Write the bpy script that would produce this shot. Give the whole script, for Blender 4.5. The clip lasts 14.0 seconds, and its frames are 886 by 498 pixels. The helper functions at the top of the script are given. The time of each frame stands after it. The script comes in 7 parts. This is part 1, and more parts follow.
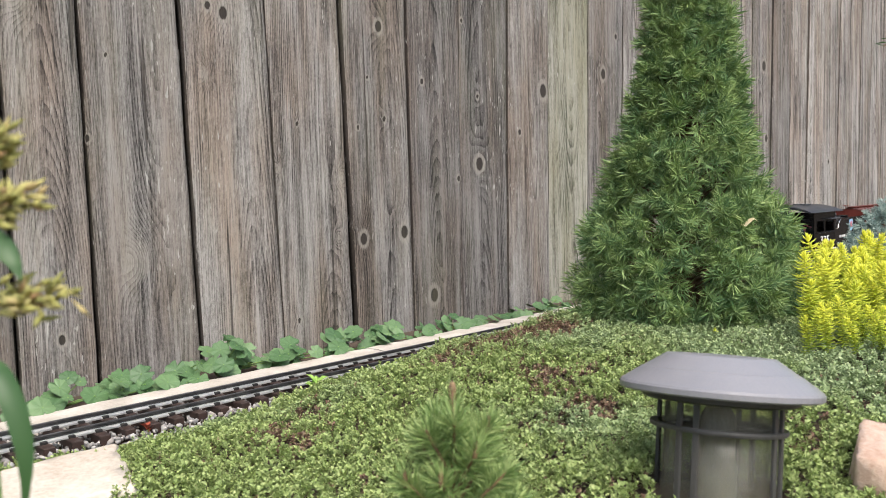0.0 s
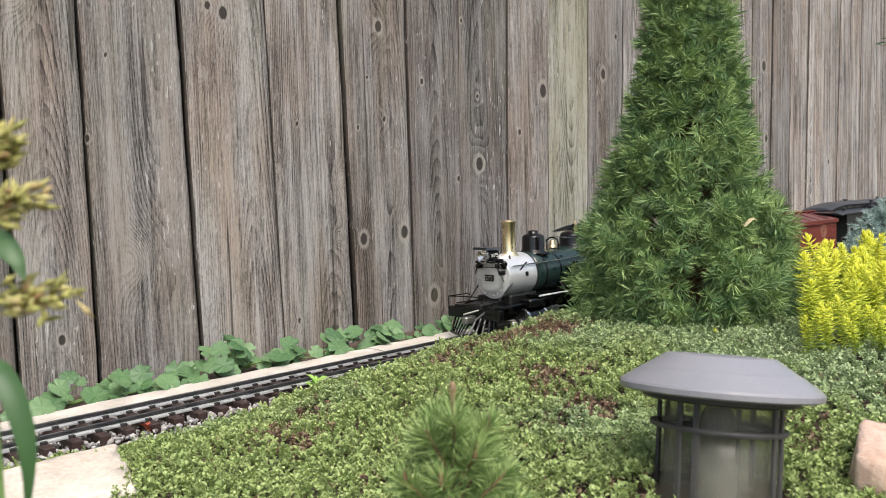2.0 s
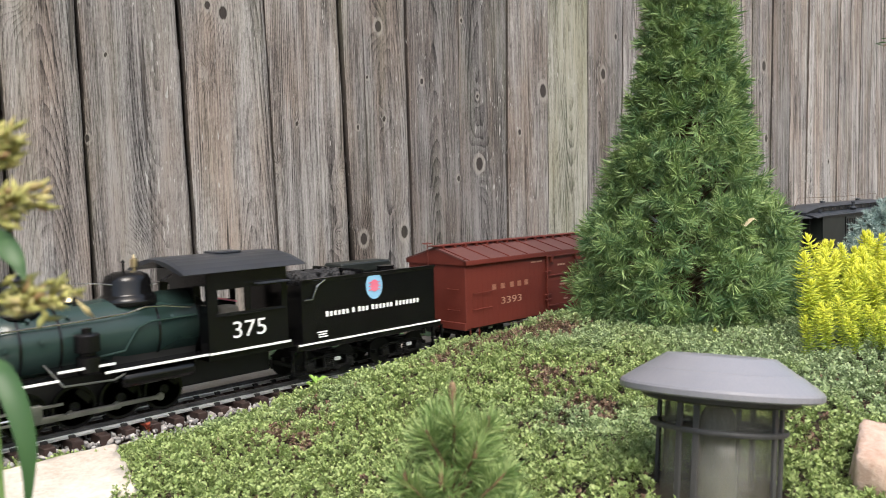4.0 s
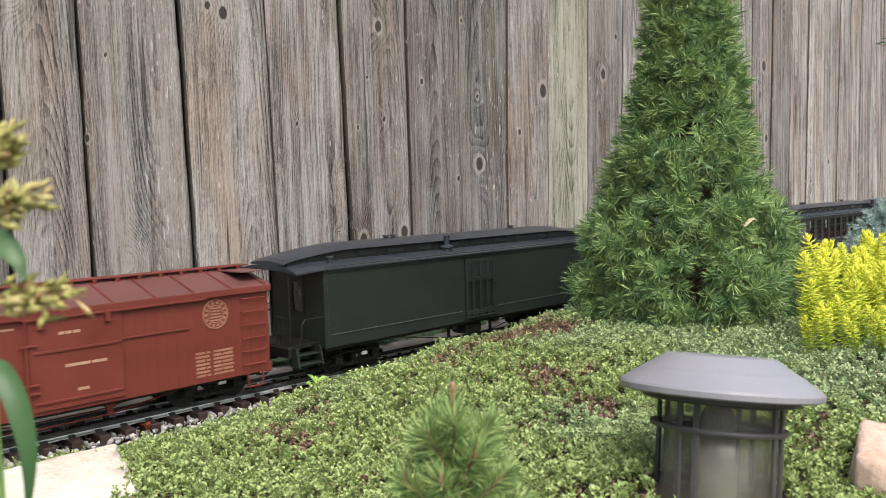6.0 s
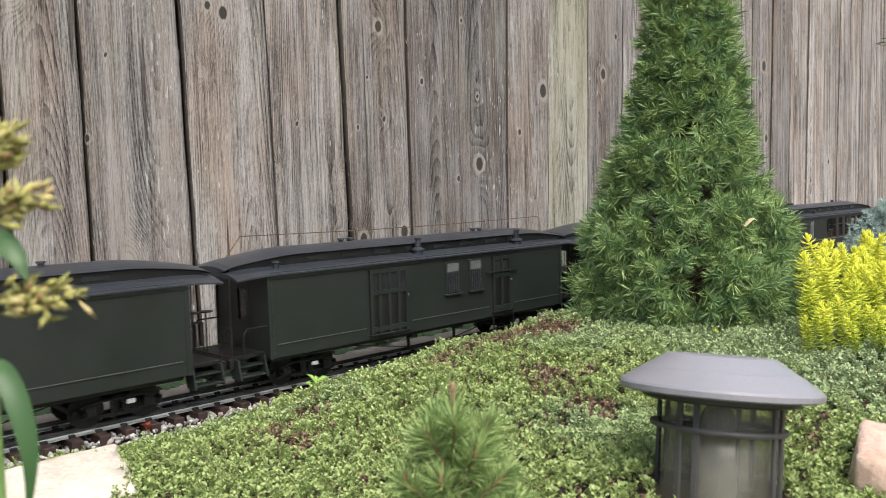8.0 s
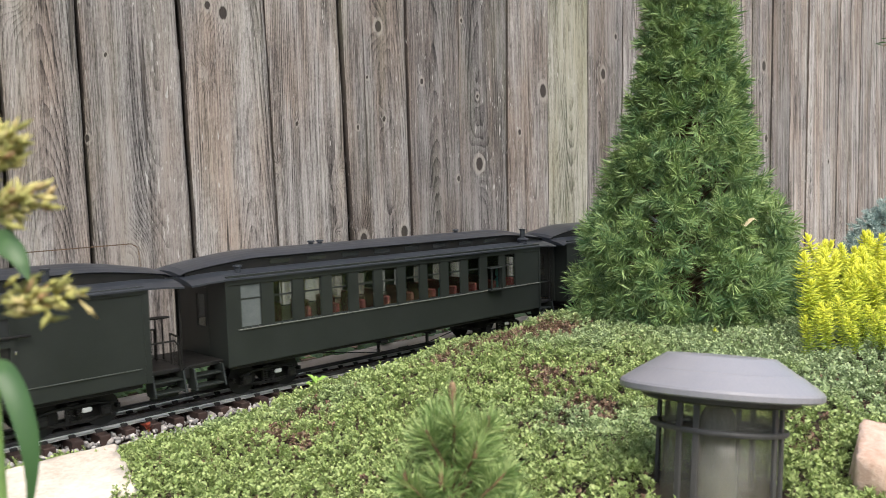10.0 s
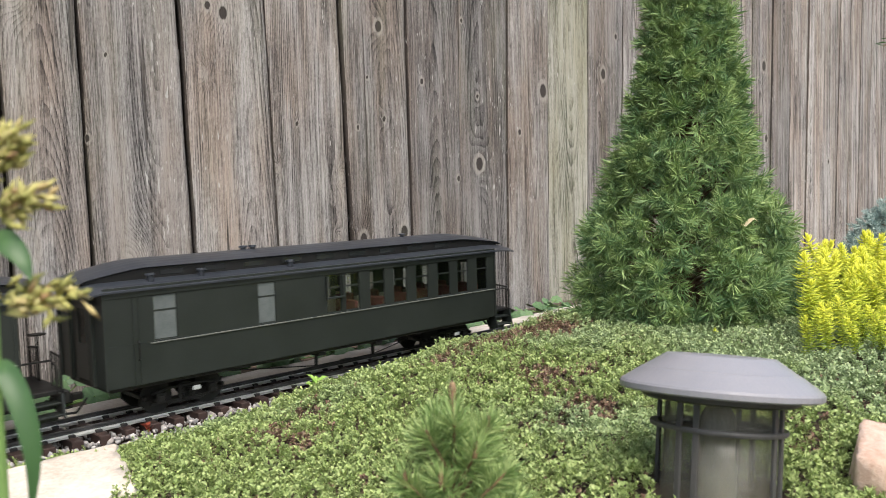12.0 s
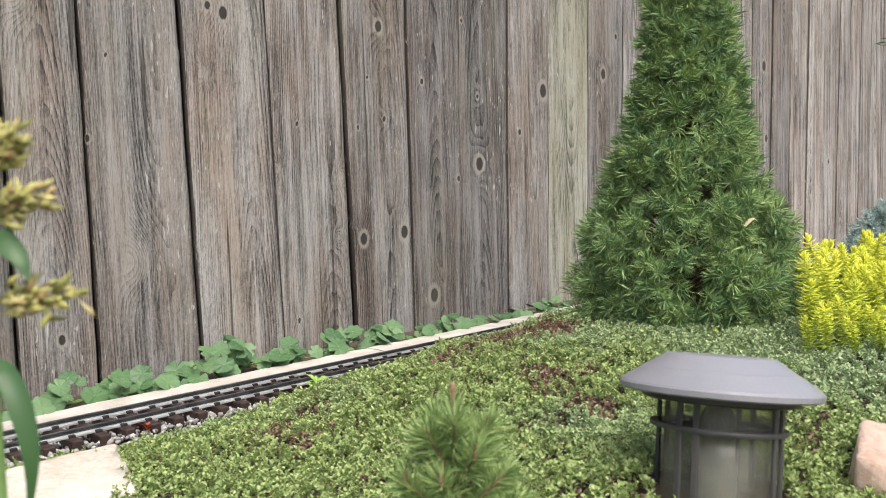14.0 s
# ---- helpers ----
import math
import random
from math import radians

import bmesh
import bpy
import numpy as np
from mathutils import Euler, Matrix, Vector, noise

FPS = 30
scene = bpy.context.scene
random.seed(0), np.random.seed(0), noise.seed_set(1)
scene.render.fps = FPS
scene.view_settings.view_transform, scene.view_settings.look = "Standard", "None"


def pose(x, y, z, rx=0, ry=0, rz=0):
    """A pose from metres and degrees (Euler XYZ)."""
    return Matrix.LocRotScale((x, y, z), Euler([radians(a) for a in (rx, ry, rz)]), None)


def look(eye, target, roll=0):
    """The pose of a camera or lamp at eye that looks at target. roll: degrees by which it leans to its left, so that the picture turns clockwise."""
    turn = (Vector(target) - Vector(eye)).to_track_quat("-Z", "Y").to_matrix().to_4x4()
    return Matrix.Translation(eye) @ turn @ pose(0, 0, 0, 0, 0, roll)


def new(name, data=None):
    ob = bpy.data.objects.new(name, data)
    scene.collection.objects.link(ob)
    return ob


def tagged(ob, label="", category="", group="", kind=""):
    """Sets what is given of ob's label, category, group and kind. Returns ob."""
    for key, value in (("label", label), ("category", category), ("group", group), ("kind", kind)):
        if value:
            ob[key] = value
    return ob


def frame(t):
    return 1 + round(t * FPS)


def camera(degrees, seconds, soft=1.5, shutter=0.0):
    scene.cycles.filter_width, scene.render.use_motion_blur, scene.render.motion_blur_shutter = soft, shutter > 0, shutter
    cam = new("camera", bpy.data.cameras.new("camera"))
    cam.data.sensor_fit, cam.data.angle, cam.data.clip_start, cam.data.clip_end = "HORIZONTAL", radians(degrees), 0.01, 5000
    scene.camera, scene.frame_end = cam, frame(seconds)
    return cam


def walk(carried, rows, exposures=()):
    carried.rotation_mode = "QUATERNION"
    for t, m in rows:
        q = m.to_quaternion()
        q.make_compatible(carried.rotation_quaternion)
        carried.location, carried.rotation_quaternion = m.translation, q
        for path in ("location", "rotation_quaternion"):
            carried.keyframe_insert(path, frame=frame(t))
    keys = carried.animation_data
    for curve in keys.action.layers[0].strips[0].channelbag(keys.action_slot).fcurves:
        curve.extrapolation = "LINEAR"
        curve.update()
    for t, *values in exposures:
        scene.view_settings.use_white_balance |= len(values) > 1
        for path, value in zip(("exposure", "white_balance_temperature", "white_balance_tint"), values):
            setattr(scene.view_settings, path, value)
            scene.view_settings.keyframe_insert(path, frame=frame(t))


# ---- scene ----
# ---------------------------------------------------------------- camera
EYE = (0.0, 0.0, 0.24)
cam = camera(57.245, 14.0, soft=0.2, shutter=0.2)
AIM = (EYE[0] + math.sin(radians(44.725)) * math.cos(radians(4.062)),
       EYE[1] + math.cos(radians(44.725)) * math.cos(radians(4.062)),
       EYE[2] - math.sin(radians(4.062)))
cam.data.dof.use_dof, cam.data.dof.focus_distance, cam.data.dof.aperture_fstop = True, 1.25, 18.0
VIEW = look(EYE, AIM, -1.677)
walk(cam, [(0.0, VIEW), (14.0, VIEW)], [(0.0, 1.00), (2.5, 1.00), (4.2, 1.08), (6.0, 1.13), (11.5, 1.13), (13.0, 1.10), (14.0, 1.07)])

# ---------------------------------------------------------------- light: bright overcast sky
world = bpy.data.worlds.new("sky")
scene.world = world
world.use_nodes = True
wn = world.node_tree
sky = wn.nodes.new("ShaderNodeTexSky")
sky.sky_type = "NISHITA"
sky.sun_disc = False
sky.sun_elevation, sky.sun_rotation = radians(58), radians(200)
sky.dust_density, sky.ozone_density, sky.air_density = 4.6, 0.8, 1.4
wn.links.new(sky.outputs[0], wn.nodes["Background"].inputs[0])
wn.nodes["Background"].inputs[1].default_value = 0.118
sun_data = bpy.data.lights.new("sun", "SUN")
sun_data.energy, sun_data.angle, sun_data.color = 1.45, radians(30), (1.0, 0.97, 0.93)
sun = new("sun", sun_data)
sun.matrix_world = look((-1.0, -1.55, 4.0), (0.6, 0.9, 0.0))

# ---------------------------------------------------------------- materials
def nodes_of(name, rough=0.6, metal=0.0):
    m = bpy.data.materials.new(name)
    m.use_nodes = True
    b = m.node_tree.nodes["Principled BSDF"]
    b.inputs["Roughness"].default_value, b.inputs["Metallic"].default_value = rough, metal
    return m, m.node_tree.nodes, m.node_tree.links, b


def coords(n, l, scale=(1, 1, 1), kind="Object"):
    c, m = n.new("ShaderNodeTexCoord"), n.new("ShaderNodeMapping")
    m.inputs["Scale"].default_value = scale
    l.new(c.outputs[kind], m.inputs["Vector"])
    return m.outputs[0]


def noise_tex(n, l, vec, scale, detail=4.0, rough=0.55, distort=0.0):
    t = n.new("ShaderNodeTexNoise")
    t.inputs["Scale"].default_value, t.inputs["Detail"].default_value = scale, detail
    t.inputs["Roughness"].default_value, t.inputs["Distortion"].default_value = rough, distort
    l.new(vec, t.inputs["Vector"])
    return t.outputs["Fac"]


def ramp(n, l, fac, stops):
    r = n.new("ShaderNodeValToRGB")
    e = r.color_ramp.elements
    while len(e) < len(stops):
        e.new(0.5)
    for k, (p, c) in zip(e, stops):
        k.position, k.color = p, (*c, 1)
    l.new(fac, r.inputs[0])
    return r.outputs[0]


def mixed(n, l, fac, a, b, mode="MIX"):
    m = n.new("ShaderNodeMix")
    m.data_type, m.blend_type = "RGBA", mode
    for s, v in ((m.inputs[0], fac), (m.inputs[6], a), (m.inputs[7], b)):
        if isinstance(v, (int, float)):
            s.default_value = v
        elif isinstance(v, tuple):
            s.default_value = (*v, 1)
        else:
            l.new(v, s)
    return m.outputs[2]


def arith(n, l, op, a, b=0.0):
    m = n.new("ShaderNodeMath")
    m.operation = op
    for s, v in zip(m.inputs, (a, b)):
        if isinstance(v, (int, float)):
            s.default_value = v
        else:
            l.new(v, s)
    return m.outputs[0]


def bumped(n, l, b, height, strength, dist=0.001):
    k = n.new("ShaderNodeBump")
    k.inputs["Strength"].default_value, k.inputs["Distance"].default_value = strength, dist
    l.new(height, k.inputs["Height"])
    l.new(k.outputs[0], b.inputs["Normal"])


def surface(name, c1, c2, rough=0.6, metal=0.0, fine=400.0, coarse=30.0, bump=0.15, dist=0.0004, spread=0.12):
    """Two tones at two scales, uneven gloss and a fine relief."""
    m, n, l, b = nodes_of(name, rough, metal)
    v = coords(n, l)
    a, c = noise_tex(n, l, v, coarse, 5), noise_tex(n, l, v, fine, 3)
    f = arith(n, l, "ADD", arith(n, l, "MULTIPLY", a, 0.65), arith(n, l, "MULTIPLY", c, 0.35))
    l.new(ramp(n, l, f, [(0.32, c1), (0.68, c2)]), b.inputs["Base Color"])
    l.new(arith(n, l, "ADD", arith(n, l, "MULTIPLY", a, spread * 2), rough - spread), b.inputs["Roughness"])
    bumped(n, l, b, f, bump, dist)
    b.inputs["Specular IOR Level"].default_value = 0.38
    return m


def weathered_wood(name, stops, warm, moss=0.0):
    """Silver-grey cedar: the growth rings of each sawn board, its knots, cracks, stains and raised fibres."""
    m, n, l, b = nodes_of(name, 0.88)
    info = n.new("ShaderNodeObjectInfo")
    c = n.new("ShaderNodeTexCoord")
    shift = n.new("ShaderNodeVectorMath")
    shift.operation = "ADD"
    comb = n.new("ShaderNodeCombineXYZ")
    l.new(arith(n, l, "MULTIPLY", info.outputs["Random"], 37.0), comb.inputs[0])
    l.new(arith(n, l, "MULTIPLY", info.outputs["Random"], 91.0), comb.inputs[2])
    l.new(c.outputs["Object"], shift.inputs[0])
    l.new(comb.outputs[0], shift.inputs[1])

    def scaled(s):
        k = n.new("ShaderNodeMapping")
        k.inputs["Scale"].default_value = s
        l.new(shift.outputs[0], k.inputs["Vector"])
        return k.outputs[0]

    def attribute(word):
        k = n.new("ShaderNodeAttribute")
        k.attribute_name = word
        return k.outputs["Fac"]

    # late wood: dark lines that stand a little proud, strong in places and worn away in others
    wob = noise_tex(n, l, scaled((70.0, 0.01, 8.0)), 1.0, 4, 0.6)
    field = arith(n, l, "ADD", attribute("rings"), arith(n, l, "MULTIPLY", wob, 0.9))
    ring = arith(n, l, "POWER", arith(n, l, "FRACT", field), 2.2)
    worn = ramp(n, l, noise_tex(n, l, scaled((24.0, 1.0, 3.0)), 1.0, 4, 0.6), [(0.40, (0.05, 0.05, 0.05)), (0.66, (1, 1, 1))])
    ring = arith(n, l, "SUBTRACT", 1.0, arith(n, l, "MULTIPLY", ring, worn))
    fibre = noise_tex(n, l, scaled((900.0, 900.0, 20.0)), 1.0, 3, 0.75)
    mid = noise_tex(n, l, scaled((300.0, 300.0, 7.0)), 1.0, 4, 0.7)
    streak = noise_tex(n, l, scaled((62.0, 62.0, 1.6)), 1.0, 4, 0.6)
    grit = noise_tex(n, l, scaled((420.0, 420.0, 170.0)), 1.0, 4, 0.75)
    cloud = noise_tex(n, l, scaled((11.0, 1.0, 5.0)), 1.0, 5, 0.6)
    tone = arith(n, l, "MULTIPLY", ring, 0.15)
    for part_, weight in ((fibre, 0.32), (mid, 0.26), (grit, 0.24), (streak, 0.36), (cloud, 0.20)):
        tone = arith(n, l, "ADD", tone, arith(n, l, "MULTIPLY", part_, weight))
    tone = arith(n, l, "SUBTRACT", tone, 0.262)
    col = ramp(n, l, tone, stops)
    stain = noise_tex(n, l, scaled((16.0, 1.0, 2.2)), 1.0, 5, 0.6)
    col = mixed(n, l, arith(n, l, "MULTIPLY", ramp(n, l, stain, [(0.42, (0, 0, 0)), (0.62, (1, 1, 1))]), 0.9), col, mixed(n, l, 1.0, col, warm, "MULTIPLY"))
    # each board has weathered to its own grey
    own = ramp(n, l, attribute("greyness"), [(0.0, (0.22, 0.21, 0.213)), (0.5, (0.47, 0.465, 0.46)), (1.0, (0.84, 0.83, 0.81))])
    col = mixed(n, l, 1.0, col, own, "MULTIPLY")
    # pale lifted fibres and lichen specks
    fleck = ramp(n, l, noise_tex(n, l, scaled((260.0, 260.0, 42.0)), 1.0, 2, 0.5, 0.8), [(0.655, (0, 0, 0)), (0.70, (1, 1, 1))])
    fleck = arith(n, l, "MULTIPLY", fleck, ramp(n, l, noise_tex(n, l, scaled((9.0, 1.0, 4.0)), 1.0, 3), [(0.42, (0, 0, 0)), (0.60, (1, 1, 1))]))
    col = mixed(n, l, arith(n, l, "MULTIPLY", fleck, 0.75), col, (0.50, 0.49, 0.46))
    # dark open cracks along the grain
    crack = ramp(n, l, noise_tex(n, l, scaled((70.0, 5.0, 1.1)), 1.0, 2, 0.5, 0.6), [(0.285, (1, 1, 1)), (0.315, (0, 0, 0))])
    col = mixed(n, l, arith(n, l, "MULTIPLY", crack, 0.75), col, (0.035, 0.028, 0.024))
    # knots: a dark cracked heart in a paler collar
    near = arith(n, l, "ADD", attribute("knot"), arith(n, l, "MULTIPLY", arith(n, l, "SUBTRACT", grit, 0.5), 0.10))
    heart = ramp(n, l, near, [(0.52, (0, 0, 0)), (0.58, (1, 1, 1))])
    collar = ramp(n, l, near, [(0.37, (0, 0, 0)), (0.45, (1, 1, 1))])
    col = mixed(n, l, arith(n, l, "MULTIPLY", collar, 0.60), col, mixed(n, l, ring, (0.10, 0.085, 0.07), (0.36, 0.335, 0.30)))
    col = mixed(n, l, arith(n, l, "MULTIPLY", heart, 0.95), col, mixed(n, l, ring, (0.004, 0.003, 0.003), (0.026, 0.019, 0.015)))
    # green algae
    alg = noise_tex(n, l, scaled((22.0, 3.0, 2.5)), 1.0, 5, 0.65)
    col = mixed(n, l, arith(n, l, "MULTIPLY", ramp(n, l, alg, [(0.48, (0, 0, 0)), (0.72, (1, 1, 1))]), 0.16 + moss), col, (0.20, 0.215, 0.115))
    l.new(col, b.inputs["Base Color"])
    h = arith(n, l, "SUBTRACT", arith(n, l, "ADD", tone, arith(n, l, "MULTIPLY", fibre, 0.4)), arith(n, l, "MULTIPLY", crack, 0.9))
    h = arith(n, l, "SUBTRACT", h, arith(n, l, "MULTIPLY", heart, 0.5))
    bumped(n, l, b, h, 1.0, 0.0024)
    return m


def foliage(name, stops, rough=0.55, patch=None, patch_scale=6.0, lo=0.5, hi=0.62, through_light=0.25, lean=0.0):
    """Leaves: each leaf its own tone, with broader patches over the plant."""
    m, n, l, b = nodes_of(name, rough)
    geo = n.new("ShaderNodeNewGeometry")
    v = coords(n, l)
    col = ramp(n, l, geo.outputs["Random Per Island"], stops)
    if patch:
        p = noise_tex(n, l, v, patch_scale, 3, 0.6)
        if lean:
            # one kind gives way to the other along the bed
            sep = n.new("ShaderNodeSeparateXYZ")
            l.new(v, sep.inputs[0])
            p = arith(n, l, "ADD", p, arith(n, l, "MULTIPLY", arith(n, l, "SUBTRACT", sep.outputs[0], 0.58), lean))
        col = mixed(n, l, ramp(n, l, p, [(lo, (0, 0, 0)), (hi, (1, 1, 1))]), col, patch if isinstance(patch, tuple) else ramp(n, l, geo.outputs["Random Per Island"], patch))
    l.new(col, b.inputs["Base Color"])
    b.inputs["Specular IOR Level"].default_value = 0.35
    t = n.new("ShaderNodeBsdfTranslucent")
    l.new(col, t.inputs[0])
    mx = n.new("ShaderNodeMixShader")
    mx.inputs[0].default_value = through_light
    l.new(b.outputs[0], mx.inputs[1])
    l.new(t.outputs[0], mx.inputs[2])
    l.new(mx.outputs[0], n["Material Output"].inputs[0])
    return m


def glass(name, tint=(0.9, 0.93, 0.92), gloss=0.07):
    m, n, l, b = nodes_of(name, 0.08)
    tr, gl, mx = n.new("ShaderNodeBsdfTransparent"), n.new("ShaderNodeBsdfGlossy"), n.new("ShaderNodeMixShader")
    tr.inputs[0].default_value = (*tint, 1)
    gl.inputs["Roughness"].default_value = 0.18
    mx.inputs[0].default_value = gloss
    l.new(tr.outputs[0], mx.inputs[1])
    l.new(gl.outputs[0], mx.inputs[2])
    l.new(mx.outputs[0], n["Material Output"].inputs[0])
    return m


GREY_STOPS = [(0.425, (0.030, 0.027, 0.026)), (0.475, (0.14, 0.130, 0.127)), (0.53, (0.30, 0.284, 0.276)), (0.635, (0.64, 0.62, 0.605))]
GREEN_STOPS = [(0.425, (0.05, 0.05, 0.036)), (0.475, (0.17, 0.172, 0.135)), (0.53, (0.33, 0.33, 0.275)), (0.59, (0.58, 0.575, 0.51))]
MAT_FENCE = weathered_wood("weathered_cedar", GREY_STOPS, (0.84, 0.72, 0.63))
MAT_FENCE_GREEN = weathered_wood("mossy_cedar", GREEN_STOPS, (0.88, 0.86, 0.74), 0.06)
# darkened cedar: the shade in the gaps between boards is put into its colour
MAT_FENCE_BACK = weathered_wood("gap_shade_cedar", [(0.40, (0.02, 0.017, 0.015)), (0.5, (0.055, 0.046, 0.040)), (0.61, (0.13, 0.11, 0.10))], (0.9, 0.8, 0.72))
MAT_SOIL = surface("soil", (0.035, 0.024, 0.017), (0.11, 0.082, 0.06), 0.95, 0, 500, 40, 0.8, 0.003)
MAT_STAINED_STONE = surface("stained_limestone", (0.36, 0.295, 0.23), (0.66, 0.61, 0.54), 0.92, 0, 240, 16, 0.9, 0.003)
MAT_LIMESTONE = surface("limestone", (0.37, 0.33, 0.28), (0.61, 0.57, 0.52), 0.9, 0, 260, 22, 0.5, 0.001)
MAT_PINK_STONE = surface("pink_sandstone", (0.40, 0.26, 0.19), (0.64, 0.52, 0.44), 0.9, 0, 200, 28, 0.9, 0.003)
MAT_TIE = surface("brown_tie_plastic", (0.022, 0.013, 0.011), (0.06, 0.036, 0.03), 0.55, 0, 900, 60, 0.3)
MAT_CLIP = surface("black_clip_plastic", (0.012, 0.011, 0.011), (0.03, 0.028, 0.028), 0.5, 0, 900, 60, 0.2)
MAT_RAIL_DARK = surface("tarnished_rail", (0.05, 0.05, 0.053), (0.12, 0.12, 0.123), 0.42, 0.7, 700, 60, 0.12)
# paler metal for the rail foot, with the sky's reflection put into its colour
MAT_RAIL = surface("sky_bright_rail", (0.58, 0.58, 0.58), (0.80, 0.80, 0.79), 0.34, 0.8, 700, 60, 0.12)
MAT_THYME = foliage("creeping_thyme", [(0.0, (0.225, 0.305, 0.100)), (0.5, (0.310, 0.395, 0.145)), (1.0, (0.400, 0.475, 0.200))], 0.75,
                    [(0.0, (0.220, 0.300, 0.140)), (0.5, (0.300, 0.385, 0.195)), (1.0, (0.395, 0.475, 0.270))], 4.0, 0.46, 0.62, 0.13, 0.55)
MAT_THYME_DRY = foliage("dry_thyme", [(0.0, (0.11, 0.062, 0.045)), (0.5, (0.26, 0.165, 0.12)), (0.8, (0.37, 0.275, 0.19)), (1.0, (0.28, 0.32, 0.13))], 0.75)
MAT_SPRUCE = foliage("spruce_needles", [(0.0, (0.140, 0.235, 0.076)), (0.5, (0.230, 0.335, 0.112)), (1.0, (0.365, 0.475, 0.185))], 0.5,
                     [(0.0, (0.055, 0.128, 0.052)), (0.5, (0.108, 0.202, 0.084)), (1.0, (0.205, 0.312, 0.138))], 42.0, 0.40, 0.62, 0.08)
MAT_PINE = foliage("pine_needles", [(0.0, (0.14, 0.24, 0.075)), (0.5, (0.29, 0.41, 0.145)), (1.0, (0.47, 0.57, 0.25))], 0.5)
MAT_BLUE_SPRUCE = foliage("blue_spruce_needles", [(0.0, (0.16, 0.25, 0.23)), (0.5, (0.33, 0.44, 0.415)), (1.0, (0.58, 0.68, 0.65))], 0.6)
MAT_BARK = surface("bark", (0.05, 0.032, 0.02), (0.16, 0.10, 0.06), 0.9, 0, 300, 40, 0.6, 0.001)


# ---------------------------------------------------------------- building helpers
def part(name, bm, material, parent, label="", smooth=False):
    """Links a bmesh as one mesh object, under a thing or a part where one is given."""
    me = bpy.data.meshes.new(name)
    bm.normal_update()
    bm.to_mesh(me)
    bm.free()
    me.materials.append(material)
    if smooth:
        for p in me.polygons:
            p.use_smooth = True
    ob = new(name, me)
    ob.parent = parent
    if label:
        ob["label"] = label
    return ob


def arrays(name, verts, faces, material, parent=None, sizes=4):
    """One mesh from arrays of vertices and of faces, all with the same number of corners."""
    me = bpy.data.meshes.new(name)
    verts, faces = np.asarray(verts, np.float32), np.asarray(faces, np.int32)
    me.vertices.add(len(verts))
    me.vertices.foreach_set("co", verts.ravel())
    me.loops.add(faces.size)
    me.loops.foreach_set("vertex_index", faces.ravel())
    me.polygons.add(len(faces))
    me.polygons.foreach_set("loop_start", np.arange(0, faces.size, faces.shape[1], dtype=np.int32))
    me.update(calc_edges=True)
    me.validate()
    if material:
        me.materials.append(material)
    ob = new(name, me)
    ob.parent = parent
    return ob


def share(name, me, parent, m):
    ob = new(name, me)
    ob.parent = parent
    ob.matrix_basis = m
    return ob


def thing(name, m, label, category, group="", kind=""):
    e = new(name)
    e.empty_display_size = 0.02
    e.matrix_basis = m
    return tagged(e, label, category, group, kind)


def box(bm, x0, x1, y0, y1, z0, z1, bevel=0.0):
    r = bmesh.ops.create_cube(bm, size=1.0, matrix=Matrix.Translation(((x0 + x1) / 2, (y0 + y1) / 2, (z0 + z1) / 2)) @ Matrix.Diagonal((x1 - x0, y1 - y0, z1 - z0, 1)))
    if bevel:
        es = {e for v in r["verts"] for e in v.link_edges}
        bmesh.ops.bevel(bm, geom=list(es), offset=bevel, segments=1, affect="EDGES", profile=0.5)
    return bm


def prism(bm, profile, x0, x1):
    """A closed outline in y, z, drawn out along x."""
    a = [bm.verts.new((x0, y, z)) for y, z in profile]
    b = [bm.verts.new((x1, y, z)) for y, z in profile]
    k = len(profile)
    for i in range(k):
        bm.faces.new((a[i], a[(i + 1) % k], b[(i + 1) % k], b[i]))
    bm.faces.new(a[::-1])
    bm.faces.new(b)
    bmesh.ops.recalc_face_normals(bm, faces=bm.faces)
    return bm


def rod(bm, p, q, r, r2=None, seg=8):
    p, q = Vector(p), Vector(q)
    d = q - p
    m = Matrix.Translation((p + q) / 2) @ d.to_track_quat("Z", "Y").to_matrix().to_4x4()
    bmesh.ops.create_cone(bm, cap_ends=True, segments=seg, radius1=r, radius2=r if r2 is None else r2, depth=d.length, matrix=m)
    return bm


def pipe(bm, pts, r, seg=6):
    for a, b in zip(pts, pts[1:]):
        rod(bm, a, b, r, seg=seg)
    return bm


def lathe(bm, profile, at=(0, 0, 0), axis="Z", seg=24):
    """Turns a profile of (radius, height) round an axis."""
    turn = {"Z": Matrix.Identity(4), "X": pose(0, 0, 0, 0, 90, 0), "Y": pose(0, 0, 0, -90, 0, 0)}[axis]
    m = Matrix.Translation(at) @ turn
    rings = []
    for r, z in profile:
        rings.append([bm.verts.new(m @ Vector((max(r, 1e-5) * math.cos(2 * math.pi * i / seg), max(r, 1e-5) * math.sin(2 * math.pi * i / seg), z))) for i in range(seg)])
    for a, b in zip(rings, rings[1:]):
        for i in range(seg):
            bm.faces.new((a[i], a[(i + 1) % seg], b[(i + 1) % seg], b[i]))
    if profile[0][0] > 1e-4:
        bm.faces.new(rings[0][::-1])
    if profile[-1][0] > 1e-4:
        bm.faces.new(rings[-1])
    return bm


def smooth01(v):
    v = np.clip(v, 0, 1)
    return v * v * (3 - 2 * v)


def lumps(x, y):
    return (np.sin(x * 21 + 1.3 * np.sin(y * 17)) * np.sin(y * 26 + 1.7 * np.sin(x * 13)) + 0.6 * np.sin(x * 47 + y * 31) * np.sin(y * 53 - x * 19))


def bend(x):
    """How far the line swings towards the garden past the spruce."""
    return 0.065 * smooth01((x - 1.35) / 0.75)


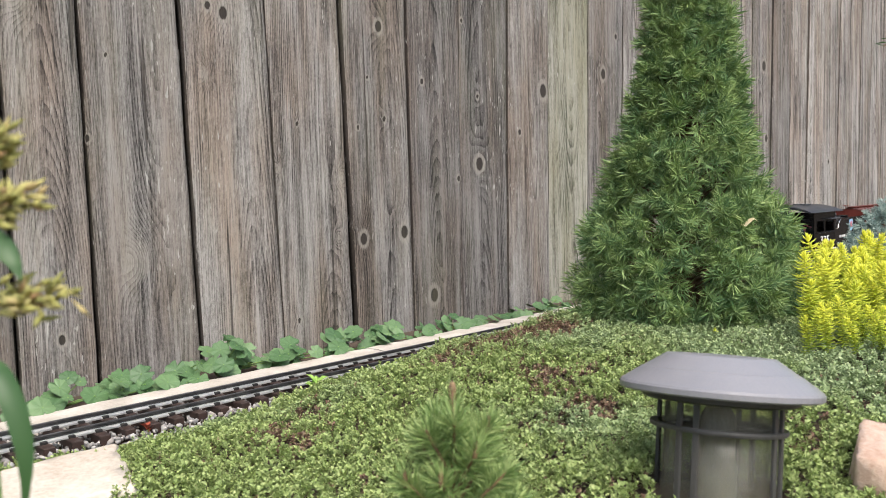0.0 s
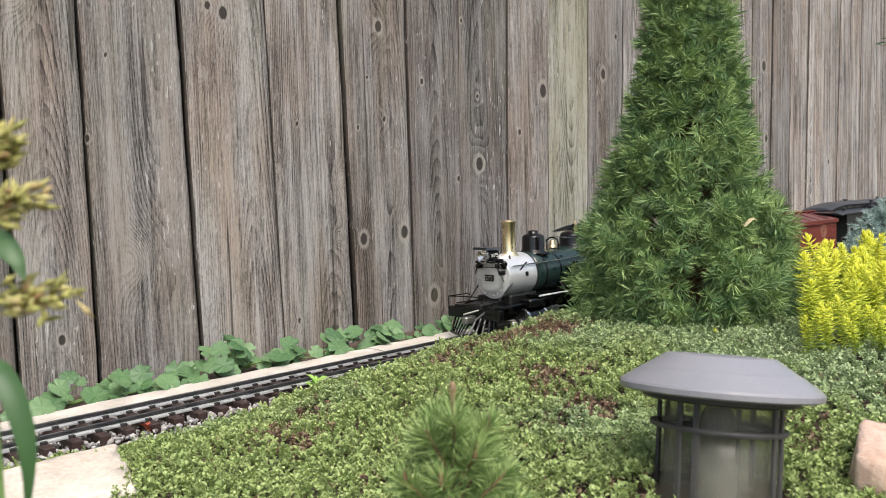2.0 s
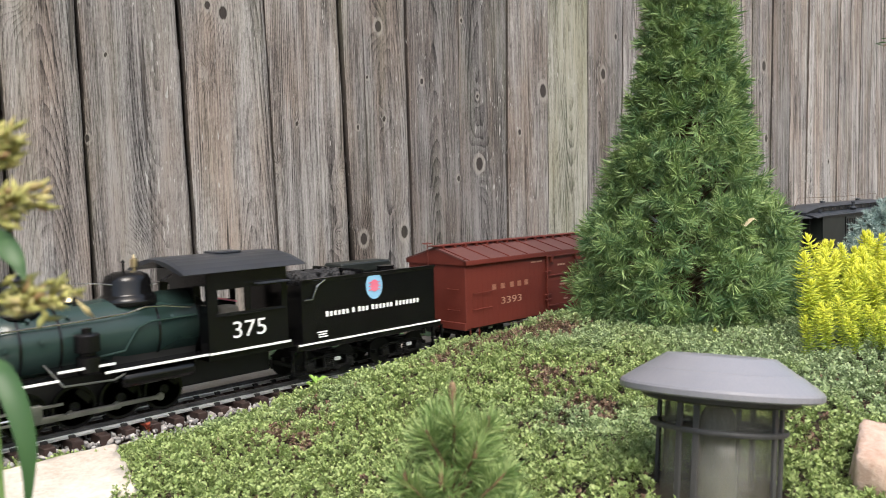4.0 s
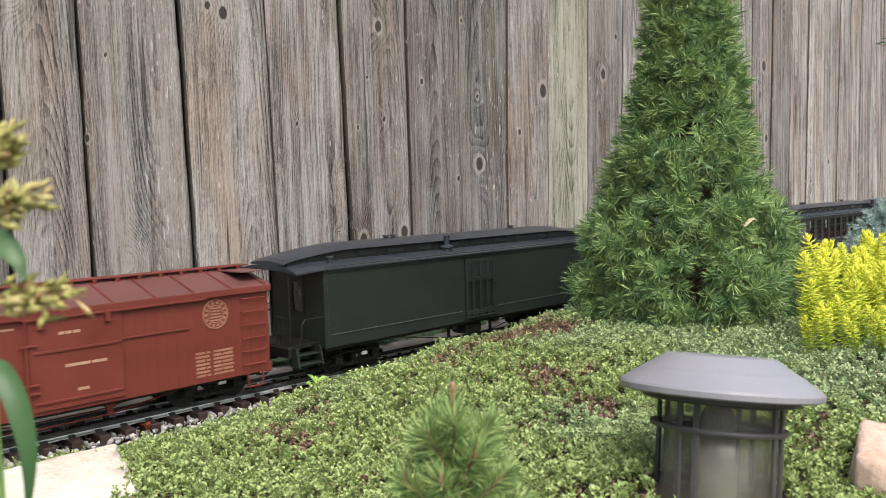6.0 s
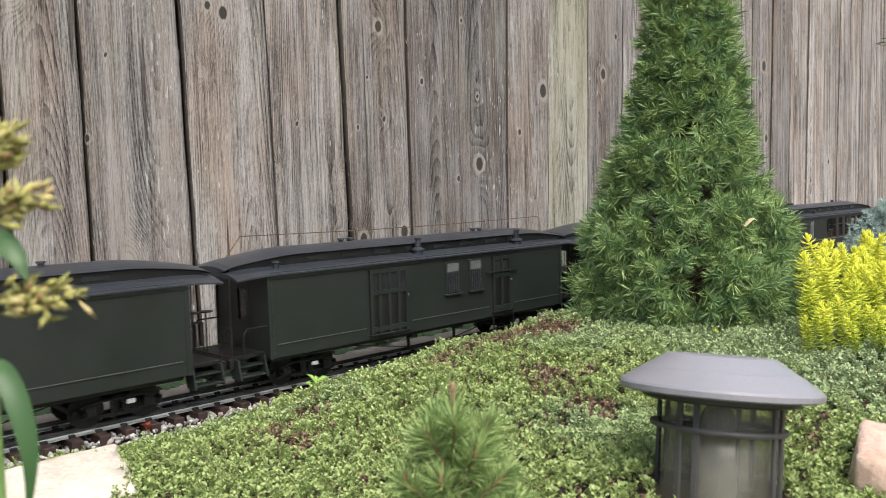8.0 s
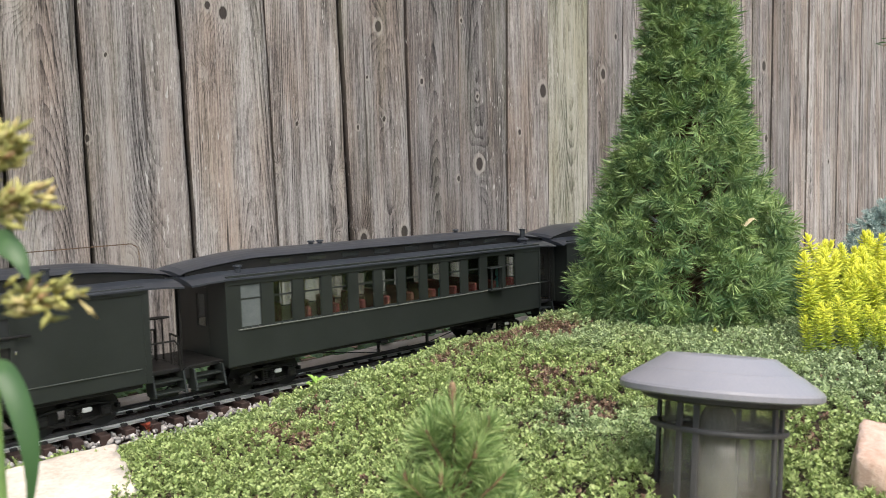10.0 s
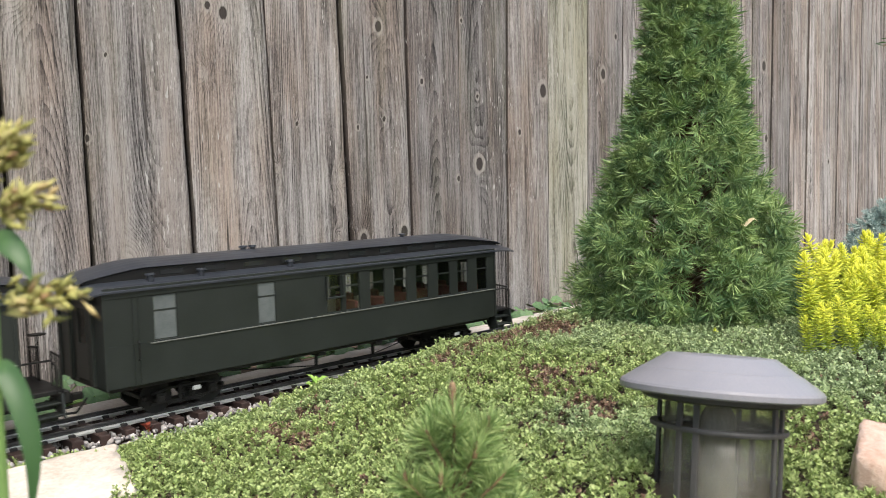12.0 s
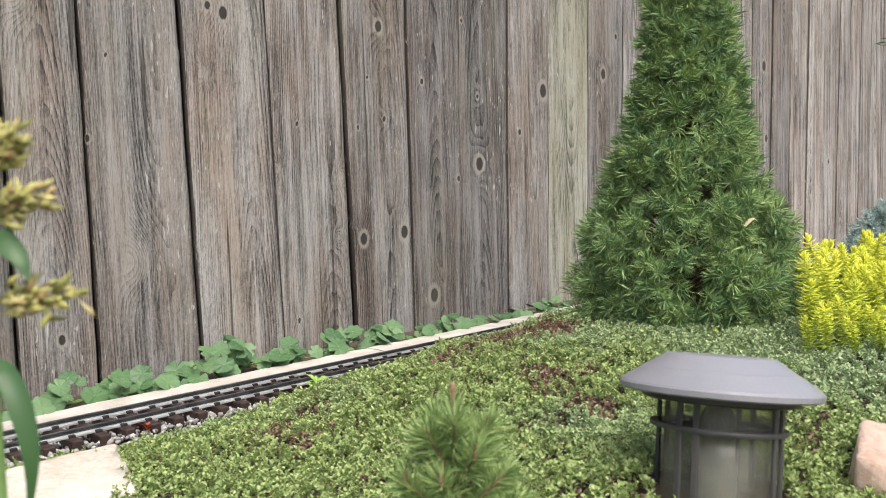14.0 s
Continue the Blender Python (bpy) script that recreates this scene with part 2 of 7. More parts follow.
def climb(x):
    return 0.005 * smooth01((x - 1.25) / 0.8)


def height(x, y):
    """The garden's surface: a low bed by the rails, and a planted mound in front of it."""
    edge = 0.80 + 0.012 * np.sin(x * 14) + 0.008 * np.sin(x * 37) - bend(x)
    rise = smooth01((edge + 0.022 - y) / 0.15)
    top = 0.006 + 0.046 * smooth01((x - 0.38) / 0.42)
    inside = smooth01((3.0 - np.hypot(x - 0.8, y - 0.4)) / 1.5)
    top = top + 0.024 * np.exp(-((x - 0.46) ** 2 + (y - 0.285) ** 2) / 0.011)
    return -0.014 + climb(x) + rise * inside * (top + 0.014 + 0.004 * lumps(x, y))


# ---------------------------------------------------------------- ground, one sheet out to the horizon
gx = np.concatenate([[-400, -120, -40, -12, -5, -2, -1], np.linspace(-0.5, 2.6, 125), [3.2, 4, 6, 12, 40, 120, 400]])
gy = np.concatenate([[-400, -120, -40, -12, -5, -2, -1], np.linspace(-0.3, 1.3, 70), [2, 4, 12, 40, 120, 400]])
GX, GY = np.meshgrid(gx, gy, indexing="ij")
ni, nj = GX.shape
idx = np.arange(ni * nj).reshape(ni, nj)
quads = np.stack([idx[:-1, :-1], idx[1:, :-1], idx[1:, 1:], idx[:-1, 1:]], -1).reshape(-1, 4)
ground = arrays("ground", np.stack([GX, GY, height(GX, GY)], -1).reshape(-1, 3), quads, MAT_SOIL)
tagged(ground, "dark brown garden soil under the plants and track", "ground", kind="structure")
for p_ in ground.data.polygons:
    p_.use_smooth = True

# ---------------------------------------------------------------- fence: upright cedar planks on rails
FENCE_Y = 1.09
# foot of each joint along the fence, and how far it leans per metre of height
JOINTS = [(0.19, 0.0), (0.3255, 0.0), (0.4255, -0.003), (0.5763, -0.0198), (0.7207, -0.0234), (0.8658, -0.0192), (1.0027, 0.0022), (1.1255, 0.0274),
          (1.267, 0.0257), (1.4038, 0.0206), (1.5485, 0.030), (1.687, 0.040)]
GAPS = {1: 0.008, 2: 0.009, 3: 0.010, 4: 0.005, 5: 0.0145, 6: 0.0055, 7: 0.0025, 8: 0.0035, 9: 0.0045, 10: 0.0035}
joints = list(JOINTS)
for left in range(8):
    joints.insert(0, (joints[0][0] - 0.141, 0.0))
first = len(joints) - len(JOINTS)
while joints[-1][0] < 3.05:
    joints.append((joints[-1][0] + 0.1404, 0.04))
joints[-1] = (3.0913, 0.06)
for w in (0.117, 0.1155, 0.1155, 0.14, 0.139, 0.142, 0.14, 0.141, 0.14, 0.14, 0.14):
    joints.append((joints[-1][0] + w, 0.045))
fence = thing("fence_wall", pose(0, FENCE_Y, 0), "tall weathered grey cedar plank fence with knots", "fence", kind="structure")
# how grey each board is, from dark to pale
GREYNESS = {1: 0.64, 2: 0.55, 3: 0.74, 4: 0.66, 5: 0.54, 6: 0.33, 7: 0.35, 8: 0.66, 9: 0.74, 10: 0.50, 11: 0.7, 15: 0.8, 16: 0.60, 17: 0.48, 18: 0.90, 19: 0.95, 20: 0.72, 21: 0.82, 22: 0.78, 23: 0.66, 24: 0.8, 25: 0.7}
# knots: place along the fence, height, radius
KNOTS = [(0.459, 0.434, 0.003), (0.428, 0.323, 0.0046), (0.636, 0.512, 0.009), (0.611, 0.52, 0.006), (0.761, 0.355, 0.0036), (0.75, 0.038, 0.004), (0.38, 0.062, 0.006),
         (0.938, 0.529, 0.0095), (0.909, 0.439, 0.003), (0.944, 0.37, 0.0048), (0.885, 0.353, 0.004), (0.889, 0.162, 0.0098), (0.984, 0.169, 0.0112), (1.038, 0.442, 0.0052), (1.054, 0.046, 0.0125),
         (1.148, 0.566, 0.0043), (1.189, 0.424, 0.0044), (1.19, 0.292, 0.013), (1.128, 0.264, 0.0054), (1.312, 0.358, 0.0058), (1.393, 0.448, 0.014), (1.625, 0.502, 0.0118), (1.679, 0.594, 0.0066),
         (2.495, 0.596, 0.0155), (2.511, 0.375, 0.0122), (3.027, 0.306, 0.009)]
# overgrown knots without a heart, which only turn the grain
SWIRLS = [(0.486, 0.157, 0.020), (0.722, 0.284, 0.006), (0.845, 0.268, 0.007), (0.835, 0.167, 0.006), (0.35, 0.50, 0.014), (0.60, 0.42, 0.008)]


def growth_rings(x, z, xa, xb, r, knots, swirls):
    """The rings that a flat-sawn board cuts: distance from a wandering pith, closing round each knot."""
    xc = xa + (xb - xa) * (r.uniform(0.3, 0.7) + r.uniform(-0.12, 0.12) * z)
    depth = 0.022 + 0.045 * (0.5 + 0.5 * np.sin(z * r.uniform(1.2, 3.6) + r.uniform(0, 6.28))) + 0.003 * np.sin(z * 13 + r.uniform(0, 6.28))
    f = np.hypot(x - xc, depth) / r.uniform(0.0026, 0.0038)
    close = np.zeros_like(x)
    for kx, kz, kr in knots:
        d = np.hypot(x - kx, (z - kz) * 0.62) / kr
        f = f + 2.6 * (kr / 0.006) ** 0.6 * np.exp(-(d / 2.3) ** 2)
        close = np.maximum(close, 1 / (1 + np.hypot((x - kx) * 1.12, (z - kz) * 0.80) / kr))
    for kx, kz, kr in swirls:
        d = np.hypot(x - kx, (z - kz) * 0.62) / kr
        f = f + 6.0 * (kr / 0.012) ** 0.6 * np.exp(-(d / 1.4) ** 2)
        close = np.maximum(close, 0.44 * np.exp(-(d / 1.7) ** 4))
    return f, close


def plank(k, left, right, ga, gb, r, material, label):
    (xa, sa), (xb, sb) = left, right
    seen = 1 <= k <= 26
    zs = np.concatenate([np.arange(-0.03, 1.0, 0.005 if k < 12 else 0.009), [1.1, 1.8]]) if seen else np.array([-0.03, 0.4, 0.9, 1.8])
    u = np.linspace(0, 1, (40 if k < 12 else 18) if seen else 4)
    za = np.minimum(zs, 0.9)
    wob = 0.0008 * np.sin(zs * r.uniform(5, 11) + r.uniform(0, 6.28)) + 0.0004 * np.sin(zs * r.uniform(30, 50))
    x0, x1 = xa + sa * za + ga + wob, xb + sb * za - gb + wob
    X = x0[:, None] + (x1 - x0)[:, None] * u
    Z = np.repeat(zs[:, None], len(u), 1)
    cup = r.uniform(-0.0025, 0.0025) + r.uniform(-0.0015, 0.0015) * zs[:, None]
    # cupped across, with worn edges
    Y = cup + 0.0012 * r.uniform(-1, 1) * (2 * u - 1) ** 2 + 0.0014 * (np.abs(2 * u - 1) > 0.995)
    f, close = growth_rings(X, Z, xa, xb, r, [q for q in KNOTS if xa - 0.01 < q[0] < xb + 0.01], [q for q in SWIRLS if xa < q[0] < xb])
    nz, nu = X.shape
    front = np.stack([X, Y, Z], -1).reshape(-1, 3)
    rear = np.stack([np.stack([x0, cup[:, 0] + 0.017, zs], -1), np.stack([x1, cup[:, 0] + 0.017, zs], -1)], 1).reshape(-1, 3)
    i = np.arange(nz * nu).reshape(nz, nu)
    j = nz * nu + np.arange(nz * 2).reshape(nz, 2)
    faces = np.stack([i[:-1, :-1], i[:-1, 1:], i[1:, 1:], i[1:, :-1]], -1).reshape(-1, 4)
    sides = np.concatenate([np.stack(q, -1) for q in ((j[:-1, 0], i[:-1, 0], i[1:, 0], j[1:, 0]), (i[:-1, -1], j[:-1, 1], j[1:, 1], i[1:, -1]), (j[:-1, 1], j[:-1, 0], j[1:, 0], j[1:, 1]))])
    ob = arrays("plank", np.concatenate([front, rear]), np.concatenate([faces, sides]), material, fence)
    # side faces take the dark cedar, which paints in the shade of the gaps
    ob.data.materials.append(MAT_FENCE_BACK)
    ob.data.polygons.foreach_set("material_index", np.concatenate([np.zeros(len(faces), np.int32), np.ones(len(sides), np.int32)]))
    pad = np.zeros(nz * 2)
    grey = np.full(nz * nu + nz * 2, GREYNESS.get(k, r.uniform(0.45, 0.75)))
    for word, values in (("rings", np.concatenate([f.ravel(), pad])), ("knot", np.concatenate([close.ravel(), pad])), ("greyness", grey)):
        ob.data.attributes.new(word, "FLOAT", "POINT").data.foreach_set("value", values.astype(np.float32))
    if label:
        ob["label"] = label


rng = random.Random(4)
for i in range(len(joints) - 1):
    k = i - first
    plank(k, joints[i], joints[i + 1], 0.38 * GAPS.get(k, 0.009), 0.38 * GAPS.get(k + 1, 0.009), rng, MAT_FENCE_GREEN if k == 9 else MAT_FENCE, "pale greenish weathered plank" if k == 9 else "")
    xb = joints[i + 1][0]
    # board behind each joint, coloured with the same painted gap shade
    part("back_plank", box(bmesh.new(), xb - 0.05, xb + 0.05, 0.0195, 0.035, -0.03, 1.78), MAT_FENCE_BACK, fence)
for z in (0.3, 1.5):
    part("rail", box(bmesh.new(), joints[0][0], joints[-1][0], 0.0355, 0.075, z, z + 0.09, 0.003), MAT_FENCE, fence)

# ---------------------------------------------------------------- limestone edging behind the track
TRACK_Y = 0.8765
rng = random.Random(7)


def edging_slab(x0, x1, back):
    bm = bmesh.new()
    n = 14
    top, low = [], []
    for j, (y, z) in enumerate(((TRACK_Y + 0.049, -0.03), (TRACK_Y + 0.050, -0.004), (TRACK_Y + 0.053, -0.001), (TRACK_Y + 0.075, 0.0), (back - 0.006, -0.0005), (back, -0.005), (back + 0.002, -0.03))):
        top.append([bm.verts.new((x0 + (x1 - x0) * i / n, y + rng.uniform(-1, 1) * (0.0022 if j in (0, 5, 6) else 0.001 if j < 3 else 0.0015), z + rng.uniform(-0.0008, 0.0008))) for i in range(n + 1)])
    for a, b in zip(top, top[1:]):
        for i in range(n):
            bm.faces.new((a[i], a[i + 1], b[i + 1], b[i]))
    for i in (0, n):
        bm.faces.new([r[i] for r in top])
    bmesh.ops.recalc_face_normals(bm, faces=bm.faces)
    ob = part("edging_stone", bm, MAT_LIMESTONE, None)
    return tagged(ob, "pale cream limestone edging slab between track and fence", "edging stone", "edging along the track")


xs = [-0.75, -0.2, 0.262, 0.795, 1.21, 1.72, 2.2, 2.7, 3.2]
for a, b, k in zip(xs, xs[1:], (0.985, 0.985, 0.983, 0.985, 0.99, 0.985, 0.985, 0.985)):
    edging_slab(a + 0.001, b - 0.001, k)

# ---------------------------------------------------------------- track: rails, ties and clips
track = thing("railway_track", pose(0, TRACK_Y, 0), "garden railway track with metal rails on brown ties", "track", kind="structure")
T0, T1 = -1.3, 5.4
STATIONS = [T0, 1.25] + [1.25 + 0.05 * k for k in range(1, 19)] + [T1]
HEAD = 0.0083


def along(profile):
    """A closed outline in y, z, drawn out along the line of the track."""
    bm = bmesh.new()
    rings = [[bm.verts.new((x, y - float(bend(x)), z + float(climb(x)))) for y, z in profile] for x in STATIONS]
    k = len(profile)
    for a, b in zip(rings, rings[1:]):
        for i in range(k):
            bm.faces.new((a[i], a[(i + 1) % k], b[(i + 1) % k], b[i]))
    bm.faces.new(rings[0][::-1])
    bm.faces.new(rings[-1])
    bmesh.ops.recalc_face_normals(bm, faces=bm.faces)
    return bm


for side in (-1, 1):
    pr = [(-0.0036, 0), (-0.0036, 0.0008), (-0.0009, 0.0017), (-0.0007, 0.0055), (-0.0019, 0.0064), (-0.0019, 0.0078), (-0.0013, HEAD), (0.0013, HEAD), (0.0019, 0.0078), (0.0019, 0.0064), (0.0007, 0.0055), (0.0009, 0.0017), (0.0036, 0.0008), (0.0036, 0)]
    part("rail", along([(y + side * 0.0239, z) for y, z in pr]), MAT_RAIL_DARK, track, "dark tarnished metal rail")
    # strips over the foot, coloured brighter than the rail for the reflected sky
    for e in (-1, 1):
        pf = [(side * 0.0239 + e * u, z) for u, z in ((0.0046, 0.0001), (0.0046, 0.0011), (0.0011, 0.0022), (0.0009, 0.0034), (0.0005, 0.0034), (0.0005, 0.0001))]
        part("rail_foot", along(pf), MAT_RAIL, track, "rail foot coloured bright as if reflecting the sky")
tie_mesh = part("tie", box(bmesh.new(), -0.0058, 0.0058, -0.0455, 0.0455, -0.0115, 0.0, 0.0008), MAT_TIE, track)
clip_bm = bmesh.new()
for side in (-1, 1):
    for e in (-1, 1):
        box(clip_bm, -0.0034, 0.0034, side * 0.0239 + (e * 0.0042) - 0.0022, side * 0.0239 + (e * 0.0042) + 0.0022, -0.0003, 0.0029, 0.0004)
clip_mesh = part("clip", clip_bm, MAT_CLIP, track)
PITCH, PHASE = 0.0272, 0.2722
n0 = int((T0 - PHASE) / PITCH) + 1
ties = [PHASE + PITCH * k for k in range(n0, int((3.9 - PHASE) / PITCH))]
for k, x in enumerate(ties):
    swing = math.degrees(math.atan2(float(bend(x - 0.02) - bend(x + 0.02)), 0.04))
    m = pose(x + 0.0006 * math.sin(k * 7.3), 0.0008 * math.sin(k * 3.1) - float(bend(x)), float(climb(x)), 0, 0, swing + 0.8 * math.sin(k * 5.7))
    if k == 0:
        tie_mesh.matrix_basis = clip_mesh.matrix_basis = m
    else:
        share("tie", tie_mesh.data, track, m)
        share("clip", clip_mesh.data, track, m)

# ---------------------------------------------------------------- ballast, loose pale gravel
rng = np.random.RandomState(11)
ico = bmesh.new()
bmesh.ops.create_icosphere(ico, subdivisions=1, radius=1.0)
ico_v = np.array([v.co[:] for v in ico.verts])
ico_f = np.array([[v.index for v in f.verts] for f in ico.faces])
ico.free()


def pebbles(name, count, place, size, material):
    vs, fs = [], []
    for k in range(count):
        x, y, z = place()
        s = size() * np.array([rng.uniform(0.7, 1.3), rng.uniform(0.7, 1.3), rng.uniform(0.5, 0.9)])
        q = np.array(Euler(rng.uniform(0, 6.28, 3)).to_matrix())
        v = (ico_v * rng.uniform(0.75, 1.2, (len(ico_v), 1)) * s) @ q.T + (x, y, z)
        fs.append(ico_f + k * len(ico_v))
        vs.append(v)
    return arrays(name, np.concatenate(vs), np.concatenate(fs), material)


def bed_place():
    x = rng.uniform(-0.3, 1.5) if rng.rand() < 0.8 else rng.uniform(1.5, 3.6)
    y = rng.uniform(0.770, 0.838) - float(bend(x)) if rng.rand() < 0.62 else rng.uniform(0.83 - float(bend(x)), 0.93)
    z = float(height(x, y))
    if y > TRACK_Y - 0.047 - float(bend(x)):
        z = -0.0105 + float(climb(x))
    return x, y, z + rng.uniform(0.0005, 0.0035)


MAT_PEBBLE = foliage("pale_gravel", [(0.0, (0.12, 0.115, 0.11)), (0.4, (0.27, 0.26, 0.255)), (0.8, (0.42, 0.41, 0.40)), (1.0, (0.25, 0.21, 0.185))], 0.9, None, 1, 0.5, 0.6, 0.0)
gravel = pebbles("ballast_gravel", 17000, bed_place, lambda: rng.uniform(0.0015, 0.0039), MAT_PEBBLE)
tagged(gravel, "loose pale grey crushed gravel ballast round the ties", "gravel", kind="stuff")


# ---------------------------------------------------------------- plants
MAT_BUD_BROWN = surface("brown_bud", (0.16, 0.10, 0.055), (0.30, 0.20, 0.12), 0.6, 0, 900, 200, 0.4)


def leaf_quads(base, direction, length, width, up=None, fold=0.25):
    """Diamond leaves, each folded along its middle: arrays of bases, unit directions, lengths and widths."""
    k = len(base)
    if up is None:
        up = np.random.normal(size=(k, 3))
    side = np.cross(direction, up)
    side /= np.linalg.norm(side, axis=1, keepdims=True) + 1e-9
    nrm = np.cross(side, direction)
    L, W = length[:, None], width[:, None]
    a = base
    t = base + direction * L
    m = base + direction * L * 0.5 - nrm * W * fold
    l_, r_ = m + side * W / 2 + nrm * W * fold * 2, m - side * W / 2 + nrm * W * fold * 2
    v = np.stack([a, r_, t, l_], 1).reshape(-1, 3)
    f = np.arange(4 * k).reshape(-1, 4)
    return v, f


def unit(v):
    return v / (np.linalg.norm(v, axis=-1, keepdims=True) + 1e-9)


def in_view(x, y, lo=11, hi=80):
    a = np.degrees(np.arctan2(x, y))
    return (a > lo) & (a < hi)


def dryness(x, y):
    """Bare, browned patches of the carpet."""
    s = np.zeros_like(x)
    for cx, cy, rx, ry in ((0.72, 0.66, 0.13, 0.05), (0.83, 0.63, 0.06, 0.05), (0.66, 0.50, 0.03, 0.05), (0.61, 0.44, 0.02, 0.06), (0.44, 0.66, 0.06, 0.028), (0.50, 0.72, 0.03, 0.02), (0.41, 0.6, 0.04, 0.02)):
        s += np.exp(-((x - cx) / rx) ** 2 - ((y - cy) / ry) ** 2)
    return s + 0.3 * lumps(x * 1.7 + 3, y * 1.7) + 0.16 * lumps(x * 5.3, y * 5.3 + 1)


def carpet(name, count, seed, dry, material):
    r = np.random.RandomState(seed)
    x, y = r.uniform(0.08, 1.75, count * 3), r.uniform(0.08, 0.815, count * 3)
    keep = in_view(x, y) & (y < 0.80 - bend(x) + 0.012 * np.sin(x * 14) + 0.008 * np.sin(x * 37) - 0.016 * (x < 0.62) + 0.004 + r.normal(0, 0.008, len(x))) & (np.hypot(x, y) > 0.33)
    keep &= ~((np.hypot(x - 0.20, y - 0.668) < 0.072))
    keep &= (np.hypot(x - 0.488, y - 0.242) > 0.046) & (np.hypot(x - 0.592, y - 0.164) > 0.034)
    d = dryness(x, y) + r.normal(0, 0.24, len(x))
    keep &= (d > 0.31) if dry else (d < 0.62)
    x, y = x[keep][:count], y[keep][:count]
    n = 11
    z = height(x, y) + r.uniform(0.001, 0.012, len(x)) * (0.5 if dry else 1.0) + 0.003 * lumps(x * 3.1, y * 3.1)
    axis = unit(np.stack([r.normal(0, 0.55, len(x)), r.normal(0, 0.55, len(x)), np.ones(len(x))], 1))
    base = np.repeat(np.stack([x, y, z], 1), n, 0)
    ax = np.repeat(axis, n, 0)
    lift = np.tile(np.linspace(0, 1, n), len(x))[:, None]
    base = base + ax * lift * 0.006
    ang = np.tile(np.arange(n) * 2.4, len(x)) + np.repeat(r.uniform(0, 6.28, len(x)), n)
    out = np.stack([np.cos(ang), np.sin(ang), np.zeros_like(ang)], 1)
    direction = unit(out + ax * (0.25 + 0.9 * lift) + r.normal(0, 0.15, out.shape))
    size = np.repeat(r.uniform(0.75, 1.25, len(x)), n) * r.uniform(0.8, 1.15, len(ang))
    v, f = leaf_quads(base, direction, 0.0036 * size, 0.0024 * size, ax)
    return arrays(name, v, f, material)


thyme = carpet("creeping_thyme", 56000, 21, False, MAT_THYME)
tagged(thyme, "dense low carpet of fresh green creeping thyme on the mound", "ground cover", kind="stuff")
dry_thyme = carpet("dry_thyme", 11500, 22, True, MAT_THYME_DRY)
tagged(dry_thyme, "browned dry patches in the creeping thyme carpet", "ground cover", kind="stuff")


def shoots(pos, axis, n, reach, length, width, r, spread=0.75):
    """Needles round the ends of many shoots."""
    k = len(pos)
    base = np.repeat(pos, n, 0)
    ax = np.repeat(axis, n, 0)
    s = np.tile(np.linspace(0, 1, n), k)[:, None]
    base = base + ax * s * reach
    rnd = unit(r.normal(size=base.shape))
    perp = unit(np.cross(ax, rnd))
    direction = unit(perp * spread * (1.2 - 0.7 * s) + ax * (0.28 + 0.75 * s))
    ln = length * r.uniform(0.75, 1.15, len(base))
    return leaf_quads(base, direction, ln, width * np.ones(len(base)), None, 0.2)


def conifer(name, m, profile, clumps, per, needles, length, width, seed, needle_mat, label, category, trunk_r, reach=0.75, spread=0.75):
    """A cone of needled shoots, in uneven clumps with gaps, round a tapered trunk."""
    r = np.random.RandomState(seed)
    tree = thing(name, m, label, category)
    zs, rs = np.array([p[0] for p in profile]), np.array([p[1] for p in profile])
    w = np.interp(np.linspace(0, 1, 400), np.linspace(0, 1, len(rs)), rs)
    hz = np.linspace(zs[0], zs[-1], 400)
    dens = np.interp(hz, zs, rs) + 0.01
    cdf = np.cumsum(dens) / dens.sum()
    P, A = [], []
    for k in range(clumps):
        z = float(np.interp((k + r.uniform()) / clumps, cdf, hz))
        a = k * 2.39996 + r.uniform(-0.25, 0.25)
        R = float(np.interp(z, zs, rs))
        size = 0.021 + 0.23 * R * r.uniform(0.7, 1.4)
        c = np.array([math.cos(a), math.sin(a), 0]) * max(R - size * 0.75, 0.0) * r.uniform(0.86, 1.06)
        c[2] = z
        d = unit(r.normal(size=(per, 3)) + np.array([math.cos(a), math.sin(a), 0.45]) * 0.75)
        rad = size * r.uniform(0.55, 1.0, (per, 1))
        P.append(c + d * rad)
        A.append(unit(d + np.array([math.cos(a), math.sin(a), 0.5]) * 0.35))
    P, A = np.concatenate(P), np.concatenate(A)
    v, f = shoots(P, A, needles, length * reach, length, width, r, spread)
    crown = arrays("crown", v, f, needle_mat, tree)
    bm = rod(bmesh.new(), (0, 0, -0.03), (0, 0, profile[-1][0] * 0.97), trunk_r, trunk_r * 0.12)
    for k in range(0, clumps, 2):
        z = float(np.interp((k + 0.5) / clumps, cdf, hz))
        a = k * 2.39996
        R = float(np.interp(z, zs, rs)) * 0.72
        rod(bm, (0, 0, z * 0.92), (R * math.cos(a), R * math.sin(a), z + 0.012), trunk_r * 0.2, trunk_r * 0.07, 5)
    part("trunk", bm, MAT_BARK, tree, "brown trunk and limbs")
    return tree


def rosettes(tip, axis, n, length, width, r):
    """Shoot ends: needles that spread like a star round each bud, the hinder ones widest."""
    k = len(tip)
    u = np.tile(np.linspace(0, 1, n), k)[:, None]
    T, A = np.repeat(tip, n, 0), np.repeat(axis, n, 0)
    perp = unit(np.cross(A, r.normal(size=A.shape)))
    open_ = np.radians(22 + 68 * u ** 0.7 + r.normal(0, 7, u.shape))
    d = A * np.cos(open_) + perp * np.sin(open_)
    size = np.repeat(r.uniform(0.8, 1.15, k), n) * r.uniform(0.82, 1.1, k * n)
    return leaf_quads(T - A * u * 0.016, unit(d), length * size, width * np.ones(k * n), None, 0.2)


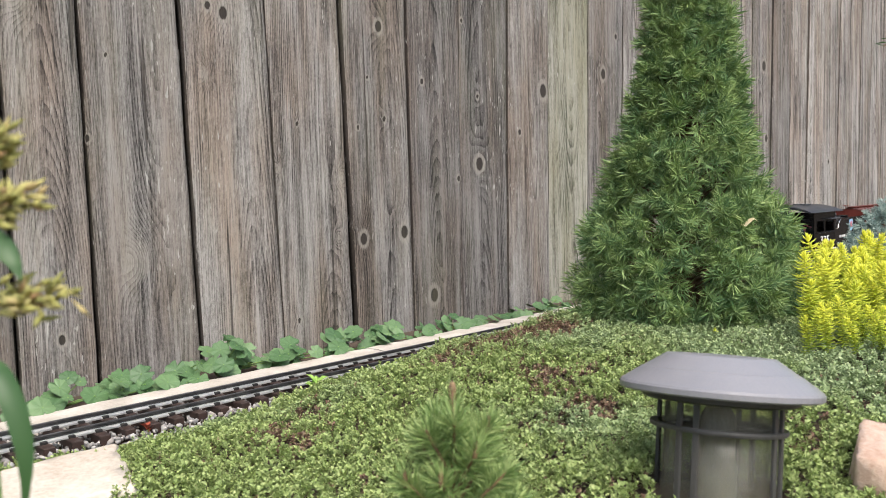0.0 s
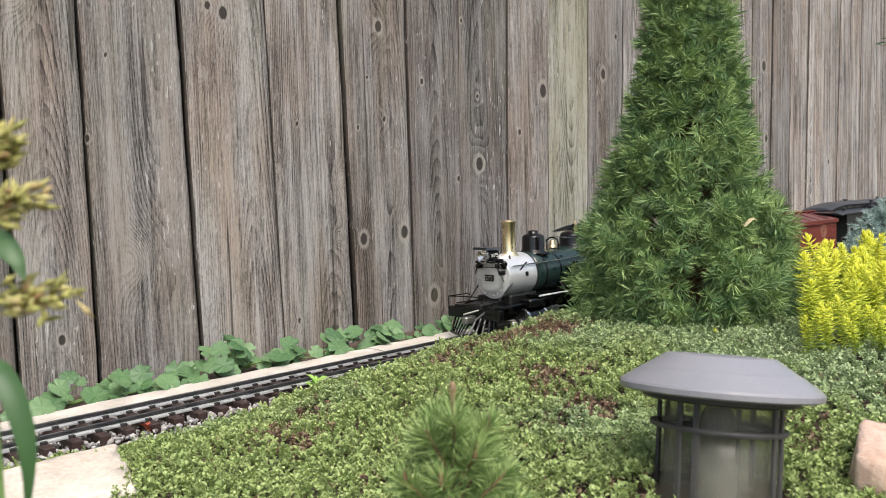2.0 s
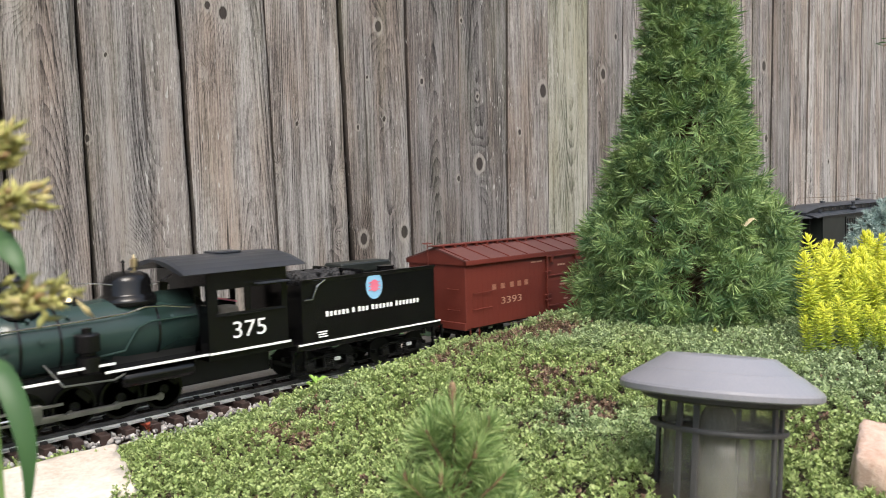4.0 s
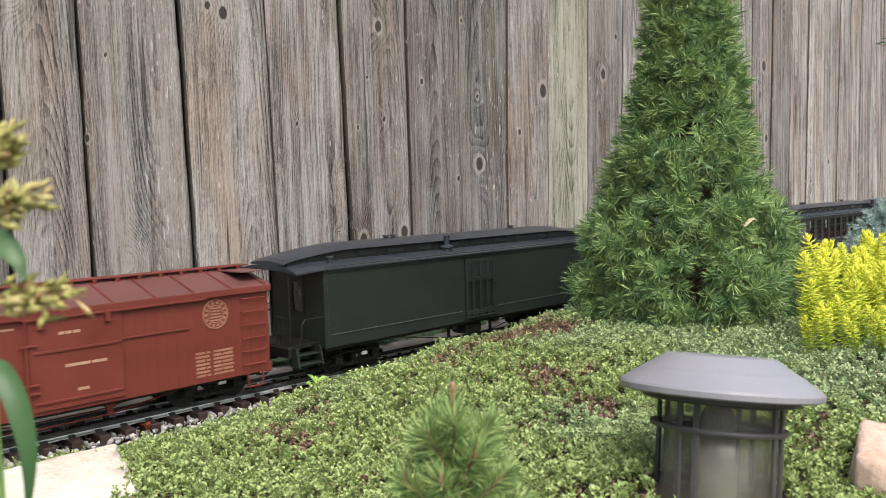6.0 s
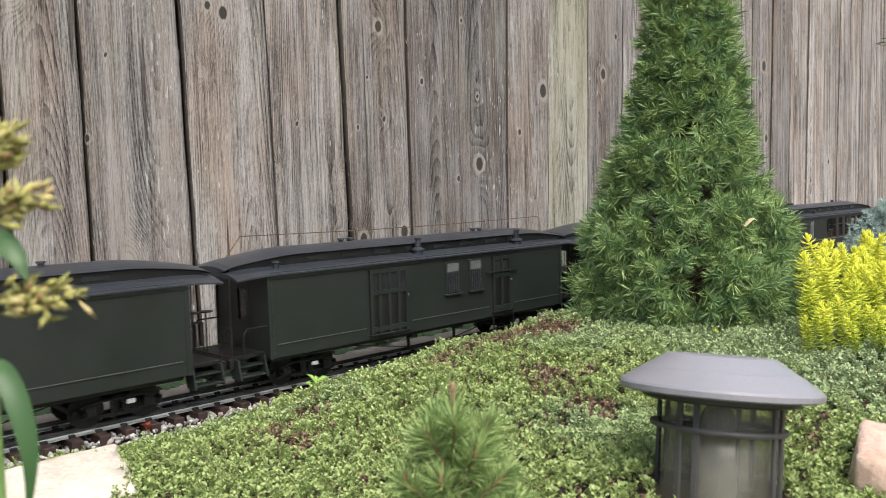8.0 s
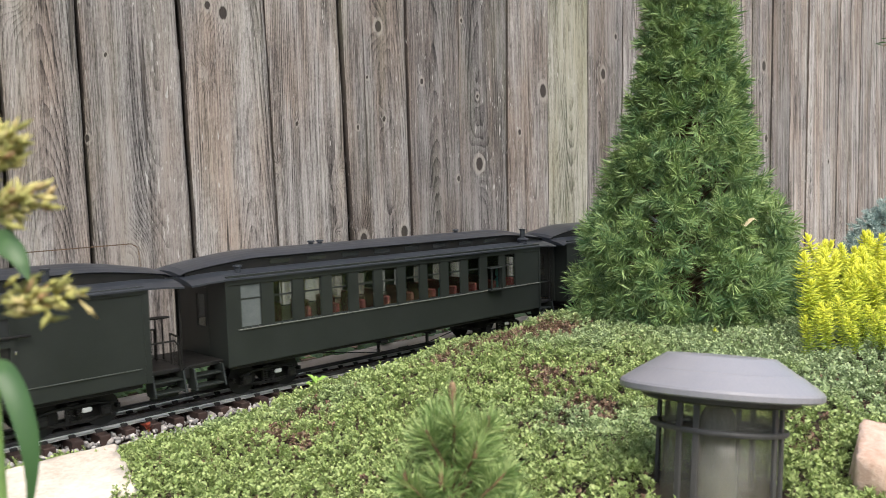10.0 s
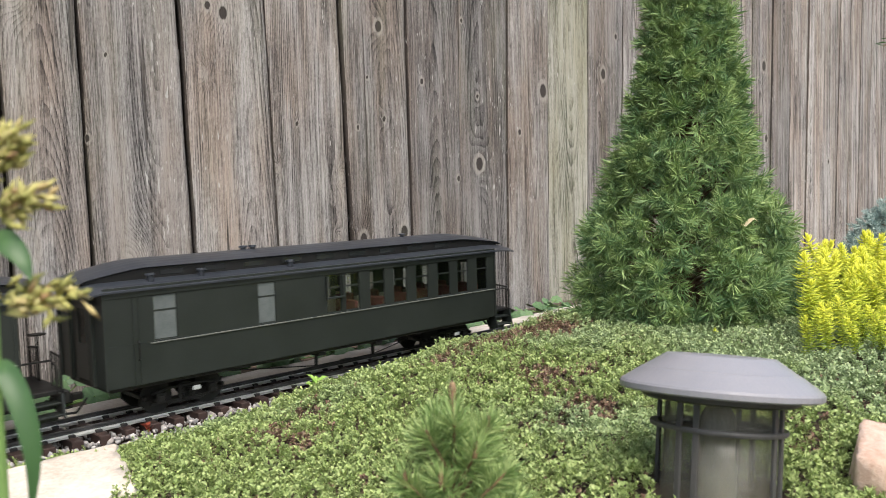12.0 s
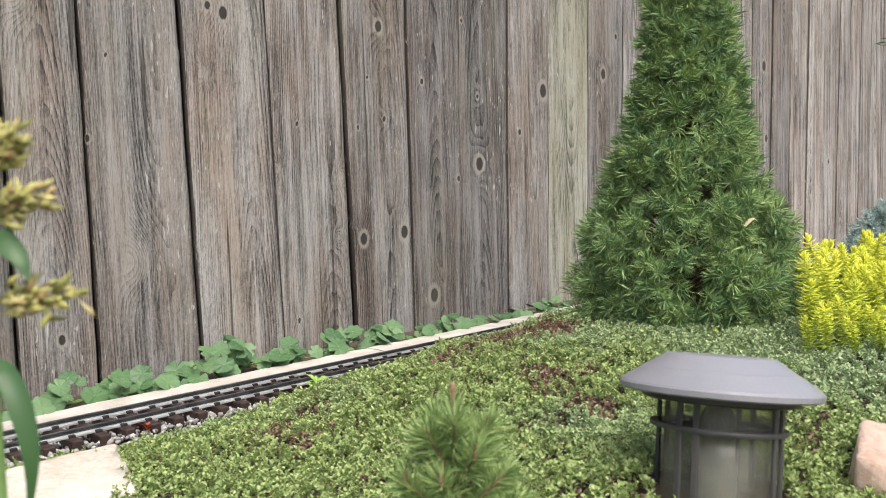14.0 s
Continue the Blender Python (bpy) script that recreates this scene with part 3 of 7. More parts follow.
def dwarf_spruce(at):
    """A dense cone of stubby boughs, each a lump of starry shoot ends, dark between them."""
    r = np.random.RandomState(31)
    tree = thing("dwarf_spruce", pose(*at), "dense cone-shaped dwarf spruce with fine green needles", "conifer")
    zs = np.array([-0.02, 0.0, 0.064, 0.13, 0.165, 0.205, 0.313, 0.47, 0.60, 0.72])
    rs = np.array([0.150, 0.163, 0.165, 0.155, 0.138, 0.116, 0.091, 0.064, 0.036, 0.006])
    hz = np.linspace(0.0, 0.72, 400)
    dens = np.interp(hz, zs, rs) + 0.01
    cdf = np.cumsum(dens) / dens.sum()
    boughs, per = 250, 13
    bm = rod(bmesh.new(), (0, 0, -0.03), (0, 0, 0.70), 0.011, 0.0014)
    tips, axes = [], []
    for k in range(boughs):
        z = float(np.interp((k + r.uniform()) / boughs, cdf, hz))
        a = k * 2.39996 + r.uniform(-0.3, 0.3)
        R = float(np.interp(z, zs, rs))
        R *= 1 + 0.075 * math.sin(3 * a + 31 * z) * math.sin(43 * z + 2 * a)
        lump = 0.016 + 0.15 * R * r.uniform(0.7, 1.35)
        out = np.array([math.cos(a), math.sin(a), 0.0])
        c = out * max(R - lump - 0.007, 0.0) * r.uniform(0.87, 1.06)
        c[2] = z
        d = unit(r.normal(size=(per, 3)) + (out + (0, 0, 0.40)) * 1.05)
        tips.append(c + d * lump * r.uniform(0.7, 1.0, (per, 1)))
        axes.append(unit(d + out * 0.45 + np.array([0, 0, 0.30])))
        rod(bm, (0, 0, max(z - 0.05, 0.0) * 0.94), tuple(c), 0.0026, 0.0010, 5)
    v, f = rosettes(np.concatenate(tips), np.concatenate(axes), 38, 0.0182, 0.00150, r)
    arrays("crown", v, f, MAT_SPRUCE, tree)
    part("trunk", bm, MAT_BARK, tree, "brown trunk and limbs")


dwarf_spruce((1.031, 0.558, 0.035))
m_ = surface("withered_leaf", (0.50, 0.40, 0.24), (0.70, 0.60, 0.42), 0.7, 0, 600, 60, 0.3)
bm_ = bmesh.new()
rows_ = [[bm_.verts.new((x, w * s, 0.004 * math.sin(x * 300) + abs(s) * w * 0.5)) for s in (-1, 0, 1)] for x, w in ((-0.010, 0.0008), (-0.005, 0.0034), (0.001, 0.0040), (0.006, 0.0026), (0.011, 0.0006))]
for a_, b_ in zip(rows_, rows_[1:]):
    for k_ in range(2):
        bm_.faces.new((a_[k_], a_[k_ + 1], b_[k_ + 1], b_[k_]))
dead_leaf = part("withered_leaf", bm_, m_, None, "", True)
dead_leaf.matrix_basis = pose(0.976, 0.446, 0.190, 25, -10, -50)
tagged(dead_leaf, "small curled withered tan leaf caught on the spruce", "leaf")
conifer("blue_spruce", pose(1.575, 0.428, 0.03), [(0.0, 0.13), (0.05, 0.125), (0.10, 0.095), (0.15, 0.045), (0.18, 0.005)], 110, 26, 22, 0.0078, 0.0015, 32, MAT_BLUE_SPRUCE, "low bluish silver dwarf spruce beside the track", "conifer", 0.008)


def pine_seedling(at):
    """A bushy little pine: a leader and many side shoots, each ending in a star of needles round a bud."""
    r = np.random.RandomState(33)
    tree = thing("pine_seedling", pose(*at), "small bushy green pine seedling growing in the thyme", "conifer")
    brush = [((0, 0, 0.0), (0.001, 0.001, 0.116))]
    for k in range(26):
        a, z = k * 2.4 + 0.5, 0.010 + 0.0034 * k
        out = (0.042 - 0.00105 * k) * r.uniform(0.8, 1.1)
        brush.append(((0, 0, z * 0.85), (out * math.cos(a), out * math.sin(a), z + 0.016 + r.uniform(-0.004, 0.006))))
    bm = bmesh.new()
    for k, (p, q) in enumerate(brush):
        p, q = np.array(p), np.array(q)
        n = 620 if k == 0 else 210
        u = r.uniform(0.1 if k == 0 else 0.45, 1.0, n)
        ax = unit(q - p + np.array([0, 0, 0.006]))
        perp = unit(np.cross(ax, r.normal(size=(n, 3))))
        open_ = np.radians(np.clip(92 - 62 * u + r.normal(0, 12, n), 8, 100))[:, None]
        d = unit(perp * np.sin(open_) + ax * np.cos(open_))
        v, f = leaf_quads(p + (q - p) * u[:, None], d, 0.0160 * r.uniform(0.7, 1.15, n) * (0.8 if k == 0 else 1.0), 0.00085 * np.ones(n), None, 0.2)
        arrays("needles", v, f, MAT_PINE, tree)
        rod(bm, p, q, 0.0020 if k == 0 else 0.0011, 0.0012 if k == 0 else 0.0008, 6)
        if k % 3 == 0:
            prof = [(0.0014, -0.004), (0.0022, 0.0), (0.0022, 0.006), (0.0014, 0.009), (0, 0.010)] if k == 0 else [(0.0008, -0.003), (0.0013, 0), (0.0011, 0.004), (0, 0.007)]
            part("bud", lathe(bmesh.new(), prof, tuple(q), "Z", 10), MAT_BUD_BROWN, tree, "pale brown resinous bud")
    part("stem", bm, MAT_BUD_BROWN, tree)


pine_seedling((0.2925, 0.2915, 0.016))


# ---------------------------------------------------------------- path lamp standing in the thyme
MAT_CAP = surface("grey_lamp_plastic", (0.190, 0.190, 0.210), (0.235, 0.235, 0.258), 0.36, 0, 700, 18, 0.12, 0.0003)
MAT_CAGE = surface("dark_lamp_metal", (0.035, 0.034, 0.034), (0.07, 0.068, 0.066), 0.5, 0, 700, 60, 0.2, 0.0003)
MAT_LENS = glass("dusty_lens", (0.95, 0.95, 0.91), 0.015)
_n, _l = MAT_LENS.node_tree.nodes, MAT_LENS.node_tree.links
_d, _t, _m1, _m2 = _n.new("ShaderNodeBsdfDiffuse"), _n.new("ShaderNodeBsdfTranslucent"), _n.new("ShaderNodeMixShader"), _n.new("ShaderNodeMixShader")
_d.inputs[0].default_value = _t.inputs[0].default_value = (0.5, 0.49, 0.44, 1)
_m1.inputs[0].default_value = 0.5
_dust = noise_tex(_n, _l, coords(_n, _l, (60, 60, 18)), 1.0, 5, 0.65)
_l.new(ramp(_n, _l, _dust, [(0.35, (0.10, 0.10, 0.10)), (0.7, (0.34, 0.34, 0.34))]), _m2.inputs[0])
_l.new(_d.outputs[0], _m1.inputs[1])
_l.new(_t.outputs[0], _m1.inputs[2])
_out = _n["Material Output"].inputs[0]
_l.new(_out.links[0].from_socket, _m2.inputs[1])
_l.new(_m1.outputs[0], _m2.inputs[2])
_l.new(_m2.outputs[0], _out)
MAT_CORE = surface("grey_lamp_core", (0.20, 0.195, 0.18), (0.34, 0.33, 0.30), 0.6, 0, 500, 30, 0.2)


def path_lamp():
    m = Matrix.Translation((0.480, 0.2440, 0.0)) @ Matrix.Rotation(radians(2.6), 4, Vector((0.88, 0.46, -0.12))) @ Matrix.Rotation(radians(-10), 4, Vector((0.46, -0.88, 0.0)))
    lamp = thing("path_lamp", m, "grey plastic garden path lamp with conical cap", "garden lamp")
    prof = [(0.030, 0.1025), (0.0625, 0.1035), (0.0640, 0.1045), (0.0642, 0.1078), (0.0630, 0.1094), (0.0500, 0.1186), (0.0488, 0.1190), (0.0352, 0.1278), (0.0338, 0.1284), (0.0200, 0.1288), (0, 0.1289)]
    cap = part("cap", lathe(bmesh.new(), prof, (0, 0, 0), "Z", 64), MAT_CAP, lamp)
    bm = lathe(bmesh.new(), [(0.046, 0.0985), (0.050, 0.1000), (0.050, 0.1045), (0.046, 0.1048)], (0, 0, 0), "Z", 48)
    part("cap_collar", bm, MAT_CAGE, cap)
    part("lens", lathe(bmesh.new(), [(0.0352, -0.01), (0.0352, 0.1030), (0.0340, 0.1030), (0.0340, -0.01)], (0, 0, 0), "Z", 48), MAT_LENS, lamp, "dusty clear plastic lens", True)
    # upright bars, in pairs round the lens
    for k in (172, 188, 262, 275, 352, 7, 82, 97):
        a = radians(k)
        x, y = 0.0405 * math.cos(a), 0.0405 * math.sin(a)
        b = box(bmesh.new(), -0.0019, 0.0019, -0.0012, 0.0012, -0.02, 0.1010, 0.0004)
        o = part("cage_bar", b, MAT_CAGE, lamp)
        o.matrix_basis = pose(x, y, 0, 0, 0, math.degrees(a) + 90)
    for z in (0.0820, 0.0200):
        part("cage_ring", lathe(bmesh.new(), [(0.0388, z - 0.0016), (0.0432, z - 0.0016), (0.0436, z), (0.0432, z + 0.0016), (0.0388, z + 0.0016), (0.0388, z - 0.0016)], (0, 0, 0), "Z", 48), MAT_CAGE, lamp)
    part("bulb_tube", lathe(bmesh.new(), [(0.013, -0.01), (0.013, 0.058), (0.0115, 0.060), (0.0115, 0.088), (0.008, 0.094), (0.008, 0.103)], (0, 0, 0), "Z", 24), MAT_CORE, lamp, "", True)
    part("base", lathe(bmesh.new(), [(0.043, -0.030), (0.044, 0.010), (0.040, 0.013), (0, 0.013)], (0, 0, 0), "Z", 40), MAT_CAGE, lamp)


path_lamp()


# ---------------------------------------------------------------- loose stones
def boulder(name, at, size, turn, seed, material, label, flat=0.5):
    """A broken block: rough faces, a flat bedding plane on top, worn edges."""
    r = random.Random(seed)
    bm = bmesh.new()
    bmesh.ops.create_cube(bm, size=2.0)
    bmesh.ops.subdivide_edges(bm, edges=bm.edges, cuts=14, use_grid_fill=True)
    off = Vector((seed * 3.1, seed * 1.7, 0))
    for v in bm.verts:
        c = v.co.copy()
        q = c.normalized() * 1.25
        k = c.lerp(q, 0.33)
        n1 = noise.noise(c * 1.1 + off)
        n2 = noise.noise(c * 3.3 + off)
        n3 = noise.noise(c * 9.0 + off)
        k *= 1 + 0.16 * n1 + 0.055 * n2 + 0.022 * n3
        if k.z > flat:
            k.z = flat + (k.z - flat) * 0.16 + 0.03 * n2
        v.co = Vector((k.x * size[0], k.y * size[1], k.z * size[2]))
    bmesh.ops.recalc_face_normals(bm, faces=bm.faces)
    ob = part(name, bm, material, None, smooth=True)
    ob.matrix_basis = pose(*at, 4, -3, turn)
    return tagged(ob, label, "stone")


boulder("limestone_block", (0.184, 0.678, -0.016), (0.092, 0.050, 0.053), -14, 5, MAT_STAINED_STONE, "rough cream limestone block beside the track", 0.62)
boulder("small_stone", (1.045, 0.772, 0.006), (0.040, 0.016, 0.020), 10, 9, MAT_LIMESTONE, "small pale limestone piece at the track edge", 0.6)
boulder("sandstone_block", (0.596, 0.162, 0.022), (0.037, 0.032, 0.050), 14, 12, MAT_PINK_STONE, "weathered pinkish sandstone block in the thyme", 0.75)


# ---------------------------------------------------------------- mallow seedlings along the foot of the fence
def mallow_leaf_mesh(seed):
    """Round lobed leaf with radiating folds and a notch at its stalk."""
    r = random.Random(seed)
    bm = bmesh.new()
    c = bm.verts.new((0, 0, -0.10))
    rings = []
    n = 42
    for t in (0.35, 0.7, 1.0):
        ring = []
        for i in range(n):
            a = 2 * math.pi * i / n
            lobes = 1 + (0.055 * math.cos(a * 7) + 0.040 * math.cos(a * 21 + seed)) * t * t
            notch = 1 - 0.55 * math.exp(-((a - math.pi) / 0.16) ** 2) * t
            rad = t * lobes * notch
            z = 0.05 * math.cos(a * 7) * t * (1 - 0.3 * t) * 0.75 - 0.1 * (1 - t) + 0.10 * math.sin(a * 2 + seed) * t * t - 0.10 * t ** 3
            ring.append(bm.verts.new((rad * math.cos(a), rad * math.sin(a), z)))
        rings.append(ring)
    for i in range(n):
        bm.faces.new((c, rings[0][i], rings[0][(i + 1) % n]))
        for a, b in zip(rings, rings[1:]):
            bm.faces.new((a[i], b[i], b[(i + 1) % n], a[(i + 1) % n]))
    me = bpy.data.meshes.new("leaf")
    bm.to_mesh(me)
    bm.free()
    for p in me.polygons:
        p.use_smooth = True
    me.materials.append(MAT_MALLOW_LEAF)
    return me


m_, n_, l_, b_ = nodes_of("mallow_leaf_surface", 0.5)
v_ = coords(n_, l_)
sep_ = n_.new("ShaderNodeSeparateXYZ")
l_.new(v_, sep_.inputs[0])
ang_ = arith(n_, l_, "ARCTAN2", sep_.outputs[1], sep_.outputs[0])
vein_ = arith(n_, l_, "ABSOLUTE", arith(n_, l_, "SINE", arith(n_, l_, "MULTIPLY", ang_, 3.5)))
vein_ = ramp(n_, l_, vein_, [(0.0, (1, 1, 1)), (0.10, (0, 0, 0))])
info_ = n_.new("ShaderNodeObjectInfo")
base_ = ramp(n_, l_, info_.outputs["Random"], [(0.0, (0.045, 0.105, 0.038)), (0.5, (0.078, 0.155, 0.060)), (1.0, (0.125, 0.210, 0.092))])
mot_ = noise_tex(n_, l_, v_, 4.0, 5, 0.6)
base_ = mixed(n_, l_, ramp(n_, l_, mot_, [(0.4, (0, 0, 0)), (0.75, (0.5, 0.5, 0.5))]), base_, (0.08, 0.175, 0.066))
base_ = mixed(n_, l_, arith(n_, l_, "MULTIPLY", vein_, 0.35), base_, (0.17, 0.28, 0.12))
l_.new(base_, b_.inputs["Base Color"])
bumped(n_, l_, b_, arith(n_, l_, "ADD", mot_, vein_), 0.4, 0.0008)
MAT_MALLOW_LEAF = m_
MAT_STALK = surface("green_stalk", (0.12, 0.22, 0.06), (0.20, 0.32, 0.10), 0.6, 0, 600, 60, 0.1)
LEAVES = [mallow_leaf_mesh(k) for k in range(5)]


def mallow(x, spots, seed):
    """One seedling: stalked leaves at (along, height, radius)."""
    r = random.Random(seed)
    plant = thing("mallow_plant", pose(x, 1.03, -0.012), "low green mallow seedling with round lobed leaves", "plant", "mallow along the fence")
    spots = list(spots) + [(dx + r.uniform(-0.014, 0.014), max(z - r.uniform(0.006, 0.014), 0.0), rad * r.uniform(0.75, 1.0)) for dx, z, rad in spots]
    spots += [(dx + r.uniform(-0.036, 0.036), max(z - r.uniform(0.0, 0.02), 0.0), rad * r.uniform(0.65, 0.95)) for dx, z, rad in spots]
    for k, (dx, z, rad) in enumerate(spots):
        rad *= 0.80
        y = -0.052 + 0.064 * ((k * 0.618) % 1.0)
        z *= 0.65 + 0.35 * (y + 0.052) / 0.064
        a = pose(0, 0, 0, r.uniform(20, 52), r.uniform(-16, 16), r.uniform(-60, 60))
        lf = share("leaf", r.choice(LEAVES), plant, Matrix.Translation((dx, y, z + 0.012)) @ a @ pose(0, 0, 0, 0, 0, r.uniform(0, 360)) @ Matrix.Diagonal((rad, rad * r.uniform(0.85, 1.0), rad, 1)))
        st = pipe(bmesh.new(), [(dx * 0.2, 0.005, 0), (dx * 0.6, y * 0.5, (z + 0.012) * 0.65), (dx, y, z + 0.0115)], 0.0009, 5)
        part("stalk", st, MAT_STALK, plant)


mallow(0.345, [(-0.030, 0.010, 0.019), (0.004, 0.020, 0.016), (0.036, 0.006, 0.022), (0.020, 0.026, 0.015), (-0.008, 0.002, 0.019)], 1)
mallow(0.425, [(-0.018, 0.030, 0.016), (0.000, 0.022, 0.017), (0.024, 0.002, 0.021), (-0.014, 0.004, 0.018), (0.022, 0.022, 0.019)], 2)
mallow(0.495, [(-0.028, 0.012, 0.021), (0.002, 0.014, 0.020), (0.022, 0.028, 0.017), (0.030, 0.006, 0.020), (-0.004, 0.002, 0.018)], 3)
mallow(0.575, [(-0.028, 0.026, 0.019), (-0.010, 0.034, 0.019), (0.002, 0.050, 0.015), (0.014, 0.044, 0.013), (0.014, 0.020, 0.021), (-0.016, 0.006, 0.020), (0.034, 0.024, 0.018)], 4)
mallow(0.660, [(-0.024, 0.022, 0.020), (-0.010, 0.002, 0.021), (0.018, 0.022, 0.017), (0.032, 0.016, 0.022), (0.012, 0.000, 0.018)], 5)
mallow(0.760, [(-0.020, 0.016, 0.021), (0.004, 0.024, 0.021), (0.022, 0.036, 0.018), (0.028, 0.014, 0.020), (-0.002, 0.004, 0.018)], 6)
mallow(0.855, [(-0.024, 0.018, 0.019), (-0.002, 0.022, 0.018), (0.016, 0.030, 0.019), (0.034, 0.016, 0.018), (0.010, 0.004, 0.016)], 7)
mallow(0.945, [(-0.016, 0.010, 0.017), (0.012, 0.008, 0.017)], 8)
mallow(1.025, [(-0.014, 0.012, 0.020), (0.006, 0.018, 0.014), (0.018, 0.004, 0.016)], 9)
mallow(1.100, [(0.0, 0.007, 0.020)], 10)
mallow(1.205, [(-0.016, 0.004, 0.018), (0.012, 0.006, 0.017)], 11)
mallow(1.295, [(-0.022, 0.016, 0.018), (0.010, 0.010, 0.019), (0.036, 0.008, 0.018)], 12)


def weed(at, seed, tall, leaves, size, material, label):
    r = random.Random(seed)
    plant = thing("weed", pose(*at), label, "plant")
    for k in range(leaves):
        a = k * 2.4
        z = tall * (k + 1) / leaves
        bm = bmesh.new()
        pts = [(0, 0), (size * 0.3, size * 0.22), (size * 0.7, size * 0.24), (size, 0), (size * 0.7, -size * 0.24), (size * 0.3, -size * 0.22)]
        bm.faces.new([bm.verts.new((x, y, 0.0016 * math.sin(x / size * 3) + abs(y) * 0.4)) for x, y in pts])
        o = part("leaf", bm, material, plant)
        o.matrix_basis = pose(0, 0, z, r.uniform(-15, 15), -r.uniform(15, 50), math.degrees(a))
    part("stem", rod(bmesh.new(), (0, 0, -0.004), (0, 0, tall), 0.0007, seg=5), MAT_STALK, plant)


MAT_WEED = surface("fresh_weed_green", (0.20, 0.36, 0.06), (0.30, 0.46, 0.11), 0.5, 0, 600, 60, 0.1)
MAT_RED_LEAF = surface("dry_red_leaf", (0.24, 0.045, 0.025), (0.36, 0.09, 0.05), 0.6, 0, 600, 60, 0.2)
weed((0.582, 0.818, -0.006), 3, 0.014, 7, 0.018, MAT_WEED, "small fresh green weed between stones and thyme")
weed((0.372, 0.832, -0.010), 5, 0.006, 5, 0.012, MAT_RED_LEAF, "withered red weed leaf on the gravel")


# ---------------------------------------------------------------- golden sedum
def sedum_stem_mesh(seed, tall):
    """Upright fleshy shoot: curved needle leaves all the way up to a crowded tip."""
    r = np.random.RandomState(seed)
    n = int(tall / 0.00105)
    s = np.linspace(0.16, 1, n) ** 0.70
    a = np.arange(n) * 2.39996
    lean = np.array([0.16 * math.sin(seed), 0.16 * math.cos(seed * 2.3), 0])
    base = np.stack([np.zeros(n), np.zeros(n), s * tall], 1) + lean * (s * tall)[:, None] * s[:, None]
    out = np.stack([np.cos(a), np.sin(a), np.zeros(n)], 1)
    up = np.array([0, 0, 1.0])
    rise = np.interp(s, [0.0, 0.80, 0.92, 1.0], [0.10, 0.22, 0.5, 2.6])[:, None]
    d1 = unit(out + up * (rise - 0.25) + r.normal(0, 0.14, out.shape))
    d2 = unit(out * 0.75 + up * (rise + 0.30))
    ln = 0.0165 * r.uniform(0.75, 1.15, n) * np.interp(s, [0.0, 0.3, 0.86, 1.0], [0.7, 1.0, 0.95, 0.45])
    w = 0.0019
    side = unit(np.cross(d1, up))
    nrm = np.cross(side, d1)
    mid = base + d1 * (ln * 0.55)[:, None]
    tip = mid + d2 * (ln * 0.45)[:, None]
    vs, fs = [], []
    for k in range(n):
        o = len(vs) * 7
        vs.append(np.stack([base[k] + side[k] * w * 0.5, base[k] - side[k] * w * 0.5, mid[k] + side[k] * w * 0.62, mid[k] - side[k] * w * 0.62, mid[k] + nrm[k] * w * 0.7, tip[k], base[k] + nrm[k] * w * 0.5]))
        fs += [[o, o + 2, o + 4], [o, o + 4, o + 6], [o + 1, o + 6, o + 4], [o + 1, o + 4, o + 3], [o + 2, o + 5, o + 4], [o + 3, o + 4, o + 5], [o, o + 1, o + 3], [o, o + 3, o + 2], [o + 2, o + 3, o + 5]]
    ob = arrays("shoot", np.concatenate(vs), np.array(fs), MAT_SEDUM)
    me = ob.data
    bpy.data.objects.remove(ob)
    return me


m_, n_, l_, b_ = nodes_of("golden_sedum_leaf", 0.42)
geo_ = n_.new("ShaderNodeNewGeometry")
sep_ = n_.new("ShaderNodeSeparateXYZ")
l_.new(coords(n_, l_), sep_.inputs[0])
up_ = arith(n_, l_, "ADD", arith(n_, l_, "MULTIPLY", sep_.outputs[2], 7.5), arith(n_, l_, "MULTIPLY", geo_.outputs["Random Per Island"], 0.30))
col_ = ramp(n_, l_, up_, [(0.10, (0.13, 0.22, 0.035)), (0.32, (0.30, 0.42, 0.05)), (0.55, (0.58, 0.66, 0.07)), (0.85, (0.90, 0.90, 0.10))])
l_.new(col_, b_.inputs["Base Color"])
tl_ = n_.new("ShaderNodeBsdfTranslucent")
mx_ = n_.new("ShaderNodeMixShader")
mx_.inputs[0].default_value = 0.3
l_.new(col_, tl_.inputs[0])
l_.new(b_.outputs[0], mx_.inputs[1])
l_.new(tl_.outputs[0], mx_.inputs[2])
l_.new(mx_.outputs[0], n_["Material Output"].inputs[0])
MAT_SEDUM = m_

sedum = thing("golden_sedum", pose(0.95, 0.35, 0.02), "clump of bright yellow-green golden sedum shoots", "plant")
SHOOTS = [sedum_stem_mesh(k, t) for k, t in enumerate((0.070, 0.080, 0.090, 0.098, 0.106))]
rng = random.Random(17)
spots = []
tries = 0
while len(spots) < 250 and tries < 9000:
    tries += 1
    d = rng.uniform(0.89, 1.36)
    b = rng.uniform(68.9, 80.5)
    # the clump's rim bends away from the spruce
    if b < 69.4 + 0.7 * math.sin(d * 17) and d > 1.0:
        continue
    x, y = d * math.sin(radians(b)), d * math.cos(radians(b))
    if math.hypot(x - 1.03, y - 0.562) < 0.165 or math.hypot(x - 1.56, y - 0.435) < 0.13:
        continue
    if all(math.hypot(x - u, y - v) > 0.0205 for u, v in spots):
        spots.append((x, y))
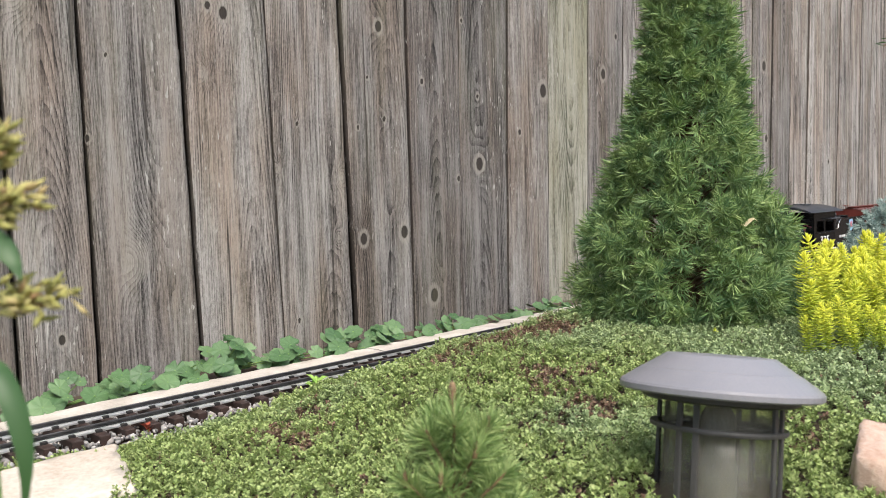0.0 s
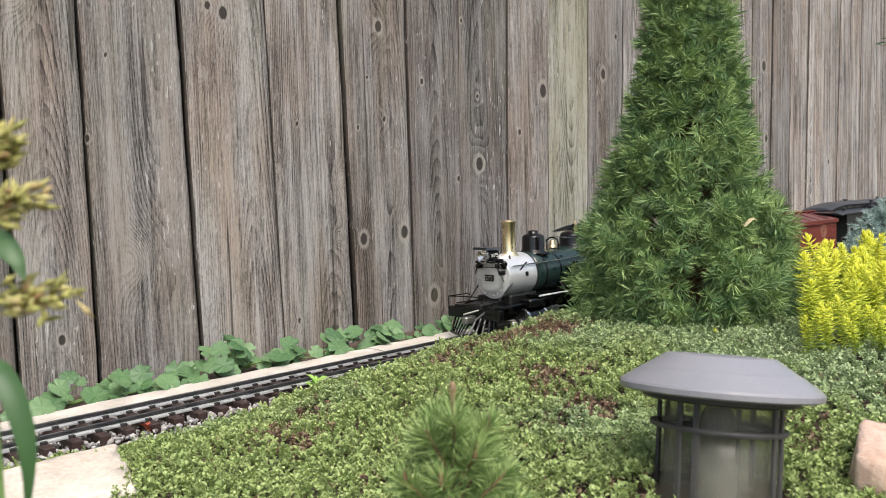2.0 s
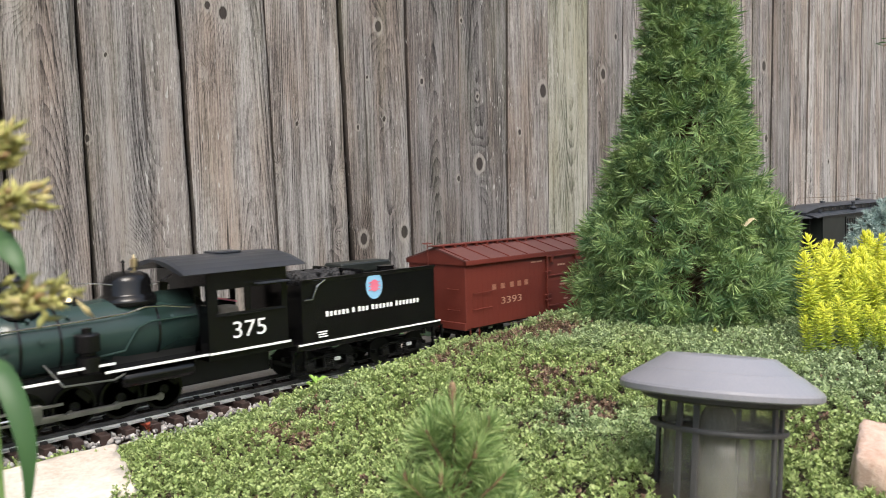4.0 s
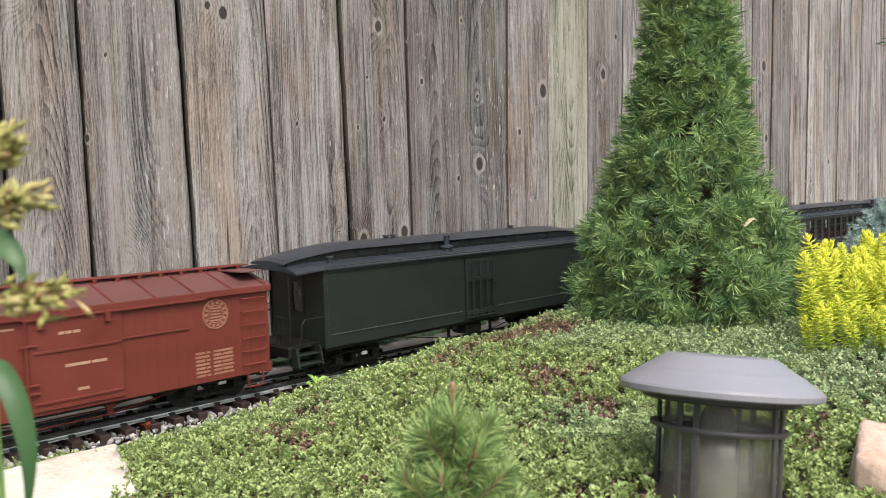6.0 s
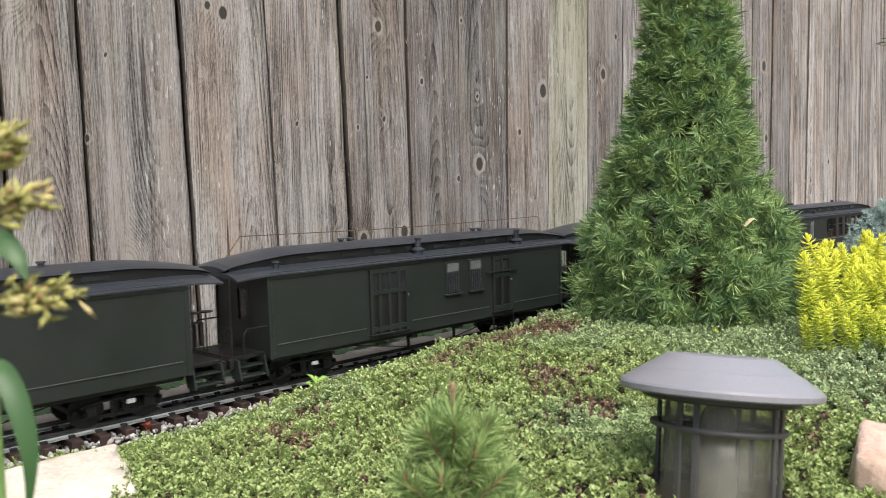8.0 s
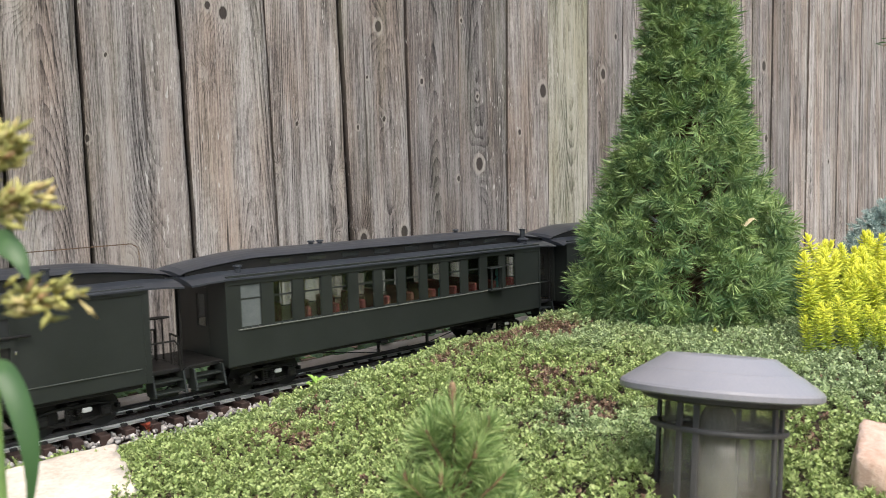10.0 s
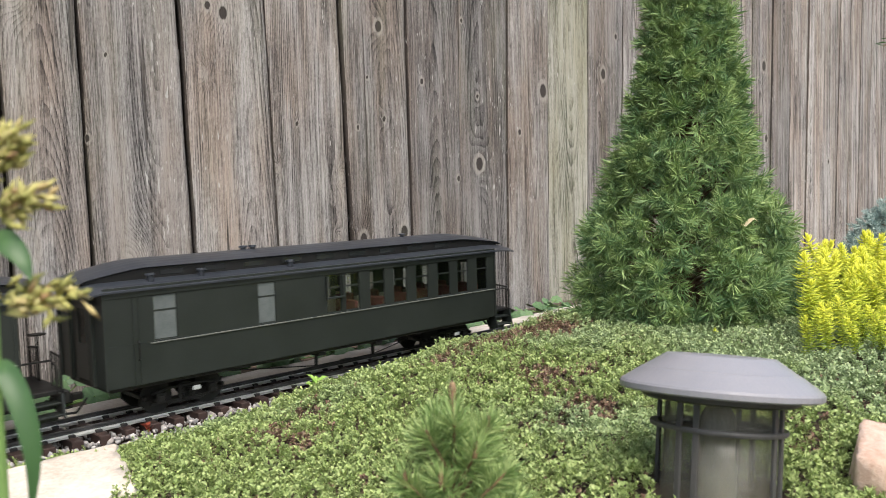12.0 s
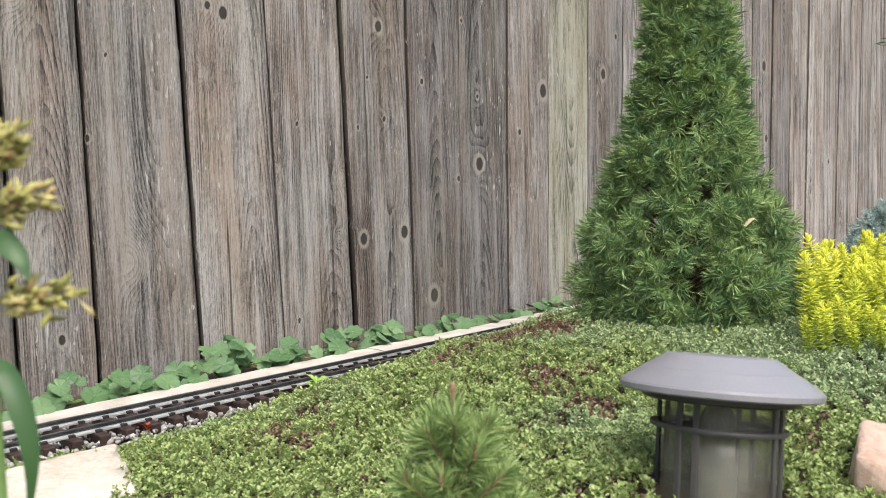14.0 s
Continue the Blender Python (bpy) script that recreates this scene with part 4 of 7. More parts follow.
for x, y in spots:
    d = math.hypot(x, y)
    low = 1 if d < 1.0 else 4
    k = rng.choice((0, 1, 2) if d < 1.0 else (1, 2, 3, 4))
    s = rng.uniform(0.85, 1.08) * (0.7 if d < 0.96 else 1.0)
    share("shoot", SHOOTS[k], sedum, Matrix.Translation((x - 0.95, y - 0.35, float(height(x, y)) - 0.02)) @ pose(0, 0, 0, rng.uniform(-12, 12), rng.uniform(-12, 12), rng.uniform(0, 360)) @ Matrix.Scale(s, 4))
share("shoot", SHOOTS[0], sedum, pose(0.905 - 0.95, 0.452 - 0.35, 0.022, 0, 0, 40) @ Matrix.Scale(0.35, 4))

# ---------------------------------------------------------------- flowering plant close to the camera
MAT_BROAD = foliage("broad_leaf", [(0.0, (0.040, 0.10, 0.034)), (1.0, (0.065, 0.14, 0.048))], 0.4, (0.085, 0.165, 0.062), 40.0)
MAT_BUD = foliage("yellow_green_buds", [(0.0, (0.26, 0.27, 0.08)), (0.4, (0.48, 0.46, 0.15)), (0.8, (0.68, 0.61, 0.28)), (1.0, (0.42, 0.26, 0.13))], 0.5)
PLANT_AT = Vector((0.0722, 0.2692, -0.014))
PLANT_TURN = Matrix.Rotation(radians(-44.7), 4, "Z")
bloom = thing("flowering_plant", Matrix.Translation(PLANT_AT) @ PLANT_TURN, "tall plant with drooping leaves and yellowish flower heads", "plant")
part("stem", pipe(bmesh.new(), [(0, 0, -0.01), (0.0005, 0, 0.10), (-0.0005, 0, 0.20), (0.001, 0, 0.29)], 0.0016, 7), MAT_STALK, bloom)


def strap_leaf(parent, spine, width, twist):
    """A tapering blade folded along its rib, following a spine."""
    bm = bmesh.new()
    pts = [Vector(p) for p in spine]
    fine = []
    for i in range(len(pts) - 1):
        a, b = pts[max(i - 1, 0)], pts[min(i + 2, len(pts) - 1)]
        for k in range(5):
            t = k / 5
            p, q = pts[i], pts[i + 1]
            fine.append(0.5 * ((2 * p) + (q - a) * t + (2 * a - 5 * p + 4 * q - b) * t * t + (3 * p - a - 3 * q + b) * t ** 3))
    fine.append(pts[-1])
    rows = []
    n = len(fine) - 1
    for i, p in enumerate(fine):
        d = (fine[min(i + 1, n)] - fine[max(i - 1, 0)]).normalized()
        side = d.cross(Vector(twist)).normalized()
        up = side.cross(d)
        w = width * max(math.sin(math.pi * min(0.06 + 0.94 * i / n, 1.0) ** 0.75), 0.02) / 2
        rows.append([bm.verts.new(p + side * w + up * w * 0.35), bm.verts.new(p), bm.verts.new(p - side * w + up * w * 0.35)])
    for a, b in zip(rows, rows[1:]):
        for k in range(2):
            bm.faces.new((a[k], a[k + 1], b[k + 1], b[k]))
    ob = part("leaf", bm, MAT_BROAD, parent, smooth=True)
    return ob


def px(u, v, dy=0.0):
    """A spot of the plant: steps of 0.195 mm to the side of its stem and up from eye level."""
    return (u * 0.000195, dy, 0.2215 - (v - 560) * 0.000195)


strap_leaf(bloom, [px(2, 640), px(22, 652, -0.002), px(48, 695, -0.005), px(66, 755, -0.007), px(68, 815, -0.008), px(58, 890, -0.008)], 0.0068, (0.35, -0.9, 0.25))
strap_leaf(bloom, [px(2, 445), px(30, 450, -0.003), px(60, 475, -0.005), px(76, 508, -0.006)], 0.0075, (0.2, -0.75, 0.6))
strap_leaf(bloom, [px(0, 700), px(-40, 690, 0.004), px(-90, 740, 0.01), px(-110, 820, 0.014)], 0.011, (0.1, -0.6, 0.8))


def flower_head(spine, count, length, seed):
    """A spray of pointed buds along a short arm."""
    r = np.random.RandomState(seed)
    p, q = np.array(spine[0]), np.array(spine[1])
    t = r.uniform(0.1, 1, count)[:, None]
    base = p + (q - p) * t + r.normal(0, 0.0021, (count, 3))
    d = unit((q - p) / np.linalg.norm(q - p) * 0.9 + r.normal(0, 0.42, (count, 3)) + np.array([0, 0, 0.12]))
    vs, fs = [], []
    for k in range(count):
        s = unit(np.cross(d[k], [0.3, 0.9, 0.2]))
        n = np.cross(s, d[k])
        L, w = length * r.uniform(0.7, 1.2), length * 0.13
        o = len(vs) * 6
        m = base[k] + d[k] * L * 0.55
        vs.append(np.stack([base[k], m + s * w, m + n * w, m - s * w, m - n * w, base[k] + d[k] * L]))
        for i in range(4):
            fs += [[o, o + 1 + i, o + 1 + (i + 1) % 4], [o + 5, o + 1 + (i + 1) % 4, o + 1 + i]]
    ob = arrays("flower_head", np.concatenate(vs), np.array(fs), MAT_BUD, bloom)
    return ob


flower_head((px(0, 548), px(118, 538, -0.004)), 74, 0.0082, 1)
flower_head((px(0, 402), px(78, 390, -0.003)), 60, 0.0082, 2)
flower_head((px(0, 338), px(34, 322, 0.0)), 34, 0.0075, 3)
flower_head((px(0, 318), px(42, 298, -0.002)), 44, 0.0078, 4)
flower_head((px(0, 330), px(-60, 310, 0.0)), 24, 0.0070, 5)

# ---------------------------------------------------------------- slim shrub whose twig hangs in at the edge of the view
shrub = thing("slim_shrub", pose(1.262, 0.338, 0.03), "slim shrub with narrow dark green leaves", "shrub")
part("stem", pipe(bmesh.new(), [(0, 0, -0.02), (0.012, -0.01, 0.2), (0.006, -0.004, 0.40), (0.0, 0.0, 0.52)], 0.0028, 7), MAT_BARK, shrub)
part("twig", pipe(bmesh.new(), [(0.004, -0.003, 0.43), (-0.012, 0.016, 0.405), (-0.024, 0.036, 0.392)], 0.0009, 5), MAT_BARK, shrub)
rng = random.Random(8)
for k in range(26):
    on_twig = k < 9
    t = k / 8 if on_twig else (k - 9) / 16
    p = Vector((0.004, -0.003, 0.43)).lerp(Vector((-0.024, 0.036, 0.392)), t) if on_twig else Vector((0.004 + 0.02 * rng.uniform(0, 1), -0.02 * rng.uniform(0.2, 1), 0.30 + 0.22 * t))
    bm = bmesh.new()
    s = rng.uniform(0.016, 0.024)
    bm.faces.new([bm.verts.new(c) for c in ((0, 0, 0), (s * 0.4, s * 0.10, 0.001), (s, 0, -0.001), (s * 0.4, -s * 0.10, 0.001))])
    o = part("leaf", bm, MAT_BROAD, shrub)
    o.matrix_basis = Matrix.Translation(p) @ pose(0, 0, 0, rng.uniform(-60, 60), rng.uniform(-30, 30), (100 + rng.uniform(-60, 60)) if on_twig else rng.uniform(200, 360))


# ---------------------------------------------------------------- the model train
MAT_COACH = surface("coach_green_paint", (0.0122, 0.0152, 0.0138), (0.0188, 0.0228, 0.0208), 0.40, 0, 900, 25, 0.12, 0.0002)
# belt rails: lighter paint carries the sky's highlight, fainter on the closed cars
MAT_BELT = surface("belt_highlight_paint", (0.075, 0.08, 0.07), (0.13, 0.135, 0.12), 0.3, 0, 900, 60, 0.1)
MAT_BELT_DULL = surface("faint_belt_highlight", (0.030, 0.036, 0.030), (0.055, 0.062, 0.054), 0.35, 0, 900, 60, 0.1)
MAT_ROOF = surface("roof_black_paint", (0.020, 0.023, 0.029), (0.033, 0.038, 0.047), 0.34, 0, 900, 30, 0.15, 0.0002)
MAT_BLACK = surface("gloss_black_paint", (0.003, 0.003, 0.0033), (0.006, 0.006, 0.0065), 0.2, 0, 900, 30, 0.08, 0.0002)
MAT_FRAME = surface("matt_black_paint", (0.004, 0.004, 0.004), (0.010, 0.0095, 0.009), 0.5, 0, 900, 50, 0.2, 0.0003)
MAT_BOILER = surface("boiler_green_paint", (0.018, 0.036, 0.032), (0.027, 0.049, 0.044), 0.2, 0, 900, 25, 0.05, 0.0001)
MAT_SILVER = surface("smokebox_silver_paint", (0.56, 0.57, 0.58), (0.74, 0.74, 0.74), 0.34, 0.45, 900, 30, 0.1, 0.0002)
MAT_BRASS = surface("brass", (0.70, 0.56, 0.31), (0.84, 0.71, 0.45), 0.28, 1.0, 700, 30, 0.05, 0.0001)
MAT_STEEL = surface("bright_steel", (0.5, 0.5, 0.5), (0.7, 0.7, 0.69), 0.25, 1.0, 700, 50, 0.1, 0.0002)
MAT_ROD_STEEL = surface("dull_rod_steel", (0.19, 0.19, 0.18), (0.33, 0.33, 0.31), 0.4, 0.9, 700, 50, 0.1, 0.0002)
MAT_WHITE = surface("white_paint", (0.74, 0.74, 0.72), (0.84, 0.84, 0.82), 0.45, 0, 900, 60, 0.05)
MAT_RED = surface("boxcar_red_paint", (0.100, 0.0170, 0.0110), (0.150, 0.030, 0.0195), 0.55, 0, 700, 22, 0.18, 0.0003)
MAT_RED_ROOF = surface("boxcar_roof_red", (0.092, 0.036, 0.033), (0.135, 0.056, 0.051), 0.45, 0, 700, 22, 0.18, 0.0003)
MAT_CREAM = surface("faded_cream_lettering", (0.30, 0.16, 0.11), (0.42, 0.26, 0.19), 0.6, 0, 900, 60, 0.05)
MAT_FADED = surface("very_faded_lettering", (0.22, 0.085, 0.055), (0.33, 0.17, 0.115), 0.6, 0, 900, 120, 0.05)
MAT_SEAT = surface("red_seat_plush", (0.085, 0.019, 0.017), (0.14, 0.034, 0.029), 0.8, 0, 900, 60, 0.2)
MAT_INSIDE = surface("coach_interior", (0.46, 0.40, 0.32), (0.60, 0.53, 0.44), 0.6, 0, 900, 60, 0.1)
MAT_BLIND = surface("pale_frosted_pane", (0.075, 0.088, 0.09), (0.115, 0.128, 0.13), 0.2, 0, 900, 60, 0.02)
MAT_PANE = glass("window_glass")
MAT_DARK_PANE = surface("dark_pane", (0.015, 0.017, 0.018), (0.025, 0.028, 0.03), 0.12, 0, 900, 60, 0.02)
MAT_COAL = surface("coal", (0.008, 0.008, 0.009), (0.035, 0.035, 0.037), 0.5, 0, 900, 300, 1.0, 0.002)
MAT_BLUE = surface("herald_blue", (0.20, 0.42, 0.62), (0.28, 0.52, 0.70), 0.5, 0, 900, 60, 0.05)
MAT_PINK = surface("herald_red", (0.60, 0.12, 0.20), (0.72, 0.20, 0.28), 0.5, 0, 900, 60, 0.05)
MAT_TEAL = surface("toy_teal_paint", (0.10, 0.35, 0.34), (0.16, 0.45, 0.43), 0.5, 0, 900, 60, 0.05)
HALF = 0.0605
TRAIN, WHEELS, DRIVERS, RODS = [], [], [], []


def loft(bm, stations):
    """Skins closed outlines, each given at its x."""
    rings = [[bm.verts.new((x, y, z)) for y, z in pr] for x, pr in stations]
    k = len(rings[0])
    for a, b in zip(rings, rings[1:]):
        for i in range(k):
            bm.faces.new((a[i], a[(i + 1) % k], b[(i + 1) % k], b[i]))
    bm.faces.new(rings[0][::-1])
    bm.faces.new(rings[-1])
    bmesh.ops.recalc_face_normals(bm, faces=bm.faces)
    return bm


def lettering(name, words, x, z, size, material, parent, y=-HALF, width=None, depth=0.0003, facing="side"):
    c = bpy.data.curves.new(name, "FONT")
    c.body, c.size, c.extrude = words, size, depth
    tmp = bpy.data.objects.new(name, c)
    me = bpy.data.meshes.new_from_object(tmp)
    bpy.data.objects.remove(tmp)
    me.materials.append(material)
    xs = [v.co.x for v in me.vertices]
    k = 1.0 if width is None else width / (max(xs) - min(xs))
    for v in me.vertices:
        v.co.x = (v.co.x - min(xs)) * k
    ob = new(name, me)
    ob.parent = parent
    ob.matrix_basis = pose(x, y, z, 90, 0, 0) if facing == "side" else pose(x, y, z, 90, 0, -90)
    return ob


def bars(name, spans, z, tall, material, parent, y=-HALF, thick=0.0004):
    """Plain bars in place of lettering: one mesh."""
    bm = bmesh.new()
    for x0, x1 in spans:
        box(bm, x0, x1, y - thick, y + 0.0005, z, z + tall)
    return part(name, bm, material, parent)


# ---- running gear, built once and shared
def wheel_profile(r, w=0.0042):
    return [(r * 0.22, -0.004), (r * 0.25, -0.0005), (r * 0.8, 0.0006), (r * 0.84, -w / 2), (r, -w / 2), (r * 0.985, w / 2), (r + 0.0022, w / 2 + 0.0002), (r + 0.0022, w / 2 + 0.0014), (r * 0.8, w / 2 + 0.001), (r * 0.25, w / 2), (0, w / 2)]


def wheelset_mesh(r):
    bm = bmesh.new()
    for s in (-1, 1):
        b2 = lathe(bmesh.new(), wheel_profile(r), (0, 0, 0), "Y", 20)
        for v in b2.verts:
            v.co.y = s * 0.0236 - s * v.co.y * -1 if s < 0 else 0.0236 - v.co.y
        me = bpy.data.meshes.new("tmp")
        b2.to_mesh(me)
        b2.free()
        bm.from_mesh(me)
        bpy.data.meshes.remove(me)
    rod(bm, (0, -0.034, 0), (0, 0.034, 0), 0.0022)
    for s in (-1, 1):
        for a in range(4):
            c = math.pi / 2 * a
            rod(bm, (0.55 * r * math.cos(c), s * 0.0258, 0.55 * r * math.sin(c)), (0.55 * r * math.cos(c), s * 0.0268, 0.55 * r * math.sin(c)), r * 0.13, seg=6)
    bmesh.ops.recalc_face_normals(bm, faces=bm.faces)
    me = bpy.data.meshes.new("wheelset")
    bm.to_mesh(me)
    bm.free()
    me.materials.append(MAT_FRAME)
    return me


WHEEL_R = 0.0163
WHEELSET = wheelset_mesh(WHEEL_R)
TRUCK_BASE = 0.031


def truck_meshes():
    side = bmesh.new()
    pipe(side, [(-0.040, 0, 0.0215), (-0.022, 0, 0.0255), (0.022, 0, 0.0255), (0.040, 0, 0.0215)], 0.0016)
    pipe(side, [(-0.038, 0, 0.0150), (-0.016, 0, 0.0085), (0.016, 0, 0.0085), (0.038, 0, 0.0150)], 0.0015)
    box(side, -0.042, 0.042, -0.0012, 0.0012, 0.0095, 0.0115, 0.0003)
    for x in (-TRUCK_BASE, TRUCK_BASE):
        box(side, x - 0.0052, x + 0.0052, -0.0035, 0.0035, 0.0105, 0.0225, 0.0009)
        box(side, x - 0.0042, x + 0.0042, -0.0052, -0.0034, 0.0120, 0.0190, 0.0008)
    for x in (-0.008, 0.008):
        box(side, x - 0.0013, x + 0.0013, -0.0018, 0.0018, 0.008, 0.026)
    for x in (-0.004, 0.004):
        for k in range(5):
            lathe(side, [(0.0026, 0), (0.0026, 0.0016)], (x, -0.001, 0.0105 + 0.0026 * k), "Z", 8)
    bol = bmesh.new()
    box(bol, -0.007, 0.007, -0.036, 0.036, 0.022, 0.029, 0.001)
    for x in (-0.046, 0.046):
        box(bol, x - 0.0016, x + 0.0016, -0.036, 0.036, 0.015, 0.020, 0.0005)
        for y in (-0.0236, 0.0236):
            box(bol, x - 0.002, x + 0.002, y - 0.003, y + 0.003, 0.008, 0.020, 0.0006)
    box(bol, -0.046, 0.046, -0.004, 0.004, 0.021, 0.025)
    tag = box(bmesh.new(), -0.0050, 0.0050, -0.0012, 0.0012, -0.0026, 0.0026, 0.0012)
    out = []
    for name, bm, mt in (("side_frame", side, MAT_FRAME), ("truck", bol, MAT_FRAME), ("journal_cover", tag, MAT_WHITE)):
        me = bpy.data.meshes.new(name)
        bm.to_mesh(me)
        bm.free()
        me.materials.append(mt)
        out.append(me)
    return out


SIDE_FRAME, TRUCK, TAG = truck_meshes()


def truck(car, x):
    t = share("truck", TRUCK, car, pose(x, 0, 0))
    for s in (-1, 1):
        share("side_frame", SIDE_FRAME, t, pose(0, s * 0.037, 0, 0, 0, 0 if s < 0 else 180))
        share("journal_cover", TAG, t, pose(-s * 0.011, s * 0.0405, 0.0205))["label"] = "white painted axle box cover"
    for dx in (-TRUCK_BASE, TRUCK_BASE):
        w = share("wheelset", WHEELSET, t, pose(dx, 0, WHEEL_R))
        WHEELS.append((w, dx))
    return t


def coupler(car, x, s):
    bm = box(bmesh.new(), min(x, x + s * 0.020), max(x, x + s * 0.020), -0.0035, 0.0035, 0.024, 0.031, 0.0008)
    box(bm, x + s * 0.018 - 0.004, x + s * 0.018 + 0.004, -0.0062, 0.0062, 0.022, 0.033, 0.0015)
    part("coupler", bm, MAT_FRAME, car)
    bm = pipe(bmesh.new(), [(x, 0.012 * s, 0.026), (x + s * 0.012, 0.013 * s, 0.013), (x + s * 0.026, 0.012 * s, 0.014)], 0.0014)
    part("air_hose", bm, MAT_FRAME, car)


# ---- clerestory passenger cars
SILL, EAVE, LETTER = 0.040, 0.1395, 0.1345


def roof_parts(car, L, f, r):
    """Lower roof, clerestory and upper roof with its duck-bill ends; f and r are the overhangs."""
    def lower(drop):
        up = [(-0.0645, EAVE - 0.0012), (-0.0645, EAVE + 0.0006), (-0.052, EAVE + 0.0048), (-0.0375, EAVE + 0.0078), (-0.02, EAVE + 0.0090), (0, EAVE + 0.0095), (0.02, EAVE + 0.0090), (0.0375, EAVE + 0.0078), (0.052, EAVE + 0.0048), (0.0645, EAVE + 0.0006), (0.0645, EAVE - 0.0012)]
        dn = [(0.03, EAVE + 0.003), (-0.03, EAVE + 0.003)]
        return [(y, z - drop) for y, z in up + dn]
    part("lower_roof", loft(bmesh.new(), [(-f, lower(0.0028)), (-f * 0.5, lower(0.0008)), (0.0, lower(0)), (L, lower(0)), (L + r * 0.5, lower(0.0008)), (L + r, lower(0.0028))]), MAT_ROOF, car)

    def upper(k):
        e, c = EAVE + 0.0205 - k * 0.0125, EAVE + 0.0285 - k * 0.0165
        w = 0.0385
        up = [(w * (i / 5 - 1), e + (c - e) * (1 - (i / 5 - 1) ** 2)) for i in range(11)]
        return up + [(w * 0.9, e - 0.0016), (-w * 0.9, e - 0.0016)]
    def fall(k):
        """How far the upper roof has curved down: a round shoulder that runs out at the lip."""
        k = min(max(float(k), 0.0), 1.0)
        return 0.6 * (1 - math.sqrt(1 - k * k)) + 0.4 * float(smooth01(k)) ** 0.85

    st = []
    for u in np.linspace(-f, 0.058, 14):
        st.append((u, upper(fall(1 - (u + f) / (0.058 + f)))))
    for u in np.linspace(L - 0.058, L + r, 14):
        st.append((u, upper(fall((u - L + 0.058) / (0.058 + r)))))
    part("upper_roof", loft(bmesh.new(), st), MAT_ROOF, car, smooth=False)
    wall = [(x, [(-0.0345, EAVE + 0.004), (-0.0345, pr[0][1]), (0.0345, pr[0][1]), (0.0345, EAVE + 0.004)]) for x, pr in st[1:-1]]
    part("clerestory", loft(bmesh.new(), wall), MAT_FRAME, car)
    n = int((L - 0.12) / 0.052)
    for i in range(n):
        x = 0.06 + (L - 0.12) * (i + 0.5) / n
        for s in (-1, 1):
            part("clerestory_window", box(bmesh.new(), x - 0.014, x + 0.014, s * 0.0345 - 0.0008, s * 0.0345 + 0.0008, EAVE + 0.0105, EAVE + 0.0168, 0.0004), MAT_DARK_PANE, car)


def roof_vent(car, x, y, stack=False):
    z = EAVE + (0.009 if abs(y) > 0.03 else 0.0275)
    if stack:
        prof = [(0.0075, -0.004), (0.0075, 0.0035), (0.0095, 0.0050), (0.0092, 0.0068), (0.0042, 0.0092), (0.0042, 0.0205), (0.0052, 0.0210), (0.0052, 0.0226), (0, 0.0226)]
        part("smoke_jack", lathe(bmesh.new(), prof, (x, y, z - 0.003), "Z", 16), MAT_ROOF, car, smooth=False)
    else:
        part("roof_vent", lathe(bmesh.new(), [(0.0034, -0.003), (0.0034, 0.0038), (0.0052, 0.0046), (0.0048, 0.0066), (0, 0.0070)], (x, y, z - 0.001), "Z", 12), MAT_ROOF, car)


